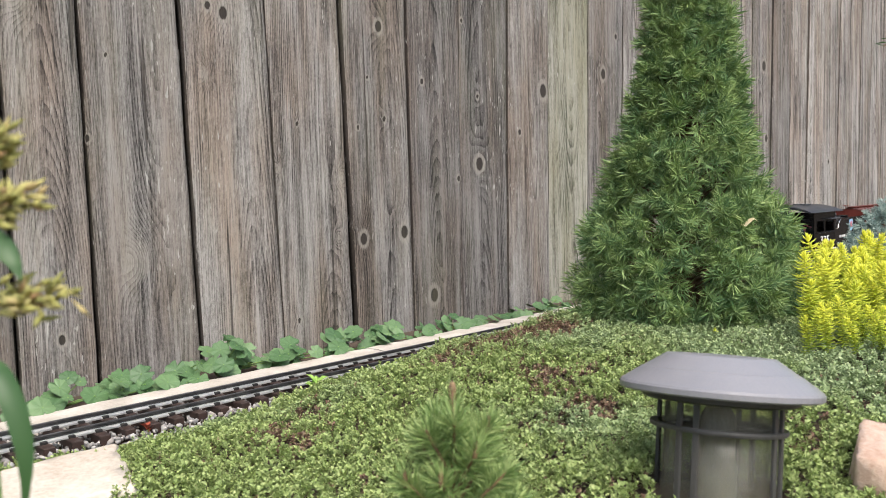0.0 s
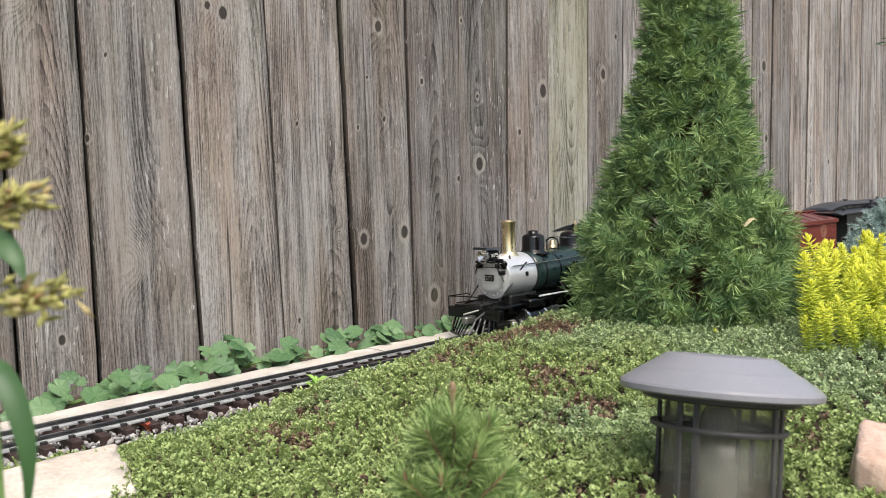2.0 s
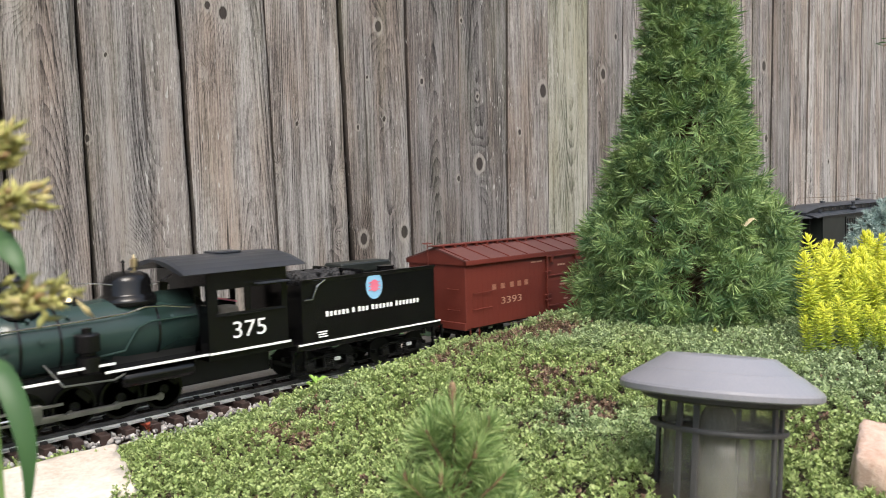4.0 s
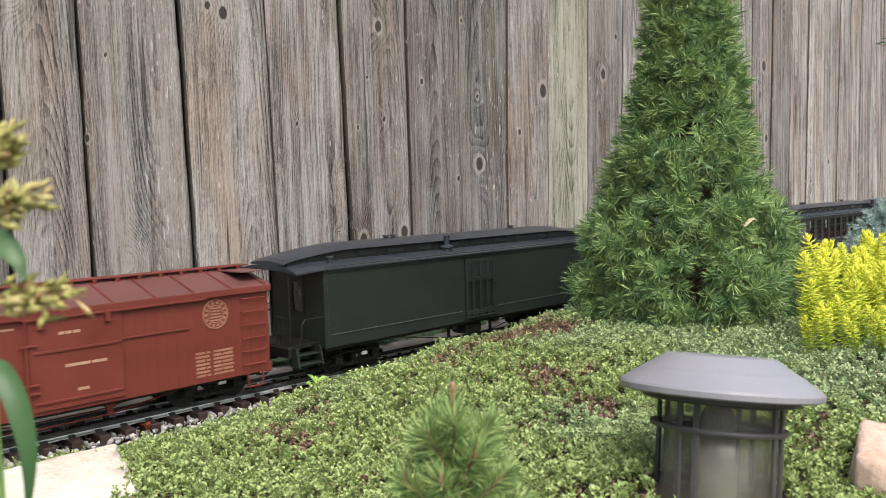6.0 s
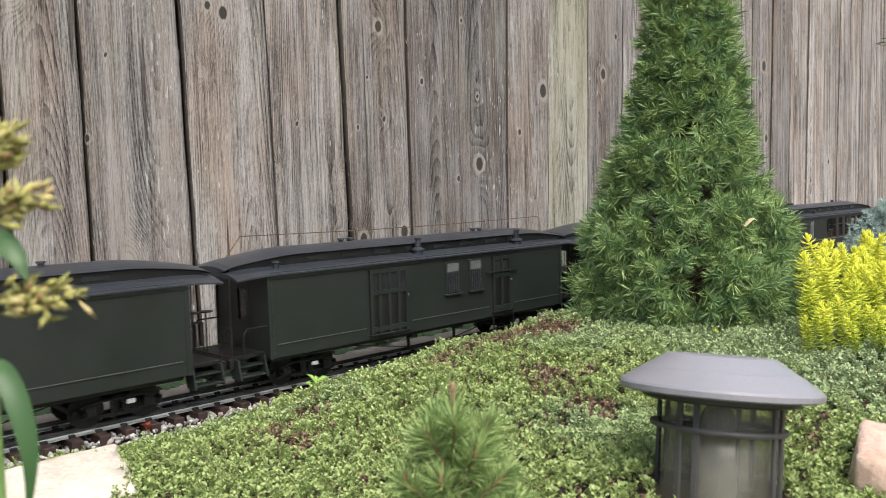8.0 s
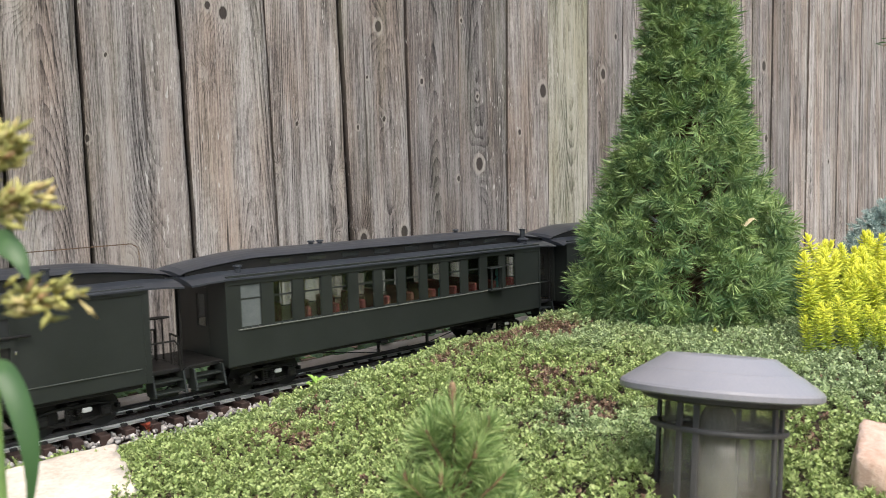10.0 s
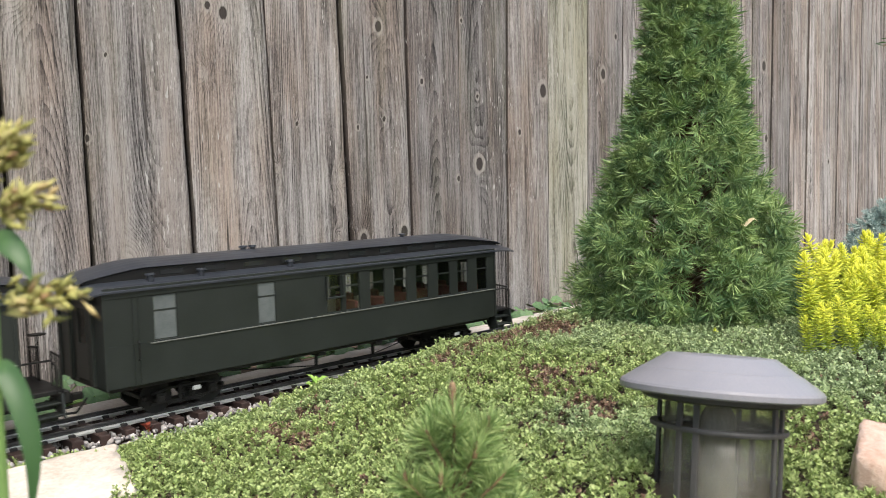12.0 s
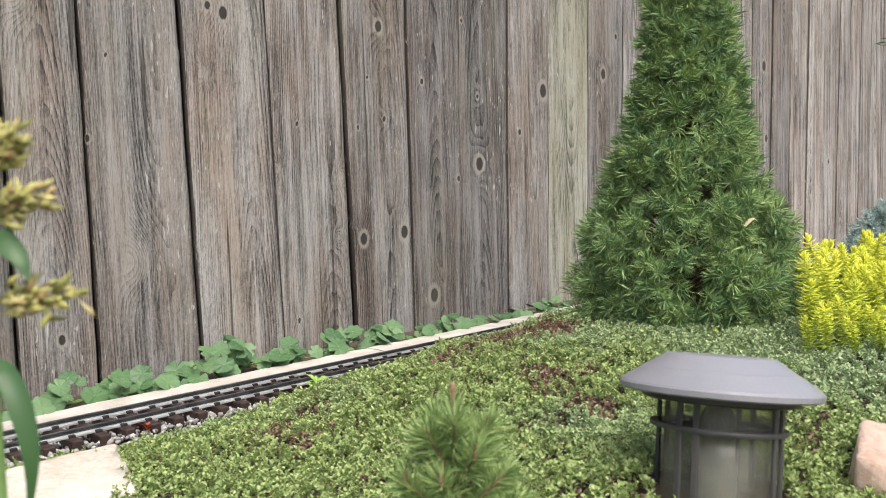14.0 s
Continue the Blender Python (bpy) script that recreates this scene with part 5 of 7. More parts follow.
def platform(car, x, s, railing=True):
    """Open end platform with steps, brake wheel and railing; s points outwards."""
    a, b = sorted((x, x + s * 0.047))
    part("platform_deck", box(bmesh.new(), a, b, -0.046, 0.046, 0.043, 0.0475, 0.0006), MAT_FRAME, car)
    part("end_beam", box(bmesh.new(), x + s * 0.047 - 0.003, x + s * 0.047 + 0.003, -0.05, 0.05, 0.034, 0.046, 0.0008), MAT_FRAME, car)
    for side in (-1, 1):
        for z, d in ((0.0345, 0.000), (0.0235, 0.005)):
            bm = box(bmesh.new(), a + 0.007, b - 0.007, *sorted((side * (0.036 + d), side * (0.053 + d))), z, z + 0.0018, 0.0003)
            box(bm, a + 0.007, b - 0.007, *sorted((side * (0.036 + d), side * (0.0372 + d))), z - 0.007, z + 0.001)
            part("step_tread", bm, MAT_COACH, car)
        for xx in (a + 0.006, b - 0.006):
            pr = [(side * 0.034, 0.045), (side * 0.054, 0.045), (side * 0.060, 0.0215), (side * 0.040, 0.0215)]
            part("step_side", prism(bmesh.new(), pr, xx - 0.0009, xx + 0.0009), MAT_COACH, car)
        if railing:
            e = x + s * 0.044
            bm = pipe(bmesh.new(), [(x + s * 0.004, side * 0.058, 0.080), (x + s * 0.030, side * 0.058, 0.080), (x + s * 0.035, side * 0.058, 0.074), (x + s * 0.036, side * 0.057, 0.046)], 0.0011)
            part("hand_rail", bm, MAT_FRAME, car)
            bm = pipe(bmesh.new(), [(e, side * 0.044, 0.046), (e, side * 0.044, 0.080), (e, side * 0.020, 0.082), (e, side * 0.020, 0.046)], 0.0011)
            for y in (0.027, 0.032, 0.038):
                rod(bm, (e, side * y, 0.047), (e, side * y, 0.080), 0.0006, seg=5)
            part("end_railing", bm, MAT_FRAME, car)
            part("roof_post", rod(bmesh.new(), (e, side * 0.046, 0.046), (e, side * 0.046, EAVE), 0.0010, seg=6), MAT_FRAME, car)
    e = x + s * 0.043
    bm = rod(bmesh.new(), (e, 0.014, 0.046), (e, 0.014, 0.096), 0.0011, seg=6)
    lathe(bm, [(0.0070, 0), (0.0088, 0.0004), (0.0088, 0.0015), (0.0070, 0.0018)], (e, 0.014, 0.095), "Z", 16)
    rod(bm, (e - 0.008, 0.014, 0.096), (e + 0.008, 0.014, 0.096), 0.0006, seg=5)
    rod(bm, (e, 0.006, 0.096), (e, 0.022, 0.096), 0.0006, seg=5)
    part("brake_wheel", bm, MAT_FRAME, car)
    coupler(car, x + s * 0.047, s)


def end_wall(car, x, s, door=True):
    t = 0.0018
    a, b = sorted((x, x - s * t))
    bm = bmesh.new()
    for y0, y1 in ((-HALF, -0.016), (0.016, HALF)):
        box(bm, a, b, y0, y1, SILL, EAVE + 0.002)
    box(bm, a, b, -0.016, 0.016, 0.128, EAVE + 0.006)
    for y in (-HALF, HALF):
        box(bm, x - 0.002, x + 0.002, y - 0.001, y + 0.001, SILL, EAVE)
    part("end_wall", bm, MAT_COACH, car)
    xm = x - s * 0.0007
    bm = bmesh.new()
    for y0, y1, z0, z1 in ((-0.016, 0.016, SILL + 0.004, 0.082), (-0.016, -0.010, 0.082, 0.128), (0.010, 0.016, 0.082, 0.128), (-0.010, 0.010, 0.120, 0.128)):
        box(bm, xm - 0.0012, xm + 0.0012, y0, y1, z0, z1)
    d = part("end_door", bm, MAT_COACH, car)
    part("pane", box(bmesh.new(), xm - 0.0003, xm + 0.0003, -0.010, 0.010, 0.082, 0.120), MAT_PANE, d)
    part("door_knob", lathe(bmesh.new(), [(0.0012, 0), (0.0014, 0.002), (0, 0.0028)], (xm + s * 0.001, -0.013, 0.078), "X", 8), MAT_BRASS, d)


def underframe(car, L, q1, q2, y=0.040):
    bm = box(bmesh.new(), 0.004, L - 0.004, -0.052, 0.052, 0.0345, SILL + 0.001, 0.0008)
    box(bm, 0.02, L - 0.02, -0.007, 0.007, 0.027, 0.036)
    part("underframe", bm, MAT_FRAME, car)
    for s in (-1, 1):
        bm = pipe(bmesh.new(), [(0.115, s * y, 0.036), (q1, s * y, 0.0165), (q2, s * y, 0.0165), (L - 0.115, s * y, 0.036)], 0.0007, 5)
        rod(bm, ((q1 + q2) / 2 - 0.008, s * y, 0.0165), ((q1 + q2) / 2 + 0.008, s * y, 0.0165), 0.0016, seg=6)
        part("truss_rod", bm, MAT_FRAME, car)
        for q in (q1, q2):
            part("queen_post", box(bmesh.new(), q - 0.0016, q + 0.0016, s * y - 0.002, s * y + 0.002, 0.0165, 0.036, 0.0004), MAT_FRAME, car)
    for q in (q1, q2):
        part("cross_beam", box(bmesh.new(), q - 0.006, q + 0.006, -0.054, 0.054, 0.031, 0.0355, 0.0006), MAT_FRAME, car)


def panel_door(car, x0, x1, panes, low=0.046, high=0.132):
    """A sliding baggage door: glazed lights over tall panels."""
    d = part("baggage_door", box(bmesh.new(), x0, x1, -HALF - 0.0006, -HALF + 0.001, low, high), MAT_FRAME, car)
    bm = bmesh.new()
    f = 0.0052
    box(bm, x0, x1, -HALF - 0.0026, -HALF, high - f, high)
    box(bm, x0, x1, -HALF - 0.0026, -HALF, 0.0985, 0.1045)
    box(bm, x0, x1, -HALF - 0.0026, -HALF, 0.0500, 0.0560)
    w = (x1 - x0) / panes
    for i in range(panes + 1):
        c = min(max(x0 + w * i, x0 + f / 2), x1 - f / 2)
        box(bm, c - f / 2, c + f / 2, -HALF - 0.0025, -HALF, low, high)
    part("door_frame", bm, MAT_COACH, d)
    part("door_sill", box(bmesh.new(), x0 - 0.002, x1 + 0.002, -HALF - 0.0038, -HALF, low - 0.002, low + 0.0006, 0.0004), MAT_FRAME, d)
    for i in range(panes):
        part("pane", box(bmesh.new(), x0 + w * i + f / 2, x0 + w * (i + 1) - f / 2, -HALF - 0.0011, -HALF - 0.0004, 0.1045, high - f), MAT_DARK_PANE, d)
    part("handle", box(bmesh.new(), x1 - 0.0015, x1 + 0.0006, -HALF - 0.0036, -HALF - 0.001, 0.091, 0.0945, 0.0004), MAT_STEEL, d)


def closed_side(car, L, belt, gaps):
    part("body", box(bmesh.new(), 0.0015, L - 0.0015, -HALF, HALF, SILL, EAVE + 0.003, 0.0006), MAT_COACH, car)
    part("letter_board", box(bmesh.new(), -0.0015, L + 0.0015, -HALF - 0.0014, HALF + 0.0014, LETTER - 0.0005, EAVE + 0.001, 0.0004), MAT_COACH, car)
    edge = [0.008] + [v for g in gaps for v in g] + [L - 0.008]
    for a, b in zip(edge[::2], edge[1::2]):
        part("belt_rail", box(bmesh.new(), a, b, -HALF - 0.0011, -HALF + 0.0005, belt, belt + 0.0013, 0.0004), MAT_BELT_DULL, car)
    for x in (0.0015, L - 0.0015):
        for s in (-1, 1):
            part("corner_post", box(bmesh.new(), x - 0.0022, x + 0.0022, s * HALF - 0.0010, s * HALF + 0.0010, SILL, EAVE, 0.0004), MAT_COACH, car)


def glazed_side(car, L, s, wins, z0, z1, belt, blinds=(), front=0.0, belt_from=0.012):
    """A hollow side: panels round the openings, sash bars and panes."""
    y0, y1 = sorted((s * HALF, s * (HALF - 0.0022)))
    part("lower_side", box(bmesh.new(), front, L, y0, y1, SILL, z0, 0.0003), MAT_COACH, car)
    part("letter_board", box(bmesh.new(), front - 0.001, L + 0.001, *sorted((s * (HALF + 0.0012), s * (HALF - 0.0022))), z1, EAVE + 0.004, 0.0003), MAT_COACH, car)
    # the highlight along the belt is painted in by its lighter colour
    part("belt_rail", box(bmesh.new(), front + belt_from, L, *sorted((s * (HALF + 0.0016), s * (HALF - 0.0004))), belt, belt + 0.0015, 0.0005), MAT_BELT, car)
    x = front
    for a, b in wins + [(L, L)]:
        if a - x > 0.0004:
            part("pillar", box(bmesh.new(), x, a, y0, y1, z0, z1), MAT_COACH, car)
        x = b
    for i, (a, b) in enumerate(wins):
        ym = s * (HALF - 0.0014)
        zm = z1 - 0.017
        bm = bmesh.new()
        for u0, u1, w0, w1 in ((a, b, zm - 0.0010, zm + 0.0010), (a, a + 0.0012, z0, z1), (b - 0.0012, b, z0, z1), (a, b, z0, z0 + 0.0012), (a, b, z1 - 0.0012, z1)):
            box(bm, u0, u1, ym - 0.0005, ym + 0.0005, w0, w1)
        sash = part("sash", bm, MAT_COACH, car)
        part("pane", box(bmesh.new(), a + 0.0012, b - 0.0012, ym - 0.0002, ym + 0.0002, z0 + 0.0012, z1 - 0.0012), MAT_BLIND if i in blinds else MAT_PANE, sash, "whitened opaque pane" if i in blinds else "")


def coach_inside(car, L, x0, x1, figures=()):
    for z0, z1 in ((SILL + 0.004, 0.0825), (LETTER - 0.002, EAVE)):
        part("wall_lining", box(bmesh.new(), 0.004, L - 0.004, HALF - 0.0046, HALF - 0.0028, z0, z1), MAT_INSIDE, car)
    part("cabin_floor", box(bmesh.new(), 0.004, L - 0.004, -HALF + 0.003, HALF - 0.003, SILL + 0.0015, SILL + 0.004), MAT_INSIDE, car)
    part("cabin_ceiling", box(bmesh.new(), 0.004, L - 0.004, -HALF + 0.003, HALF - 0.003, EAVE + 0.0005, EAVE + 0.0025), MAT_INSIDE, car)
    n = int((x1 - x0) / 0.041)
    for i in range(n):
        x = x0 + (i + 0.5) * (x1 - x0) / n
        for s in (-1, 1):
            bm = box(bmesh.new(), x - 0.010, x + 0.008, s * 0.033 - 0.020, s * 0.033 + 0.020, SILL + 0.004, 0.064, 0.002)
            box(bm, x + 0.004, x + 0.009, s * 0.033 - 0.020, s * 0.033 + 0.020, 0.064, 0.094, 0.002)
            part("seat", bm, MAT_SEAT, car)
    for x, y, mt in figures:
        bm = lathe(bmesh.new(), [(0.0052, 0.062), (0.0075, 0.070), (0.0062, 0.090), (0.0028, 0.096), (0.0048, 0.100), (0.0044, 0.108), (0, 0.111)], (x, y, 0), "Z", 12)
        part("toy_figure", bm, mt, car, "plain painted toy figure")


def car_thing(name, off, label):
    e = thing(name, pose(off, TRACK_Y, HEAD), label, "railway car", "cars of the model train")
    TRAIN.append((e, off))
    return e


def baggage_car():
    L = 0.556
    car = car_thing("baggage_car", 1.195, "dark green model baggage car with black clerestory roof")
    closed_side(car, L, 0.0555, [(0.244, 0.320)])
    panel_door(car, 0.251, 0.315, 4)
    roof_parts(car, L, 0.044, 0.042)
    for x in (-0.0006, L + 0.0006):
        end_wall(car, x, -1 if x < 0.1 else 1)
    platform(car, 0, -1, True)
    platform(car, L, 1, False)
    underframe(car, L, 0.235, 0.326)
    part("battery_box", box(bmesh.new(), 0.262, 0.297, -0.05, -0.02, 0.019, 0.034, 0.002), MAT_FRAME, car)
    for x in (0.064, L - 0.07):
        truck(car, x)
    roof_vent(car, 0.232, -0.0445, True)
    for x, y in ((0.02, -0.046), (0.154, 0.0), (0.168, 0.0), (0.429, 0.0)):
        roof_vent(car, x, y)


def mail_car():
    L = 0.561
    car = car_thing("mail_car", 1.8545, "dark green model mail car with barred windows and roof wire")
    closed_side(car, L, 0.0555, [(0.144, 0.224), (0.384, 0.440)])
    panel_door(car, 0.1505, 0.2177, 4)
    panel_door(car, 0.3905, 0.4330, 2, 0.048, 0.131)
    roof_parts(car, L, 0.044, 0.042)
    for a, b in ((0.2915, 0.3205), (0.3395, 0.3675)):
        w = part("window_frame", box(bmesh.new(), a, b, -HALF - 0.0014, -HALF, 0.0850, 0.1310, 0.0003), MAT_COACH, car)
        part("blind", box(bmesh.new(), a + 0.003, b - 0.003, -HALF - 0.0018, -HALF - 0.001, 0.1165, 0.1285), MAT_BLIND, w, "pale pulled-down blind")
        part("pane", box(bmesh.new(), a + 0.003, b - 0.003, -HALF - 0.0017, -HALF - 0.001, 0.0870, 0.1150), MAT_DARK_PANE, w)
        for k in range(5):
            x = a + 0.005 + k * (b - a - 0.010) / 4
            part("window_bar", rod(bmesh.new(), (x, -HALF - 0.0026, 0.0865), (x, -HALF - 0.0026, 0.1160), 0.0006, seg=5), MAT_ROOF, w)
        part("window_sill", box(bmesh.new(), a - 0.003, b + 0.003, -HALF - 0.0040, -HALF, 0.0825, 0.0850, 0.0005), MAT_COACH, w)
    part("catcher_arm", rod(bmesh.new(), (0.375, -HALF - 0.004, 0.108), (0.446, -HALF - 0.004, 0.108), 0.0013, seg=6), MAT_FRAME, car)
    bm = pipe(bmesh.new(), [(0.388, -HALF - 0.003, 0.042), (0.388, -HALF - 0.004, 0.023), (0.434, -HALF - 0.004, 0.023), (0.434, -HALF - 0.003, 0.042)], 0.0010)
    part("step_stirrup", bm, MAT_FRAME, car)
    for x in (-0.0006, L + 0.0006):
        end_wall(car, x, -1 if x < 0.1 else 1)
    platform(car, 0, -1, True)
    platform(car, L, 1, True)
    underframe(car, L, 0.235, 0.326)
    for x in (0.064, L - 0.07):
        truck(car, x)
    roof_vent(car, 0.2547, -0.0445, True)
    roof_vent(car, 0.4687, -0.0445, True)
    for x, y in ((0.02, -0.046), (0.154, 0.0), (0.168, 0.0), (0.415, 0.0), (0.43, 0.0)):
        roof_vent(car, x, y)
    pts = [(-0.02, 0.0, EAVE + 0.020)] + [(0.0 + 0.575 * k / 8, 0.0, EAVE + 0.0445 - 0.0030 * math.sin(math.pi * k / 8)) for k in range(9)] + [(0.583, 0.0, EAVE + 0.040), (0.585, 0.0, EAVE + 0.018)]
    part("roof_wire", pipe(bmesh.new(), pts, 0.0006, 5), MAT_BARK, car, "thin brown wire along the roof")


def passenger_coach():
    L = 0.559
    car = car_thing("passenger_coach", 2.51, "dark green model passenger coach with a row of windows")
    w = [(0.0165, 0.044), (0.0605, 0.0875), (0.1030, 0.130), (0.1455, 0.1725), (0.188, 0.2145), (0.229, 0.2555), (0.270, 0.2965), (0.311, 0.3370), (0.3530, 0.3780), (0.3935, 0.4190), (0.4360, 0.4625), (0.4770, 0.5010)]
    for s in (-1, 1):
        glazed_side(car, L, s, w, 0.0825, LETTER - 0.002, 0.0800, (0,))
    roof_parts(car, L, 0.044, 0.042)
    coach_inside(car, L, 0.09, 0.52, ((0.362, -0.038, MAT_TEAL), (0.155, -0.038, MAT_BLIND), (0.485, -0.038, MAT_TEAL)))
    part("awning", box(bmesh.new(), 0.434, 0.465, -HALF - 0.009, -HALF, 0.1135, 0.1150, 0.0004), MAT_COACH, car)
    bm = bmesh.new()
    for a in (0.436, 0.460):
        box(bm, a, a + 0.002, -HALF - 0.008, -HALF - 0.0064, 0.082, 0.114)
    box(bm, 0.434, 0.465, -HALF - 0.009, -HALF, 0.0800, 0.0825, 0.0004)
    part("bay_frame", bm, MAT_COACH, car)
    for x in (-0.0006, L + 0.0006):
        end_wall(car, x, -1 if x < 0.1 else 1)
    platform(car, 0, -1, False)
    platform(car, L, 1, True)
    underframe(car, L, 0.235, 0.326)
    for x in (0.064, L - 0.07):
        truck(car, x)
    roof_vent(car, 0.539, -0.0445, True)
    for x, y in ((0.023, -0.046), (0.160, 0.0), (0.174, 0.0), (0.432, 0.0)):
        roof_vent(car, x, y)


def rear_coach():
    L = 0.589
    car = car_thing("rear_coach", 3.153, "dark green model combine coach with open rear platform")
    w = [(0.0505, 0.0775), (0.1770, 0.2015), (0.2755, 0.2990), (0.3050, 0.3285), (0.3450, 0.3710), (0.3860, 0.4105), (0.4270, 0.4510), (0.4690, 0.4940), (0.5090, 0.5310), (0.5500, 0.5725)]
    for s in (-1, 1):
        glazed_side(car, L, s, w, 0.0840, LETTER - 0.002, 0.0810, (0, 1), 0.0, 0.046)
    roof_parts(car, L, 0.016, 0.042)
    coach_inside(car, L, 0.30, 0.575)
    part("partition", box(bmesh.new(), 0.268, 0.2715, -HALF + 0.003, HALF - 0.003, SILL, EAVE), MAT_INSIDE, car)
    bm = bmesh.new()
    box(bm, 0.273, 0.301, -HALF - 0.005, -HALF, 0.1020, 0.1042, 0.0004)
    for a in (0.2735, 0.2985):
        box(bm, a, a + 0.002, -HALF - 0.004, -HALF, 0.104, 0.130)
    part("window_shelf", bm, MAT_COACH, car)
    for a in (0.028, 0.034):
        part("side_batten", box(bmesh.new(), a, a + 0.0016, -HALF - 0.0010, -HALF, SILL, LETTER - 0.002), MAT_COACH, car)
    part("grab_iron", pipe(bmesh.new(), [(0.033, -HALF, 0.066), (0.033, -HALF - 0.003, 0.068), (0.033, -HALF - 0.003, 0.084), (0.033, -HALF, 0.086)], 0.0008), MAT_FRAME, car)
    for x in (-0.0006, L + 0.0006):
        end_wall(car, x, -1 if x < 0.1 else 1)
    for y in (-0.030, 0.030):
        part("end_post", box(bmesh.new(), -0.004, 0.0, y - 0.003, y + 0.003, SILL, EAVE, 0.0006), MAT_COACH, car)
    coupler(car, -0.004, -1)
    platform(car, L, 1, True)
    underframe(car, L, 0.27, 0.363)
    for x in (0.095, L - 0.075):
        truck(car, x)
    for x, y in ((0.056, -0.046), (0.116, -0.0445), (0.234, -0.0445), (0.197, 0.0), (0.210, 0.0), (0.458, 0.0)):
        roof_vent(car, x, y)
    for y in (-0.042, -0.030):
        bm = lathe(bmesh.new(), [(0.0028, -0.002), (0.0040, 0), (0.0040, 0.006), (0.0026, 0.008), (0.0026, 0.011), (0, 0.012)], (L + 0.010, y, 0.112 if y < -0.04 else 0.124), "Z", 10)
        part("marker_lamp", bm, MAT_BLACK, car)
    bm = lathe(bmesh.new(), [(0.0075, -0.0006), (0.0092, 0), (0.0075, 0.0006)], (L + 0.004, -0.044, 0.094), "X", 16)
    part("end_ladder_ring", bm, MAT_FRAME, car)


# ---- the red boxcar
def boxcar():
    L, S0, E = 0.4515, 0.0285, 0.1285
    car = car_thing("boxcar", 0.659, "rust red wooden model boxcar with faded cream lettering")
    n = 40
    part("body", box(bmesh.new(), 0.0015, L - 0.0015, -HALF + 0.0012, HALF - 0.0012, S0 + 0.002, E), MAT_RED, car)
    w = (L - 0.003) / n
    bm = box(bmesh.new(), 0.00003, w - 0.00003, 0, 0.0016, S0, E, 0.00014)
    me = bpy.data.meshes.new("side_board")
    bm.to_mesh(me)
    bm.free()
    me.materials.append(MAT_RED)
    for i in range(n):
        share("side_board", me, car, pose(0.0015 + w * i, -HALF + 0.00003 * ((i * 7) % 3 - 1), 0))
    part("far_side", box(bmesh.new(), 0.0015, L - 0.0015, HALF - 0.0014, HALF, S0, E), MAT_RED, car)
    for x in (0.0, L):
        part("end_panel", box(bmesh.new(), x - 0.0015, x + 0.0015, -HALF, HALF, S0, E + 0.004, 0.0005), MAT_RED, car)
        s = -1 if x < 0.1 else 1
        part("end_fascia", loft(bmesh.new(), [(x + s * 0.0015, [(-0.064, E - 0.006), (0.064, E - 0.006), (0.064, E + 0.001), (0, E + 0.019), (-0.064, E + 0.001)]), (x + s * 0.0035, [(-0.064, E - 0.006), (0.064, E - 0.006), (0.064, E + 0.001), (0, E + 0.019), (-0.064, E + 0.001)])]), MAT_RED, car)
        part("end_beam", box(bmesh.new(), x - 0.004, x + 0.004, -HALF, HALF, S0 - 0.002, S0 + 0.009, 0.0008), MAT_RED, car)
        for k in range(6):
            z = 0.040 + 0.0155 * k
            for y in ((-0.046, -0.026) if k in (1, 3) else (0.030, 0.056),):
                bm = pipe(bmesh.new(), [(x + s * 0.0015, y[0], z), (x + s * 0.005, y[0], z), (x + s * 0.005, y[1], z), (x + s * 0.0015, y[1], z)], 0.0007, 5)
                part("grab_iron", bm, MAT_RED, car)
        bm = rod(bmesh.new(), (x + s * 0.007, 0.012, 0.034), (x + s * 0.007, 0.012, E + 0.027), 0.0009, seg=6)
        lathe(bm, [(0.0068, 0), (0.0082, 0.0004), (0.0082, 0.0014), (0.0068, 0.0018)], (x + s * 0.007, 0.012, E + 0.024), "Z", 14)
        rod(bm, (x + s * 0.007 - 0.008, 0.012, E + 0.025), (x + s * 0.007 + 0.008, 0.012, E + 0.025), 0.0005, seg=5)
        if s < 0:
            part("brake_staff", bm, MAT_RED, car)
        else:
            bm.free()
        coupler(car, x, s)
    # roof: sloping sheets between raised seams, and planks along the ridge
    for side in (-1, 1):
        pr = [(side * 0.0645, E - 0.001), (side * 0.0645, E + 0.0012), (0, E + 0.0195), (0, E + 0.0170)]
        part("roof_slope", prism(bmesh.new(), pr, -0.004, L + 0.004), MAT_RED_ROOF, car)
        for k in range(11):
            x = 0.004 + (L - 0.008) * k / 10
            pr = [(side * 0.0648, E + 0.0008), (side * 0.0648, E + 0.0024), (0, E + 0.0208), (0, E + 0.0190)]
            part("roof_seam", prism(bmesh.new(), pr, x - 0.0009, x + 0.0009), MAT_RED, car)
        part("eave_board", box(bmesh.new(), -0.0035, L + 0.0035, *sorted((side * 0.0652, side * (HALF - 0.001))), E - 0.0062, E + 0.0006, 0.0004), MAT_RED, car)
    for y in (-0.0068, 0.0, 0.0068):
        part("running_board", box(bmesh.new(), -0.008, L + 0.008, y - 0.0030, y + 0.0030, E + 0.0205, E + 0.0220, 0.0003), MAT_RED, car)
    for k in range(19):
        x = 0.006 + (L - 0.012) * k / 18
        part("roof_cleat", box(bmesh.new(), x - 0.002, x + 0.002, -0.011, 0.011, E + 0.0150, E + 0.0206), MAT_RED, car)
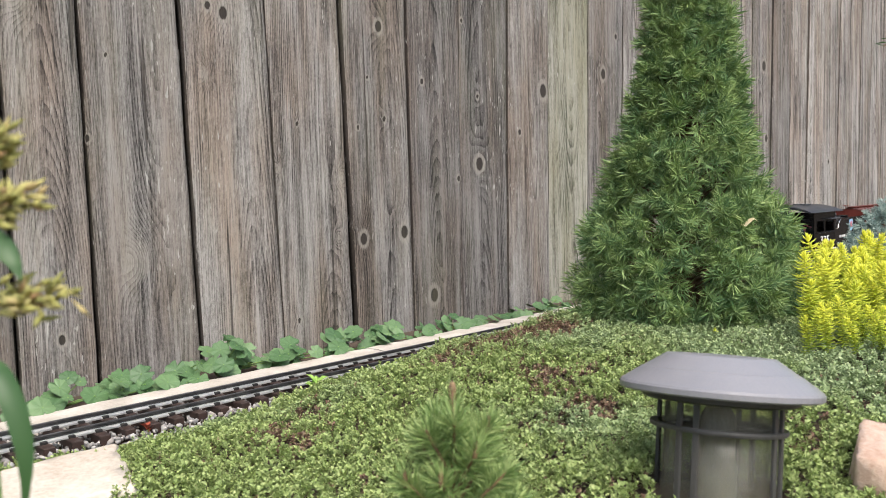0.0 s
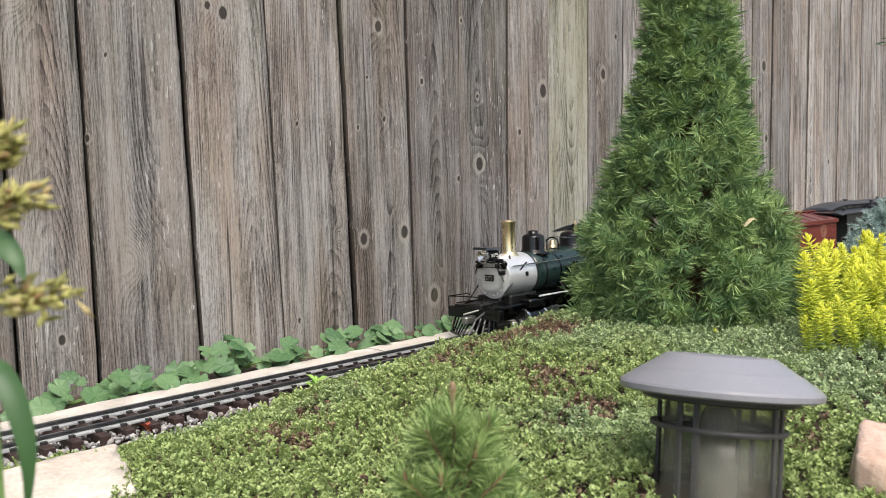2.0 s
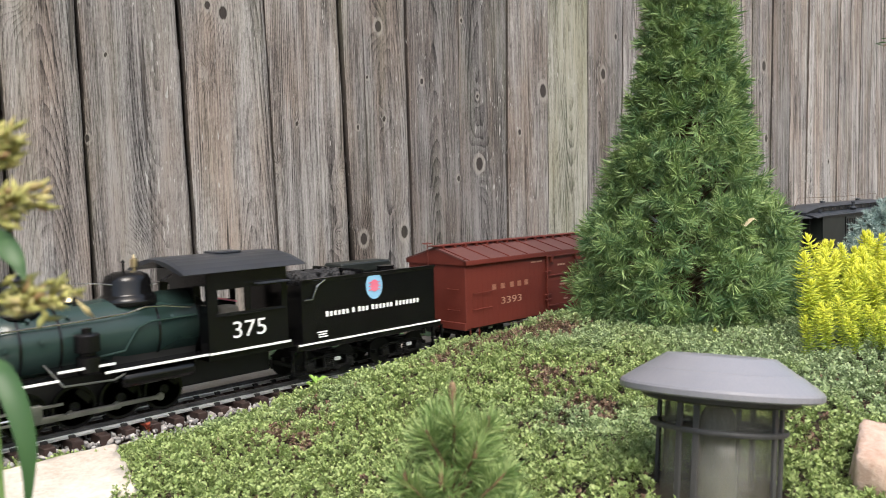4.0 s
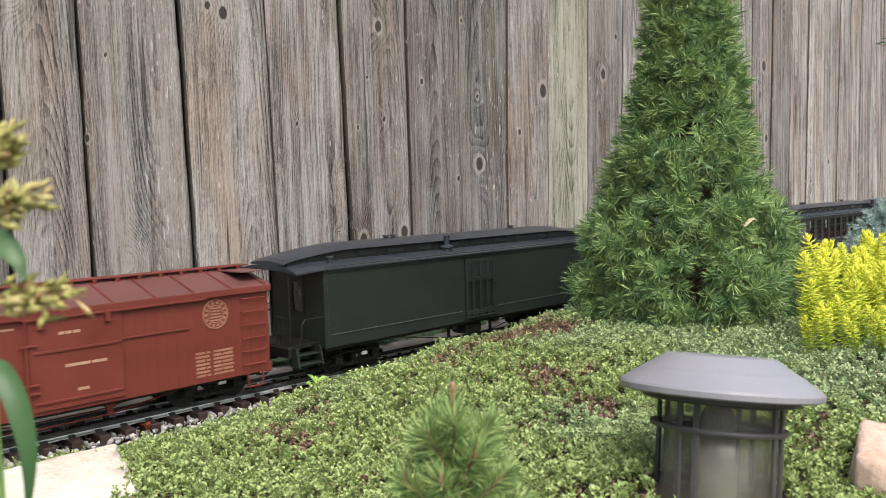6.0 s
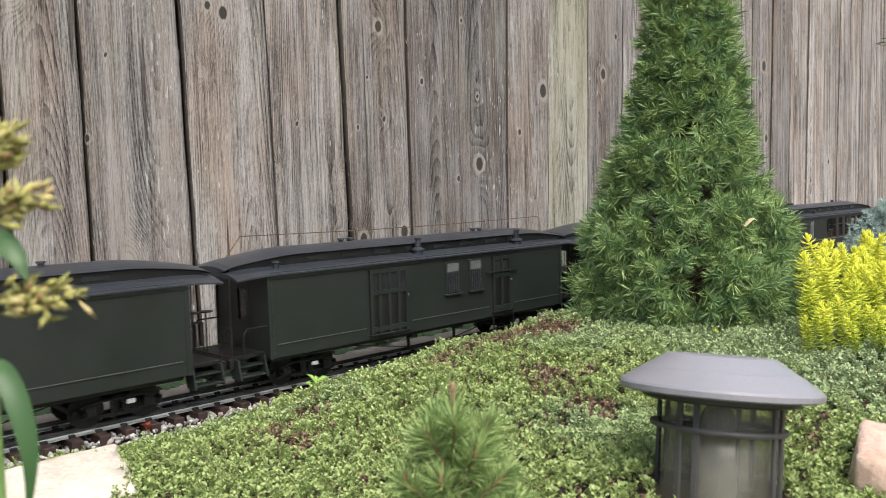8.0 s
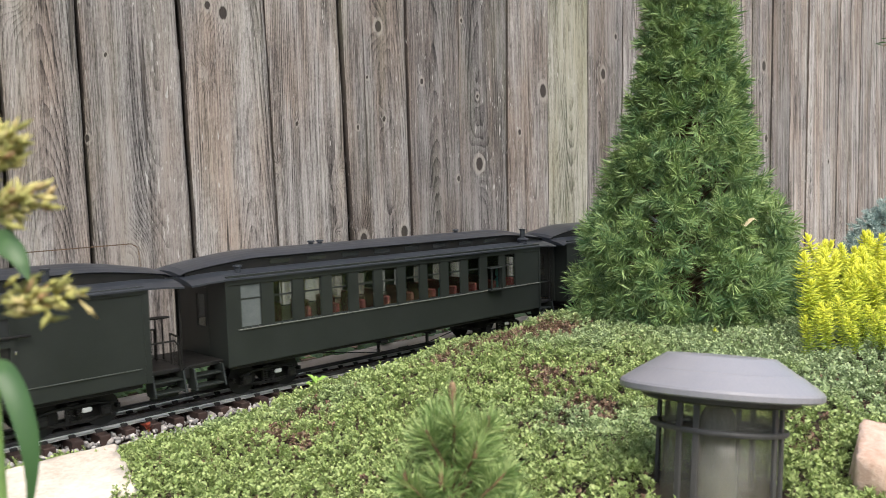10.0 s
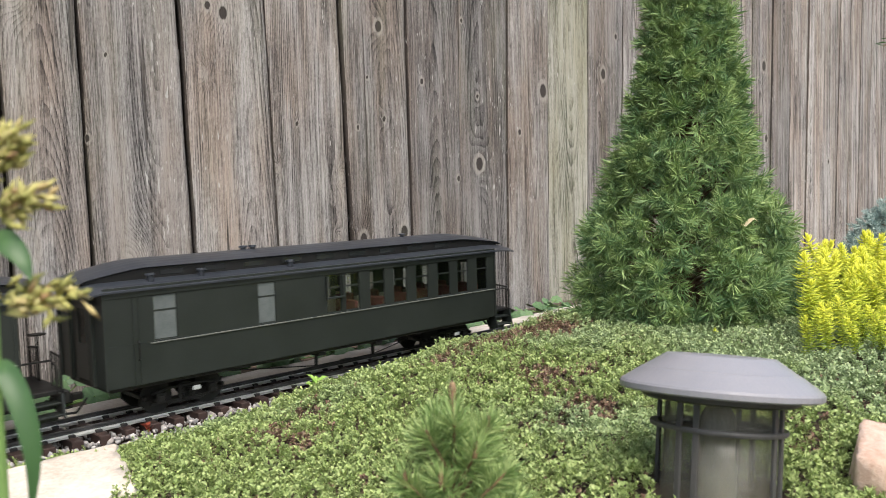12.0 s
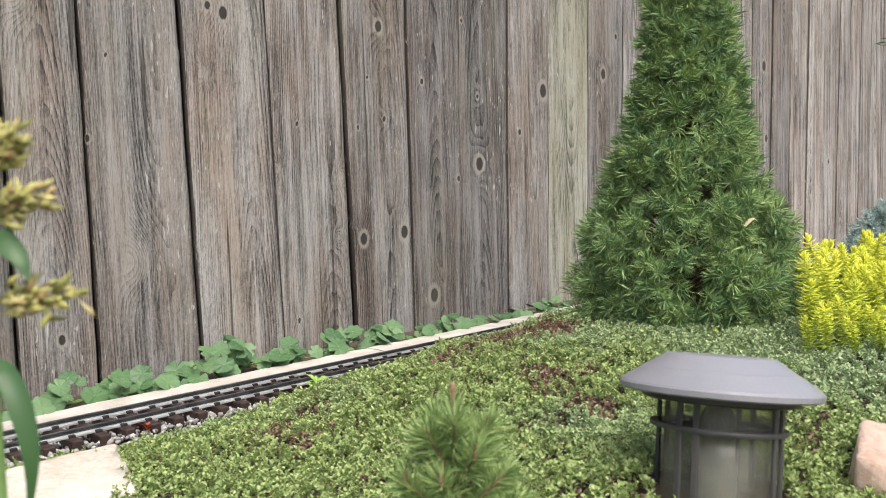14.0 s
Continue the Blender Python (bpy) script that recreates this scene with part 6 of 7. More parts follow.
    part("end_walk", box(bmesh.new(), L - 0.03, L + 0.002, -0.055, -0.010, E + 0.0165, E + 0.0178, 0.0003), MAT_RED_ROOF, car)
    # sliding door
    a, b = 0.1885, 0.2785
    d = part("door", box(bmesh.new(), a, b, -HALF - 0.0022, -HALF + 0.0002, S0 + 0.004, E - 0.006, 0.0004), MAT_RED, car)
    for z in (0.0390, 0.0880):
        part("door_brace", box(bmesh.new(), a + 0.004, b - 0.002, -HALF - 0.0036, -HALF - 0.002, z, z + 0.0026, 0.0003), MAT_RED, d)
    part("door_track", box(bmesh.new(), a - 0.004, a + 0.185, -HALF - 0.0050, -HALF, E - 0.0082, E - 0.0056, 0.0004), MAT_RED, car)
    for x in (a + 0.012, b - 0.014):
        part("door_hanger", box(bmesh.new(), x - 0.003, x + 0.003, -HALF - 0.0056, -HALF, E - 0.017, E - 0.005, 0.0005), MAT_RED, d)
    bm = rod(bmesh.new(), (a - 0.002, -HALF - 0.004, S0 + 0.008), (a - 0.002, -HALF - 0.004, E - 0.008), 0.0013, seg=6)
    for z in (0.050, 0.058, 0.096):
        box(bm, a - 0.007, a + 0.008, -HALF - 0.005, -HALF - 0.0022, z, z + 0.0022, 0.0004)
    part("door_latch", bm, MAT_RED, d)
    part("side_rail", box(bmesh.new(), b + 0.001, 0.352, -HALF - 0.0018, -HALF, 0.0905, 0.0922, 0.0003), MAT_RED, car)
    for k in range(6):
        z = 0.040 + 0.0152 * k
        bm = pipe(bmesh.new(), [(0.417, -HALF, z), (0.417, -HALF - 0.003, z), (0.446, -HALF - 0.003, z), (0.446, -HALF, z)], 0.0007, 5)
        part("ladder_rung", bm, MAT_RED, car)
    for z in (0.056, 0.080):
        bm = pipe(bmesh.new(), [(0.014, -HALF, z), (0.014, -HALF - 0.003, z), (0.054, -HALF - 0.003, z), (0.054, -HALF, z)], 0.0007, 5)
        part("grab_iron", bm, MAT_RED, car)
    for x in (0.018, L - 0.018):
        bm = pipe(bmesh.new(), [(x - 0.010, -HALF + 0.002, S0 + 0.002), (x - 0.009, -HALF + 0.001, 0.013), (x + 0.009, -HALF + 0.001, 0.013), (x + 0.010, -HALF + 0.002, S0 + 0.002)], 0.0010)
        part("step_stirrup", bm, MAT_RED, car)
    # lettering
    for x in (0.0568, 0.0768, 0.0985, 0.1160, 0.1330):
        bars("lettering_bar", [(x, x + 0.0088)], 0.0808, 0.0082, MAT_FADED, car, -HALF - 0.0001, 0.0002)
    lettering("number", "3393", 0.0770, 0.0572, 0.0150, MAT_CREAM, car, -HALF - 0.0002, 0.048)
    for z, spans in ((0.1045, [(0.217, 0.222), (0.2235, 0.229), (0.2305, 0.2375)]), (0.0720, [(0.2215, 0.2455), (0.247, 0.262)]), (0.0470, [(0.232, 0.243)])):
        bars("lettering_bar", spans, z, 0.0028, MAT_CREAM, d, -HALF - 0.0022)
    for k in range(7):
        z = 0.0605 - 0.0042 * k
        bars("lettering_bar", [(0.3585, 0.3755), (0.3800, 0.3900), (0.3915, 0.4040)] if k % 2 else [(0.3590, 0.3700), (0.3720, 0.3765), (0.3800, 0.4050)], z, 0.0024, MAT_FADED, car)
    bars("lettering_bar", [(0.150, 0.163), (0.165, 0.178)], 0.1140, 0.0020, MAT_CREAM, car)
    # round badge, drawn plain
    bm = bmesh.new()
    for ring, w in ((0.0114, 0.0006), (0.0070, 0.0004)):
        pts = [(ring * math.cos(2 * math.pi * k / 28), 0.0002, ring * math.sin(2 * math.pi * k / 28)) for k in range(29)]
        pipe(bm, pts, w, 4)
    for k in range(5):
        z = -0.0048 + 0.0024 * k
        box(bm, -0.0052, 0.0052, 0.0, 0.0004, z - 0.0006, z + 0.0006)
    for k in range(14):
        c = 2 * math.pi * k / 14
        box(bm, 0.0091 * math.cos(c) - 0.0011, 0.0091 * math.cos(c) + 0.0011, 0.0, 0.0004, 0.0091 * math.sin(c) - 0.0011, 0.0091 * math.sin(c) + 0.0011)
    badge = part("badge", bm, MAT_FADED, car, "round faded cream badge")
    badge.matrix_basis = pose(0.3850, -HALF - 0.0006, 0.1030) @ Matrix.Diagonal((1.3, 1.0, 1.4, 1.0))
    bm = box(bmesh.new(), 0.006, L - 0.006, -0.050, 0.050, 0.0235, S0 + 0.002, 0.0008)
    box(bm, 0.02, L - 0.02, -0.007, 0.007, 0.018, 0.026)
    part("underframe", bm, MAT_FRAME, car)
    for s in (-1, 1):
        for y in (0.020, 0.046):
            part("truss_rod", pipe(bmesh.new(), [(0.09, s * y, 0.026), (0.185, s * y, 0.0125), (0.268, s * y, 0.0125), (L - 0.09, s * y, 0.026)], 0.0008, 5), MAT_RED, car)
    for q in (0.185, 0.268):
        bm = box(bmesh.new(), q - 0.005, q + 0.005, -0.052, 0.052, 0.0205, 0.0245, 0.0006)
        for y in (-0.046, 0.046):
            box(bm, q - 0.003, q + 0.003, y - 0.003, y + 0.003, 0.012, 0.022, 0.0005)
        part("cross_beam", bm, MAT_RED, car)
    for x in (0.062, L - 0.062):
        truck(car, x)


# ---- locomotive and tender
DRIVER_R, CRANK = 0.0225, 0.0088
DRIVER_X = (0.062, 0.110, 0.158, 0.206)


def driver_mesh(s):
    r = DRIVER_R
    bm = lathe(bmesh.new(), [(r * 0.86, -0.002), (r, -0.002), (r, 0.002), (r * 0.86, 0.002), (r * 0.86, -0.002)], (0, 0, 0), "Y", 28)
    hub = lathe(bmesh.new(), [(0.0055, -0.003), (0.0055, 0.003)], (0, 0, 0), "Y", 12)
    rod(hub, (0, 0, 0), (0, 0.025 * -s, 0), 0.003)
    pin = lathe(bmesh.new(), [(0.0036, -0.0045), (0.0036, 0.0045)], (CRANK, 0, 0), "Y", 10)
    weight = box(bmesh.new(), -r * 0.84, -r * 0.45, -0.0022, 0.0022, -r * 0.42, r * 0.42, 0.001)
    spoke = rod(bmesh.new(), (0.003, 0, 0), (r * 0.88, 0, 0), 0.0010, seg=5)
    made = {}
    for name, b in (("driving_wheel", bm), ("hub", hub), ("crank_pin", pin), ("counterweight", weight), ("spoke", spoke)):
        me = bpy.data.meshes.new(name)
        b.to_mesh(me)
        b.free()
        me.materials.append(MAT_BLACK)
        made[name] = me
    return made


def locomotive():
    car = thing("steam_locomotive", pose(0, TRACK_Y, HEAD), "green and black model steam locomotive with silver smokebox", "locomotive")
    TRAIN.append((car, 0.0))
    cz, br = 0.0905, 0.0352
    # boiler
    part("boiler", lathe(bmesh.new(), [(br, 0.033), (br + 0.0004, 0.06), (br + 0.0008, 0.140), (br + 0.0032, 0.165), (br + 0.0034, 0.246)], (0, 0, cz), "X", 48), MAT_BOILER, car, "glossy dark green boiler", True)
    part("smokebox", lathe(bmesh.new(), [(0.0001, -0.040), (0.027, -0.0405), (0.0290, -0.038), (br, -0.0375), (br + 0.0006, -0.0365), (br + 0.0006, 0.033), (br - 0.001, 0.034)], (0, 0, cz), "X", 128), MAT_SILVER, car, "silver painted smokebox", False)
    for x in (0.034, 0.060, 0.098, 0.146, 0.200):
        rr = br + (0.0012 if x < 0.15 else 0.0042)
        part("boiler_band", lathe(bmesh.new(), [(rr - 0.001, x - 0.0013), (rr, x - 0.0013), (rr, x + 0.0013), (rr - 0.001, x + 0.0013)], (0, 0, cz), "X", 40), MAT_BLACK, car)
    # smokebox front: door ring of bolts, number plate, hinges
    door = part("smokebox_door", lathe(bmesh.new(), [(0.0225, -0.0412), (0.0225, -0.0425), (0.018, -0.0440), (0.008, -0.0452), (0, -0.0454)], (0, 0, cz - 0.003), "X", 32), MAT_SILVER, car, "round silver door")
    bm = bmesh.new()
    for k in range(18):
        c = 2 * math.pi * k / 18
        lathe(bm, [(0.0013, -0.0436), (0.0013, -0.0405)], (0, 0.0262 * math.cos(c), cz - 0.003 + 0.0262 * math.sin(c)), "X", 6)
    part("door_bolts", bm, MAT_SILVER, door)
    plate = part("number_plate", box(bmesh.new(), -0.0475, -0.0450, -0.0092, 0.0092, cz - 0.006, cz + 0.0045, 0.0004), MAT_BLACK, door)
    lettering("number", "375", -0.0476, cz - 0.0038, 0.0088, MAT_STEEL, plate, 0.0070, 0.0140, 0.0003, "front")
    for s in (-1, 1):
        bm = lathe(bmesh.new(), [(0.0030, -0.003), (0.0046, -0.001), (0.0046, 0.004), (0.003, 0.006), (0, 0.007)], (-0.040, s * 0.0275, cz + 0.021), "Z", 12)
        box(bm, -0.044, -0.036, s * 0.0275 - 0.002, s * 0.0275 + 0.002, cz + 0.0145, cz + 0.0185)
        part("marker_lamp", bm, MAT_BLACK, car)
    part("smokebox_handrail", pipe(bmesh.new(), [(-0.043, -0.026, cz + 0.016), (-0.043, 0.026, cz + 0.016)], 0.0008), MAT_BLACK, car)
    # the spots on the smokebox side
    sp = lathe(bmesh.new(), [(0.0042, -0.001), (0.0042, 0.0012), (0.003, 0.0018), (0, 0.0018)], (0, 0, 0), "Z", 16)
    o = part("inspection_plug", sp, MAT_BLACK, car)
    o.matrix_basis = Matrix.Translation((0.006, -br * math.cos(0.12), cz - 0.001 + br * math.sin(0.12))) @ pose(0, 0, 0, 83, 0, 0)
    for x0, a0, x1, a1 in ((-0.010, 0.30, 0.012, 0.62), (-0.020, 0.92, -0.012, 1.18)):
        q = br + 0.0016
        part("smokebox_handle", rod(bmesh.new(), (x0, -q * math.cos(a0), cz + q * math.sin(a0)), (x1, -q * math.cos(a1), cz + q * math.sin(a1)), 0.0014, seg=6), MAT_BLACK, car)
    # chimney
    part("chimney", lathe(bmesh.new(), [(0.0195, 0.1195), (0.0165, 0.1235), (0.0125, 0.1270), (0.0108, 0.1300), (0.0112, 0.1760), (0.0116, 0.1775), (0.0130, 0.1788), (0.0131, 0.1800), (0.0110, 0.1802), (0.0092, 0.1795), (0.009, 0.150)], (0.004, 0, 0), "Z", 32), MAT_BRASS, car, "tall polished brass chimney", True)
    # domes, bell, generator
    dome = [(0.0265, 0.1175), (0.0235, 0.1245), (0.0205, 0.1265), (0.0195, 0.1285), (0.0192, 0.1490), (0.0178, 0.1520), (0.0120, 0.1545), (0.0085, 0.1555), (0.0085, 0.1590), (0.0070, 0.1605), (0, 0.1610)]
    part("sand_dome", lathe(bmesh.new(), dome, (0.068, 0, 0), "Z", 32), MAT_BLACK, car, "glossy black sand dome", True)
    dome = [(0.034, 0.1185), (0.0305, 0.1265), (0.0270, 0.1290), (0.0255, 0.1310), (0.0252, 0.1440), (0.0225, 0.1500), (0.0150, 0.1535), (0.0050, 0.1550), (0, 0.1550)]
    part("steam_dome", lathe(bmesh.new(), dome, (0.183, 0, 0), "Z", 32), MAT_BLACK, car, "glossy black steam dome", True)
    part("whistle", lathe(bmesh.new(), [(0.002, 0.153), (0.002, 0.157), (0.0042, 0.158), (0.0042, 0.1665), (0.002, 0.168), (0.001, 0.172), (0, 0.172)], (0.194, 0.004, 0), "Z", 12), MAT_BRASS, car)
    part("safety_valve", lathe(bmesh.new(), [(0.0016, 0.152), (0.0016, 0.164), (0.0026, 0.165), (0, 0.168)], (0.178, -0.004, 0), "Z", 10), MAT_BLACK, car)
    bell = part("bell", lathe(bmesh.new(), [(0.0088, 0.1275), (0.0080, 0.1290), (0.0058, 0.1330), (0.0045, 0.1390), (0.0030, 0.1415), (0, 0.1420)], (0.121, 0, 0), "Z", 20), MAT_BRASS, car, "polished brass bell", True)
    bm = pipe(bmesh.new(), [(0.121, -0.0125, 0.122), (0.121, -0.0125, 0.1405), (0.121, -0.004, 0.1455), (0.121, 0.004, 0.1455), (0.121, 0.0125, 0.1405), (0.121, 0.0125, 0.122)], 0.0014)
    part("bell_yoke", bm, MAT_BLACK, bell)
    part("bell_cord", pipe(bmesh.new(), [(0.124, -0.002, 0.1465), (0.150, -0.008, 0.1440), (0.180, -0.020, 0.139), (0.205, -0.018, 0.1385), (0.232, -0.008, 0.147)], 0.0006, 5), MAT_STEEL, car)
    # headlight
    hl = part("headlight", box(bmesh.new(), -0.066, -0.046, -0.0115, 0.0115, 0.1190, 0.1345, 0.001), MAT_BLACK, car)
    lathe_bm = lathe(bmesh.new(), [(0.0112, 0.0), (0.0122, -0.004), (0.0122, -0.006), (0.0105, -0.006), (0.003, -0.001), (0, -0.001)], (-0.066, 0, 0.1265), "X", 24)
    part("reflector", lathe_bm, MAT_STEEL, hl)
    bm = loft(bmesh.new(), [(-0.078, [(-0.0155, 0.1365), (0.0155, 0.1365), (0.013, 0.1405), (-0.013, 0.1405)]), (-0.044, [(-0.0155, 0.1345), (0.0155, 0.1345), (0.010, 0.1395), (-0.010, 0.1395)])])
    part("visor", bm, MAT_ROOF, hl)
    side_plate = part("number_board", box(bmesh.new(), -0.066, -0.046, -0.0128, -0.0114, 0.1225, 0.1325), MAT_BLACK, hl)
    lettering("number", "375", -0.0650, 0.1242, 0.0082, MAT_WHITE, side_plate, -0.0128, 0.0175)
    part("headlight_bracket", box(bmesh.new(), -0.072, -0.030, -0.0165, 0.0165, 0.1150, 0.1185, 0.0008), MAT_BLACK, hl)
    # frames, deck, pilot
    bm = box(bmesh.new(), -0.086, 0.35, -0.017, 0.017, 0.018, 0.052, 0.002)
    box(bm, -0.030, 0.040, -0.030, 0.030, 0.030, 0.062, 0.003)
    box(bm, 0.150, 0.246, -0.030, 0.030, 0.040, 0.075, 0.002)
    part("frame", bm, MAT_FRAME, car)
    part("front_deck", box(bmesh.new(), -0.092, -0.018, -0.045, 0.045, 0.044, 0.048, 0.0008), MAT_BLACK, car)
    part("pilot_beam", box(bmesh.new(), -0.096, -0.086, -0.056, 0.056, 0.028, 0.045, 0.001), MAT_BLACK, car)
    bm = pipe(bmesh.new(), [(-0.0965, -0.050, 0.0040), (-0.1245, -0.002, 0.0040), (-0.1245, 0.002, 0.0040), (-0.0965, 0.050, 0.0040)], 0.0022)
    pilot = part("pilot", bm, MAT_BLACK, car, "black cowcatcher of slanting bars")
    for k in range(-5, 6):
        y = k * 0.0098
        tip = -0.1235 + abs(k) * 0.0052
        part("pilot_bar", rod(bmesh.new(), (-0.092, y * 0.82, 0.034), (tip, y * 0.95, 0.0045), 0.0017, seg=6), MAT_BLACK, pilot)
    bm = box(bmesh.new(), -0.118, -0.094, -0.006, 0.006, 0.022, 0.034, 0.002)
    rod(bm, (-0.118, -0.024, 0.030), (-0.094, -0.024, 0.040), 0.0016)
    rod(bm, (-0.118, 0.0, 0.038), (-0.094, -0.012, 0.043), 0.0016)
    part("front_coupler", bm, MAT_ROD_STEEL, car)
    for s in (-1, 1):
        part("deck_brace", rod(bmesh.new(), (-0.033, s * 0.034, 0.086), (-0.088, s * 0.030, 0.040), 0.0013, seg=6), MAT_BLACK, car)
    bm = pipe(bmesh.new(), [(-0.095, -0.054, 0.045), (-0.096, -0.054, 0.061), (-0.099, 0.0, 0.064), (-0.096, 0.054, 0.061), (-0.095, 0.054, 0.045)], 0.0009)
    pipe(bm, [(-0.096, 0.054, 0.061), (-0.050, 0.050, 0.061), (-0.050, 0.050, 0.045)], 0.0009)
    part("deck_railing", bm, MAT_BLACK, car)
    rr = random.Random(6)
    for k in range(9):
        y0, y1 = rr.uniform(-0.048, 0.048), rr.uniform(-0.048, 0.048)
        part("deck_rod", rod(bmesh.new(), (rr.uniform(-0.092, -0.078), y0, 0.050 + 0.0016 * (k % 4)), (rr.uniform(-0.062, -0.030), y1, 0.051 + 0.0016 * (k % 3)), 0.0011, seg=6), MAT_BLACK, car)
    for y, z in ((-0.020, 0.019), (-0.027, 0.008), (0.022, 0.017), (-0.023, 0.027)):
        bm = box(bmesh.new(), -0.052, -0.040, y - 0.0035, y + 0.0035, cz + z - 0.003, cz + z + 0.004, 0.001)
        rod(bm, (-0.050, y, cz + z), (-0.050, y * 1.25, cz + z - 0.012), 0.0012, seg=6)
        part("front_fitting", bm, MAT_BLACK, car)
    # cylinders
    for s in (-1, 1):
        cyl = part("cylinder", lathe(bmesh.new(), [(0.0120, -0.016), (0.0125, -0.014), (0.0125, 0.026), (0.0120, 0.028)], (0, s * 0.0460, 0.0255), "X", 28), MAT_BLACK, car)
        for x in (-0.018, 0.0265):
            part("cylinder_cover", lathe(bmesh.new(), [(0.0105, -0.0024), (0.0138, -0.0020), (0.0142, -0.0008), (0.0142, 0.0022), (0.0125, 0.0026), (0.0105, 0.0026)], (x, s * 0.0460, 0.0255), "X", 28), MAT_STEEL, cyl, "bright steel end cover")
        part("valve_chest", box(bmesh.new(), -0.014, 0.026, s * 0.046 - 0.012, s * 0.046 + 0.012, 0.040, 0.0545, 0.002), MAT_BLACK, cyl)
        for z in (0.0315, 0.0205):
            part("guide_bar", box(bmesh.new(), 0.028, 0.092, s * 0.046 - 0.002, s * 0.046 + 0.002, z, z + 0.0024, 0.0003), MAT_ROD_STEEL, cyl)
        part("crosshead", box(bmesh.new(), 0.052, 0.072, s * 0.046 - 0.004, s * 0.046 + 0.004, 0.0185, 0.0360, 0.001), MAT_ROD_STEEL, cyl)
        part("piston_rod", rod(bmesh.new(), (0.028, s * 0.046, 0.0262), (0.055, s * 0.046, 0.0262), 0.0016), MAT_STEEL, cyl)
        # wheels and rods
        dm = driver_mesh(s)
        for x in DRIVER_X:
            w = share("driving_wheel", dm["driving_wheel"], car, pose(x, s * 0.0245, DRIVER_R))
            for name in ("hub", "crank_pin", "counterweight"):
                share(name, dm[name], w, Matrix.Identity(4))
            for k in range(12):
                share("spoke", dm["spoke"], w, pose(0, 0, 0, 0, 30 * k, 0))
            DRIVERS.append((w, x, s * 0.0245, DRIVER_R, 0.0 if s < 0 else 90.0))
        bm = box(bmesh.new(), DRIVER_X[0] - 0.003, DRIVER_X[-1] + 0.003, -0.0014, 0.0014, -0.0022, 0.0022, 0.0006)
        for x in DRIVER_X:
            lathe(bm, [(0.0042, -0.0018), (0.0042, 0.0018)], (x, 0, 0), "Y", 12)
        side = part("side_rod", bm, MAT_ROD_STEEL, car, "dull steel coupling rod")
        RODS.append((side, s * 0.0305, 0.0 if s < 0 else 90.0))
        bm = box(bmesh.new(), 0.066, 0.160, -0.0013, 0.0013, -0.0024, 0.0024, 0.0006)
        main = part("main_rod", bm, MAT_ROD_STEEL, car, "dull steel driving rod")
        RODS.append((main, s * 0.0360, 0.0 if s < 0 else 90.0))
        # running boards with white edges
        for x0, x1, z in ((0.009, 0.086, 0.0585), (0.085, 0.142, 0.0665), (0.131, 0.246, 0.0585)):
            b_ = part("running_board", box(bmesh.new(), x0, x1, *sorted((s * 0.030, s * 0.0572)), z - 0.0012, z + 0.0008), MAT_BLACK, car)
            part("white_edge", box(bmesh.new(), x0, x1, *sorted((s * 0.0572, s * 0.0584)), z - 0.0014, z + 0.0012, 0.0002), MAT_WHITE, b_, "white painted edge")
        part("white_edge", box(bmesh.new(), 0.246, 0.352, *sorted((s * 0.0600, s * 0.0612)), 0.0571, 0.0597, 0.0002), MAT_WHITE, car, "white painted edge")
        # handrail and piping along the boiler
        part("hand_rail", pipe(bmesh.new(), [(-0.030, s * 0.0345, cz + 0.018), (0.10, s * 0.0350, cz + 0.0195), (0.165, s * 0.0375, cz + 0.0225), (0.185, s * 0.038, cz + 0.027), (0.205, s * 0.038, cz + 0.026), (0.240, s * 0.038, cz + 0.020)], 0.0010), MAT_STEEL, car)
        part("feed_pipe", pipe(bmesh.new(), [(0.242, s * 0.0395, cz + 0.012), (0.190, s * 0.0400, cz + 0.011), (0.175, s * 0.0400, cz + 0.006), (0.160, s * 0.0400, cz - 0.016), (0.130, s * 0.0385, cz - 0.019)], 0.0012), MAT_BOILER, car)
        part("sand_pipe", pipe(bmesh.new(), [(0.080, s * 0.014, 0.126), (0.098, s * 0.029, 0.112), (0.118, s * 0.0375, 0.088), (0.124, s * 0.038, 0.058)], 0.0009, 5), MAT_BLACK, car)
        part("drain_pipe", pipe(bmesh.new(), [(0.075, s * 0.050, 0.075), (0.090, s * 0.058, 0.052), (0.140, s * 0.058, 0.050), (0.152, s * 0.056, 0.054)], 0.0011), MAT_ROD_STEEL, car)
        for x, a_ in ((0.045, 0.05), (0.078, 0.15), (0.070, 0.75), (0.215, 0.35), (0.108, 0.7)):
            q = br + 0.002
            part("boiler_fitting", rod(bmesh.new(), (x, s * q * math.cos(a_), cz + q * math.sin(a_)), (x, s * (q + 0.003) * math.cos(a_), cz + (q + 0.003) * math.sin(a_)), 0.0022, seg=8), MAT_BOILER, car)
    # air pump with its brackets
    bm = lathe(bmesh.new(), [(0.0105, 0.060), (0.0118, 0.062), (0.0118, 0.076), (0.008, 0.078), (0.008, 0.080), (0.0128, 0.082), (0.0128, 0.098), (0.0112, 0.0995), (0.005, 0.1005), (0.005, 0.105), (0, 0.106)], (0.118, -0.0490, 0), "Z", 20)
    part("air_pump", bm, MAT_BLACK, car)
    part("air_tank", lathe(bmesh.new(), [(0.0, 0.150), (0.0085, 0.152), (0.0095, 0.156), (0.0095, 0.228), (0.0085, 0.232), (0, 0.234)], (0, -0.045, 0.046), "X", 20), MAT_BLACK, car, "", True)
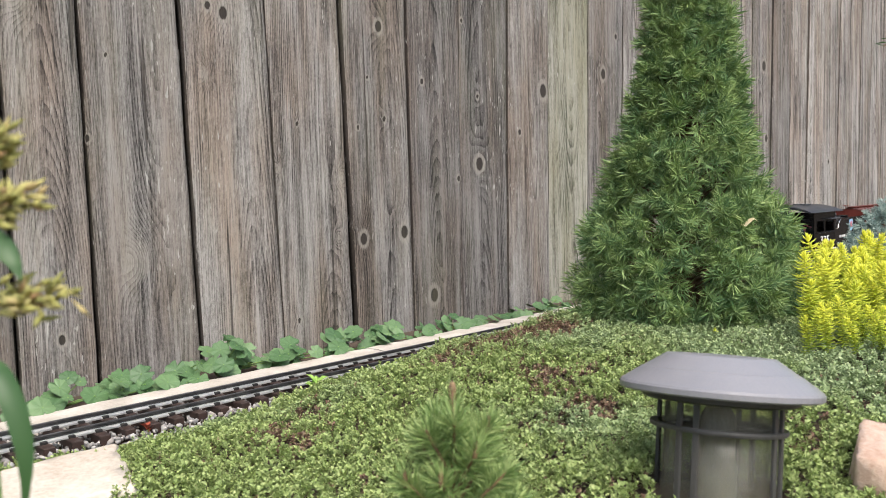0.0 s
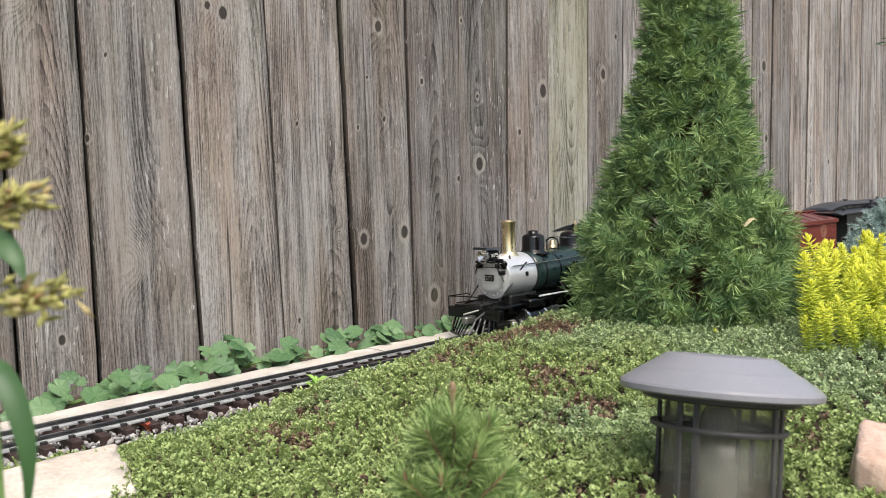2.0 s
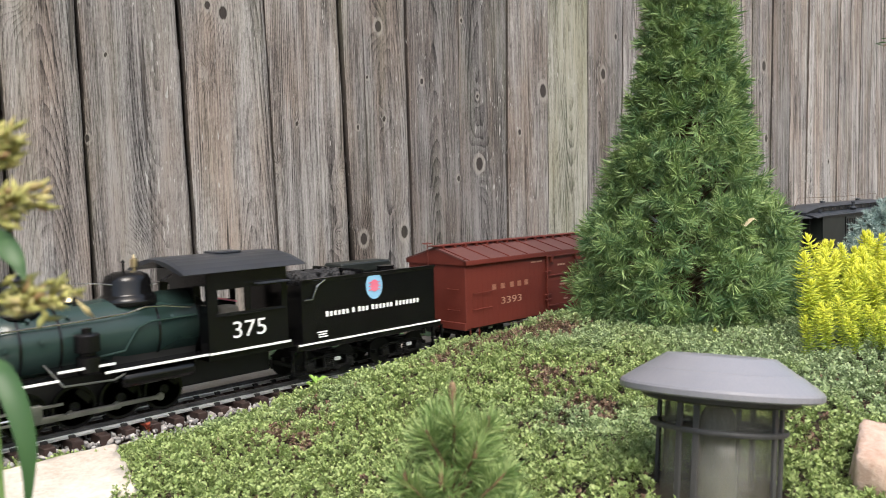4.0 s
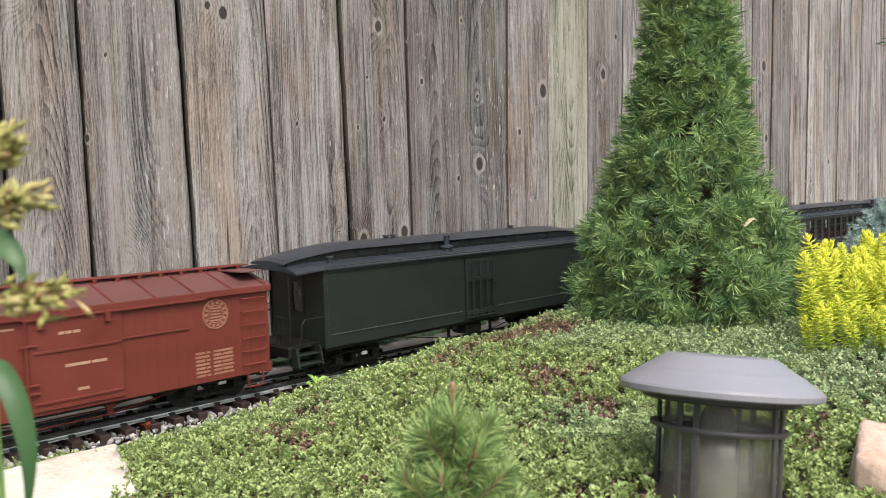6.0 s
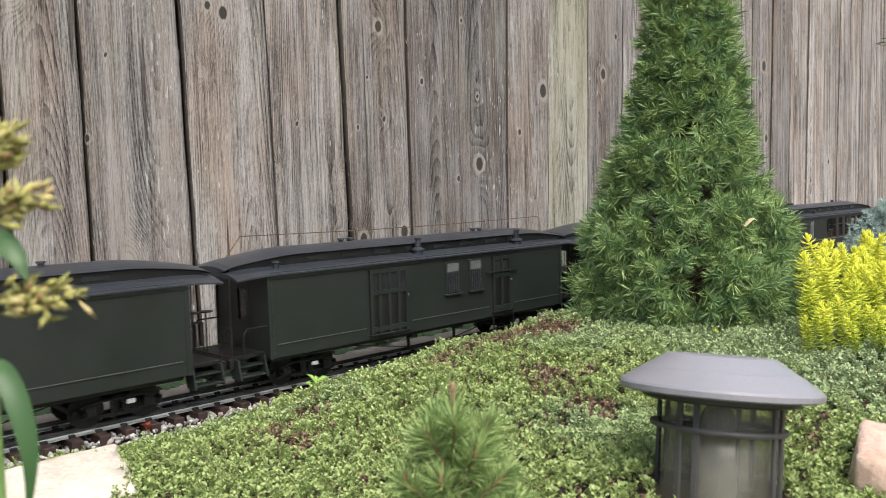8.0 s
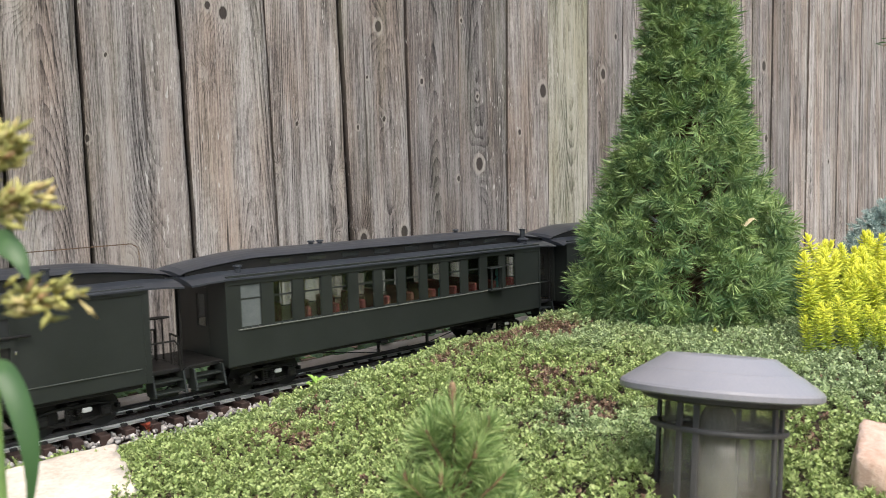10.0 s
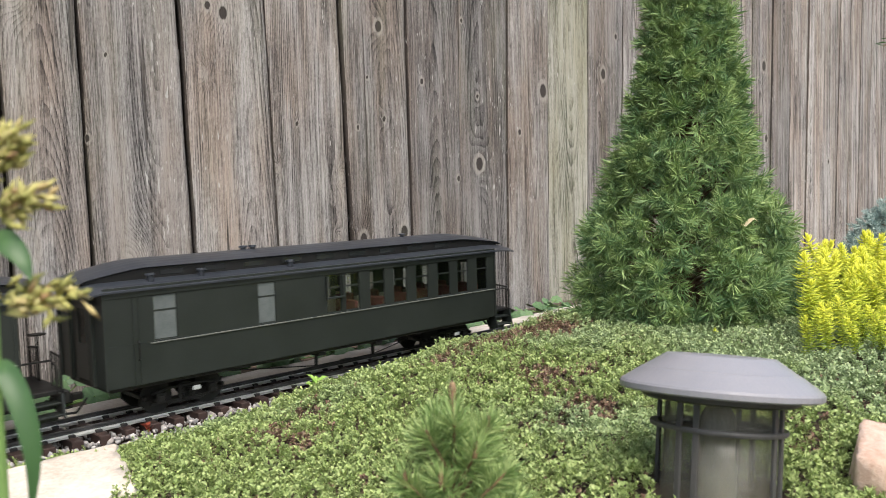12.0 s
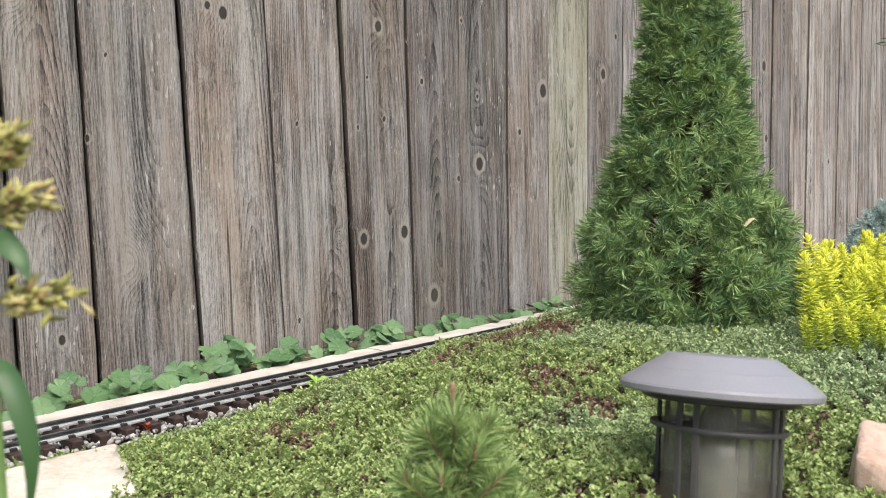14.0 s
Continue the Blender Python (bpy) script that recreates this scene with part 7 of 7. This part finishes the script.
    # leading truck
    lead = part("leading_truck", box(bmesh.new(), -0.068, -0.030, -0.034, 0.034, 0.012, 0.020, 0.001), MAT_FRAME, car)
    w = share("wheelset", wheelset_mesh(0.0125), lead, pose(-0.050, 0, 0.0125))
    WHEELS.append((w, -0.050, 0.0125))
    bm = box(bmesh.new(), -0.004, 0.004, -0.0015, 0.0015, 0.012, 0.017, 0.0006)
    o = part("bright_plate", bm, MAT_WHITE, lead)
    o.location = (-0.030, -0.036, 0.002)
    # cab
    c0, c1, zl, zh = 0.246, 0.350, 0.0575, 0.1455
    for s in (-1, 1):
        y0, y1 = sorted((s * 0.0600, s * 0.0583))
        bm = bmesh.new()
        for a, b, z0, z1 in ((c0, c1, zl, 0.1005), (c0, c1, 0.1305, zh + 0.006), (c0, 0.257, 0.1005, 0.1305), (0.2945, 0.2995, 0.1005, 0.1305), (0.3435, c1, 0.1005, 0.1305)):
            box(bm, a, b, y0, y1, z0, z1)
        sd = part("cab_side", bm, MAT_BLACK, car)
        bm = bmesh.new()
        for a, b in ((0.257, 0.2945), (0.2995, 0.3435)):
            for u0, u1, w0, w1 in ((a, b, 0.1005, 0.1022), (a, b, 0.1290, 0.1305), (a, a + 0.0014, 0.1005, 0.1305), (b - 0.0014, b, 0.1005, 0.1305)):
                box(bm, u0, u1, s * 0.0592 - 0.0012, s * 0.0592 + 0.0012, w0, w1)
        part("cab_window_frame", bm, MAT_BLACK, sd)
        part("arm_rest", box(bmesh.new(), 0.256, 0.345, s * 0.0612 - 0.0018, s * 0.0612 + 0.0018, 0.0990, 0.1006, 0.0004), MAT_BLACK, sd)
    lettering("number", "375", 0.2760, 0.0725, 0.0270, MAT_WHITE, car, -0.0602, 0.0430)
    part("awning", box(bmesh.new(), 0.3050, 0.3470, -0.074, -0.060, 0.1318, 0.1332, 0.0004), MAT_ROOF, car)
    bm = bmesh.new()
    for y0, y1, z0, z1 in ((-0.0595, -0.040, zl, 0.112), (0.040, 0.0595, zl, 0.112), (-0.0595, 0.0595, 0.134, 0.1500), (-0.0595, -0.054, 0.112, 0.134), (0.054, 0.0595, 0.112, 0.134), (-0.030, 0.030, 0.112, 0.134)):
        box(bm, c0, c0 + 0.002, y0, y1, z0, z1)
    part("cab_front", bm, MAT_BLACK, car)
    part("cab_floor", box(bmesh.new(), c0, c1 + 0.008, -0.058, 0.058, 0.050, 0.0575), MAT_BLACK, car)
    part("backhead", lathe(bmesh.new(), [(0.033, 0.246), (0.033, 0.262), (0.028, 0.265), (0, 0.265)], (0, 0, cz - 0.004), "X", 28), MAT_FRAME, car)
    bm = bmesh.new()
    for y in (-0.042, 0.042):
        box(bm, 0.312, 0.338, y - 0.012, y + 0.012, 0.0575, 0.096, 0.002)
    part("cab_seat", bm, MAT_INSIDE, car)
    bm = pipe(bmesh.new(), [(0.268, -0.024, 0.118), (0.300, -0.030, 0.110)], 0.001)
    lathe(bm, [(0.0060, -0.0006), (0.0072, 0), (0.0060, 0.0006)], (0.270, -0.020, 0.108), "X", 14)
    part("cab_controls", bm, MAT_PINK, car)

    def arc(k):
        up = [(0.0715 * (i / 6 - 1), 0.1500 + 0.0165 * (1 - (i / 6 - 1) ** 2) * (1 - 0.12 * k)) for i in range(13)]
        return up + [(0.066, 0.1490), (0, 0.1625), (-0.066, 0.1490)]
    part("cab_roof", loft(bmesh.new(), [(0.214, arc(1)), (0.220, arc(0)), (0.366, arc(0)), (0.372, arc(1))]), MAT_ROOF, car)
    part("roof_hatch", box(bmesh.new(), 0.285, 0.318, -0.016, 0.016, 0.1660, 0.1685, 0.0008), MAT_ROOF, car)
    # the pilot and deck sit close up to the smokebox
    for ob in car.children:
        word = ob.name.split(".")[0]
        if word in ("front_deck", "pilot_beam", "pilot", "front_coupler", "deck_brace", "deck_railing", "deck_rod"):
            ob.location.x += 0.009
        elif word == "headlight":
            ob.location.x += 0.010
    return car


def tender():
    car = thing("tender", pose(0, TRACK_Y, HEAD), "glossy black model tender with white lettering and blue badge", "locomotive tender")
    TRAIN.append((car, 0.0))
    x0, x1, w, zb, zt = 0.372, 0.597, 0.0575, 0.0505, 0.1275
    pr = [(-w, zb), (-w, zt - 0.004), (-w - 0.003, zt), (-w - 0.003, zt + 0.0015), (-w + 0.003, zt + 0.0015), (-w + 0.003, zt - 0.006), (w - 0.003, zt - 0.006), (w - 0.003, zt + 0.0015), (w + 0.003, zt + 0.0015), (w + 0.003, zt), (w, zt - 0.004), (w, zb)]
    part("tank", prism(bmesh.new(), pr, x0, x1), MAT_BLACK, car)
    fr = part("frame", box(bmesh.new(), x0 - 0.010, x1 + 0.010, -0.0595, 0.0595, 0.0415, 0.0505, 0.001), MAT_BLACK, car)
    for s in (-1, 1):
        part("white_edge", box(bmesh.new(), x0 - 0.008, x1 + 0.008, *sorted((s * 0.0595, s * 0.0607)), 0.0484, 0.0507, 0.0002), MAT_WHITE, fr, "white painted edge")
    bm = bmesh.new()
    r = random.Random(3)
    for k in range(260):
        x, y = r.uniform(x0 + 0.004, 0.47), r.uniform(-0.048, 0.048)
        z = zt - 0.004 + 0.006 * (1 - (y / 0.05) ** 2) + r.uniform(-0.002, 0.002)
        s = r.uniform(0.0028, 0.0052)
        bmesh.ops.create_icosphere(bm, subdivisions=1, radius=s, matrix=pose(x, y, z, r.uniform(0, 360), r.uniform(0, 360), 0) @ Matrix.Diagonal((1, r.uniform(0.6, 1), r.uniform(0.5, 0.9), 1)))
    part("coal_load", bm, MAT_COAL, car, "heap of black coal")
    part("coal_gate", box(bmesh.new(), 0.470, 0.473, -0.054, 0.054, zt - 0.006, zt + 0.006), MAT_BLACK, car)
    part("tank_top_box", box(bmesh.new(), 0.485, 0.575, 0.008, 0.048, zt - 0.006, zt + 0.0085, 0.002), MAT_COACH, car)
    part("filler_hatch", lathe(bmesh.new(), [(0.012, zt - 0.006), (0.012, zt + 0.003), (0.013, zt + 0.004), (0, zt + 0.005)], (0.54, -0.02, 0), "Z", 20), MAT_BLACK, car)
    part("grab_iron", pipe(bmesh.new(), [(x0 + 0.004, -w - 0.002, 0.104), (x0 + 0.014, -w - 0.003, 0.104), (x0 + 0.022, -w - 0.003, 0.120), (x0 + 0.034, -w - 0.003, 0.1265)], 0.0009), MAT_STEEL, car)
    bm = bmesh.new()
    x = 0.4075
    for word in (6, 1, 3, 6, 7):
        for k in range(word):
            box(bm, x, x + 0.0040, -w - 0.0004, -w, 0.0800, 0.0858 if k else 0.0866)
            x += 0.0064
        x += 0.0034
    part("lettering_bars", bm, MAT_WHITE, car, "row of plain white lettering bars")
    bars("data_bars", [(0.393, 0.409)], 0.0610, 0.0016, MAT_WHITE, car, -w)
    bars("data_bars", [(0.395, 0.408)], 0.0580, 0.0016, MAT_WHITE, car, -w)
    bars("data_bars", [(0.396, 0.409)], 0.0550, 0.0016, MAT_WHITE, car, -w)
    bm = lathe(bmesh.new(), [(0.0145, 0), (0.0150, 0.0004), (0, 0.0006)], (0, 0, 0), "Y", 28)
    badge = part("badge", bm, MAT_BLUE, car, "oval light blue badge")
    badge.matrix_basis = Matrix.Translation((0.487, -w - 0.0002, 0.1110)) @ Matrix.Rotation(math.pi, 4, "Z") @ Matrix.Diagonal((0.95, 1, 1.18, 1))
    bm = lathe(bmesh.new(), [(0.0065, 0), (0.0068, 0.0010), (0, 0.0011)], (0, 0, 0), "Y", 16)
    for k in range(3):
        box(bm, -0.010, 0.010, 0.0, 0.0009, -0.005 + 0.004 * k, -0.0038 + 0.004 * k)
    part("badge_centre", bm, MAT_PINK, badge)
    for x in (0.425, 0.550):
        truck(car, x)
    for x in (x0 - 0.006, x1 + 0.004):
        bm = bmesh.new()
        for s in (-1, 1):
            box(bm, x - 0.010, x + 0.010, *sorted((s * 0.050, s * 0.062)), 0.012, 0.014)
            for e in (-0.009, 0.009):
                box(bm, x + e - 0.001, x + e + 0.001, *sorted((s * 0.054, s * 0.058)), 0.012, 0.043)
        part("steps", bm, MAT_BLACK, car)
    for y in (-0.046, 0.046):
        part("rear_grab_iron", pipe(bmesh.new(), [(x1, y, 0.06), (x1 + 0.004, y, 0.062), (x1 + 0.004, y, 0.098), (x1, y, 0.10)], 0.0009), MAT_STEEL, car)
    coupler(car, x1 + 0.008, 1)
    part("drawbar", box(bmesh.new(), 0.345, 0.380, -0.010, 0.010, 0.040, 0.046, 0.001), MAT_FRAME, car)


locomotive()
tender()
boxcar()
baggage_car()
mail_car()
passenger_coach()
rear_coach()


# ---------------------------------------------------------------- what moves
# place of the chimney along the track, time by time
RUN = [(0.0, 1.762), (1.5, 1.209), (2.2, 0.9416), (3.0, 0.6090), (3.2, 0.5245), (4.2, 0.1120), (5.3, -0.3155), (6.0, -0.5950), (6.5, -0.7910), (7.0, -0.9760), (8.2, -1.4062), (9.2, -1.7600),
       (10.3, -2.1520), (11.0, -2.4228), (11.6, -2.6655), (12.0, -2.8260), (12.5, -3.0250), (13.0, -3.2243), (13.6, -3.4600), (14.0, -3.6180)]


def run_at(t):
    return float(np.interp(t, [a for a, b in RUN], [b for a, b in RUN]))


# where each vehicle stands on the rails, from its own origin
BOGIES = {"steam_locomotive": (0.03, 0.20), "tender": (0.42, 0.55), "boxcar": (0.07, 0.38), "baggage_car": (0.09, 0.49), "mail_car": (0.09, 0.49), "passenger_coach": (0.09, 0.49), "rear_coach": (0.09, 0.45)}


def standing(x, front, rear):
    """A vehicle's place with both its ends on the line, straight or bent."""
    a, b = (Vector((x + k, TRACK_Y - float(bend(x + k)), HEAD + float(climb(x + k)))) for k in (front, rear))
    d = b - a
    turn = pose(0, 0, 0, 0, -math.degrees(math.atan2(d.z, math.hypot(d.x, d.y))), math.degrees(math.atan2(d.y, d.x)))
    return Matrix.Translation(a) @ turn @ Matrix.Translation((-front, 0, 0))


def motions():
    times = sorted({t for t, s in RUN} | {round(0.25 * k, 3) for k in range(45)})
    for car, off in TRAIN:
        front, rear = BOGIES[car.name.split(".")[0]]
        walk(car, [(t, standing(run_at(t) + off, front, rear)) for t in times])
    # rolling without slipping: the turn follows the way that the train has gone
    ticks = [k / 30 for k in range(421)]
    gone = [run_at(t) for t in ticks]
    for w, x, *rest in WHEELS:
        r = rest[0] if rest else WHEEL_R
        walk(w, [(t, pose(x, 0, r, 0, math.degrees(s / r), 0)) for t, s in zip(ticks, gone)])
    for w, x, y, r, lead in DRIVERS:
        walk(w, [(t, pose(x, y, r, 0, math.degrees(s / r) + lead, 0)) for t, s in zip(ticks, gone)])
    for b, y, lead in RODS:
        rows = []
        for t, s in zip(ticks, gone):
            a = s / DRIVER_R + radians(lead)
            rows.append((t, pose(CRANK * math.cos(a), y, DRIVER_R - CRANK * math.sin(a))))
        walk(b, rows)
    # the plant by the camera sways a little in the air
    sway = [(0.0, 0.0), (1.5, 0.25), (3.0, 0.28), (5.5, 0.30), (6.5, 0.38), (7.5, 0.42), (9.2, 0.5), (11.0, 0.62), (12.5, 0.74), (13.2, 0.7), (14.0, 0.55)]
    walk(bloom, [(t, Matrix.Translation(PLANT_AT) @ PLANT_TURN @ pose(0, 0, 0, 0, a, 0)) for t, a in sway])


motions()
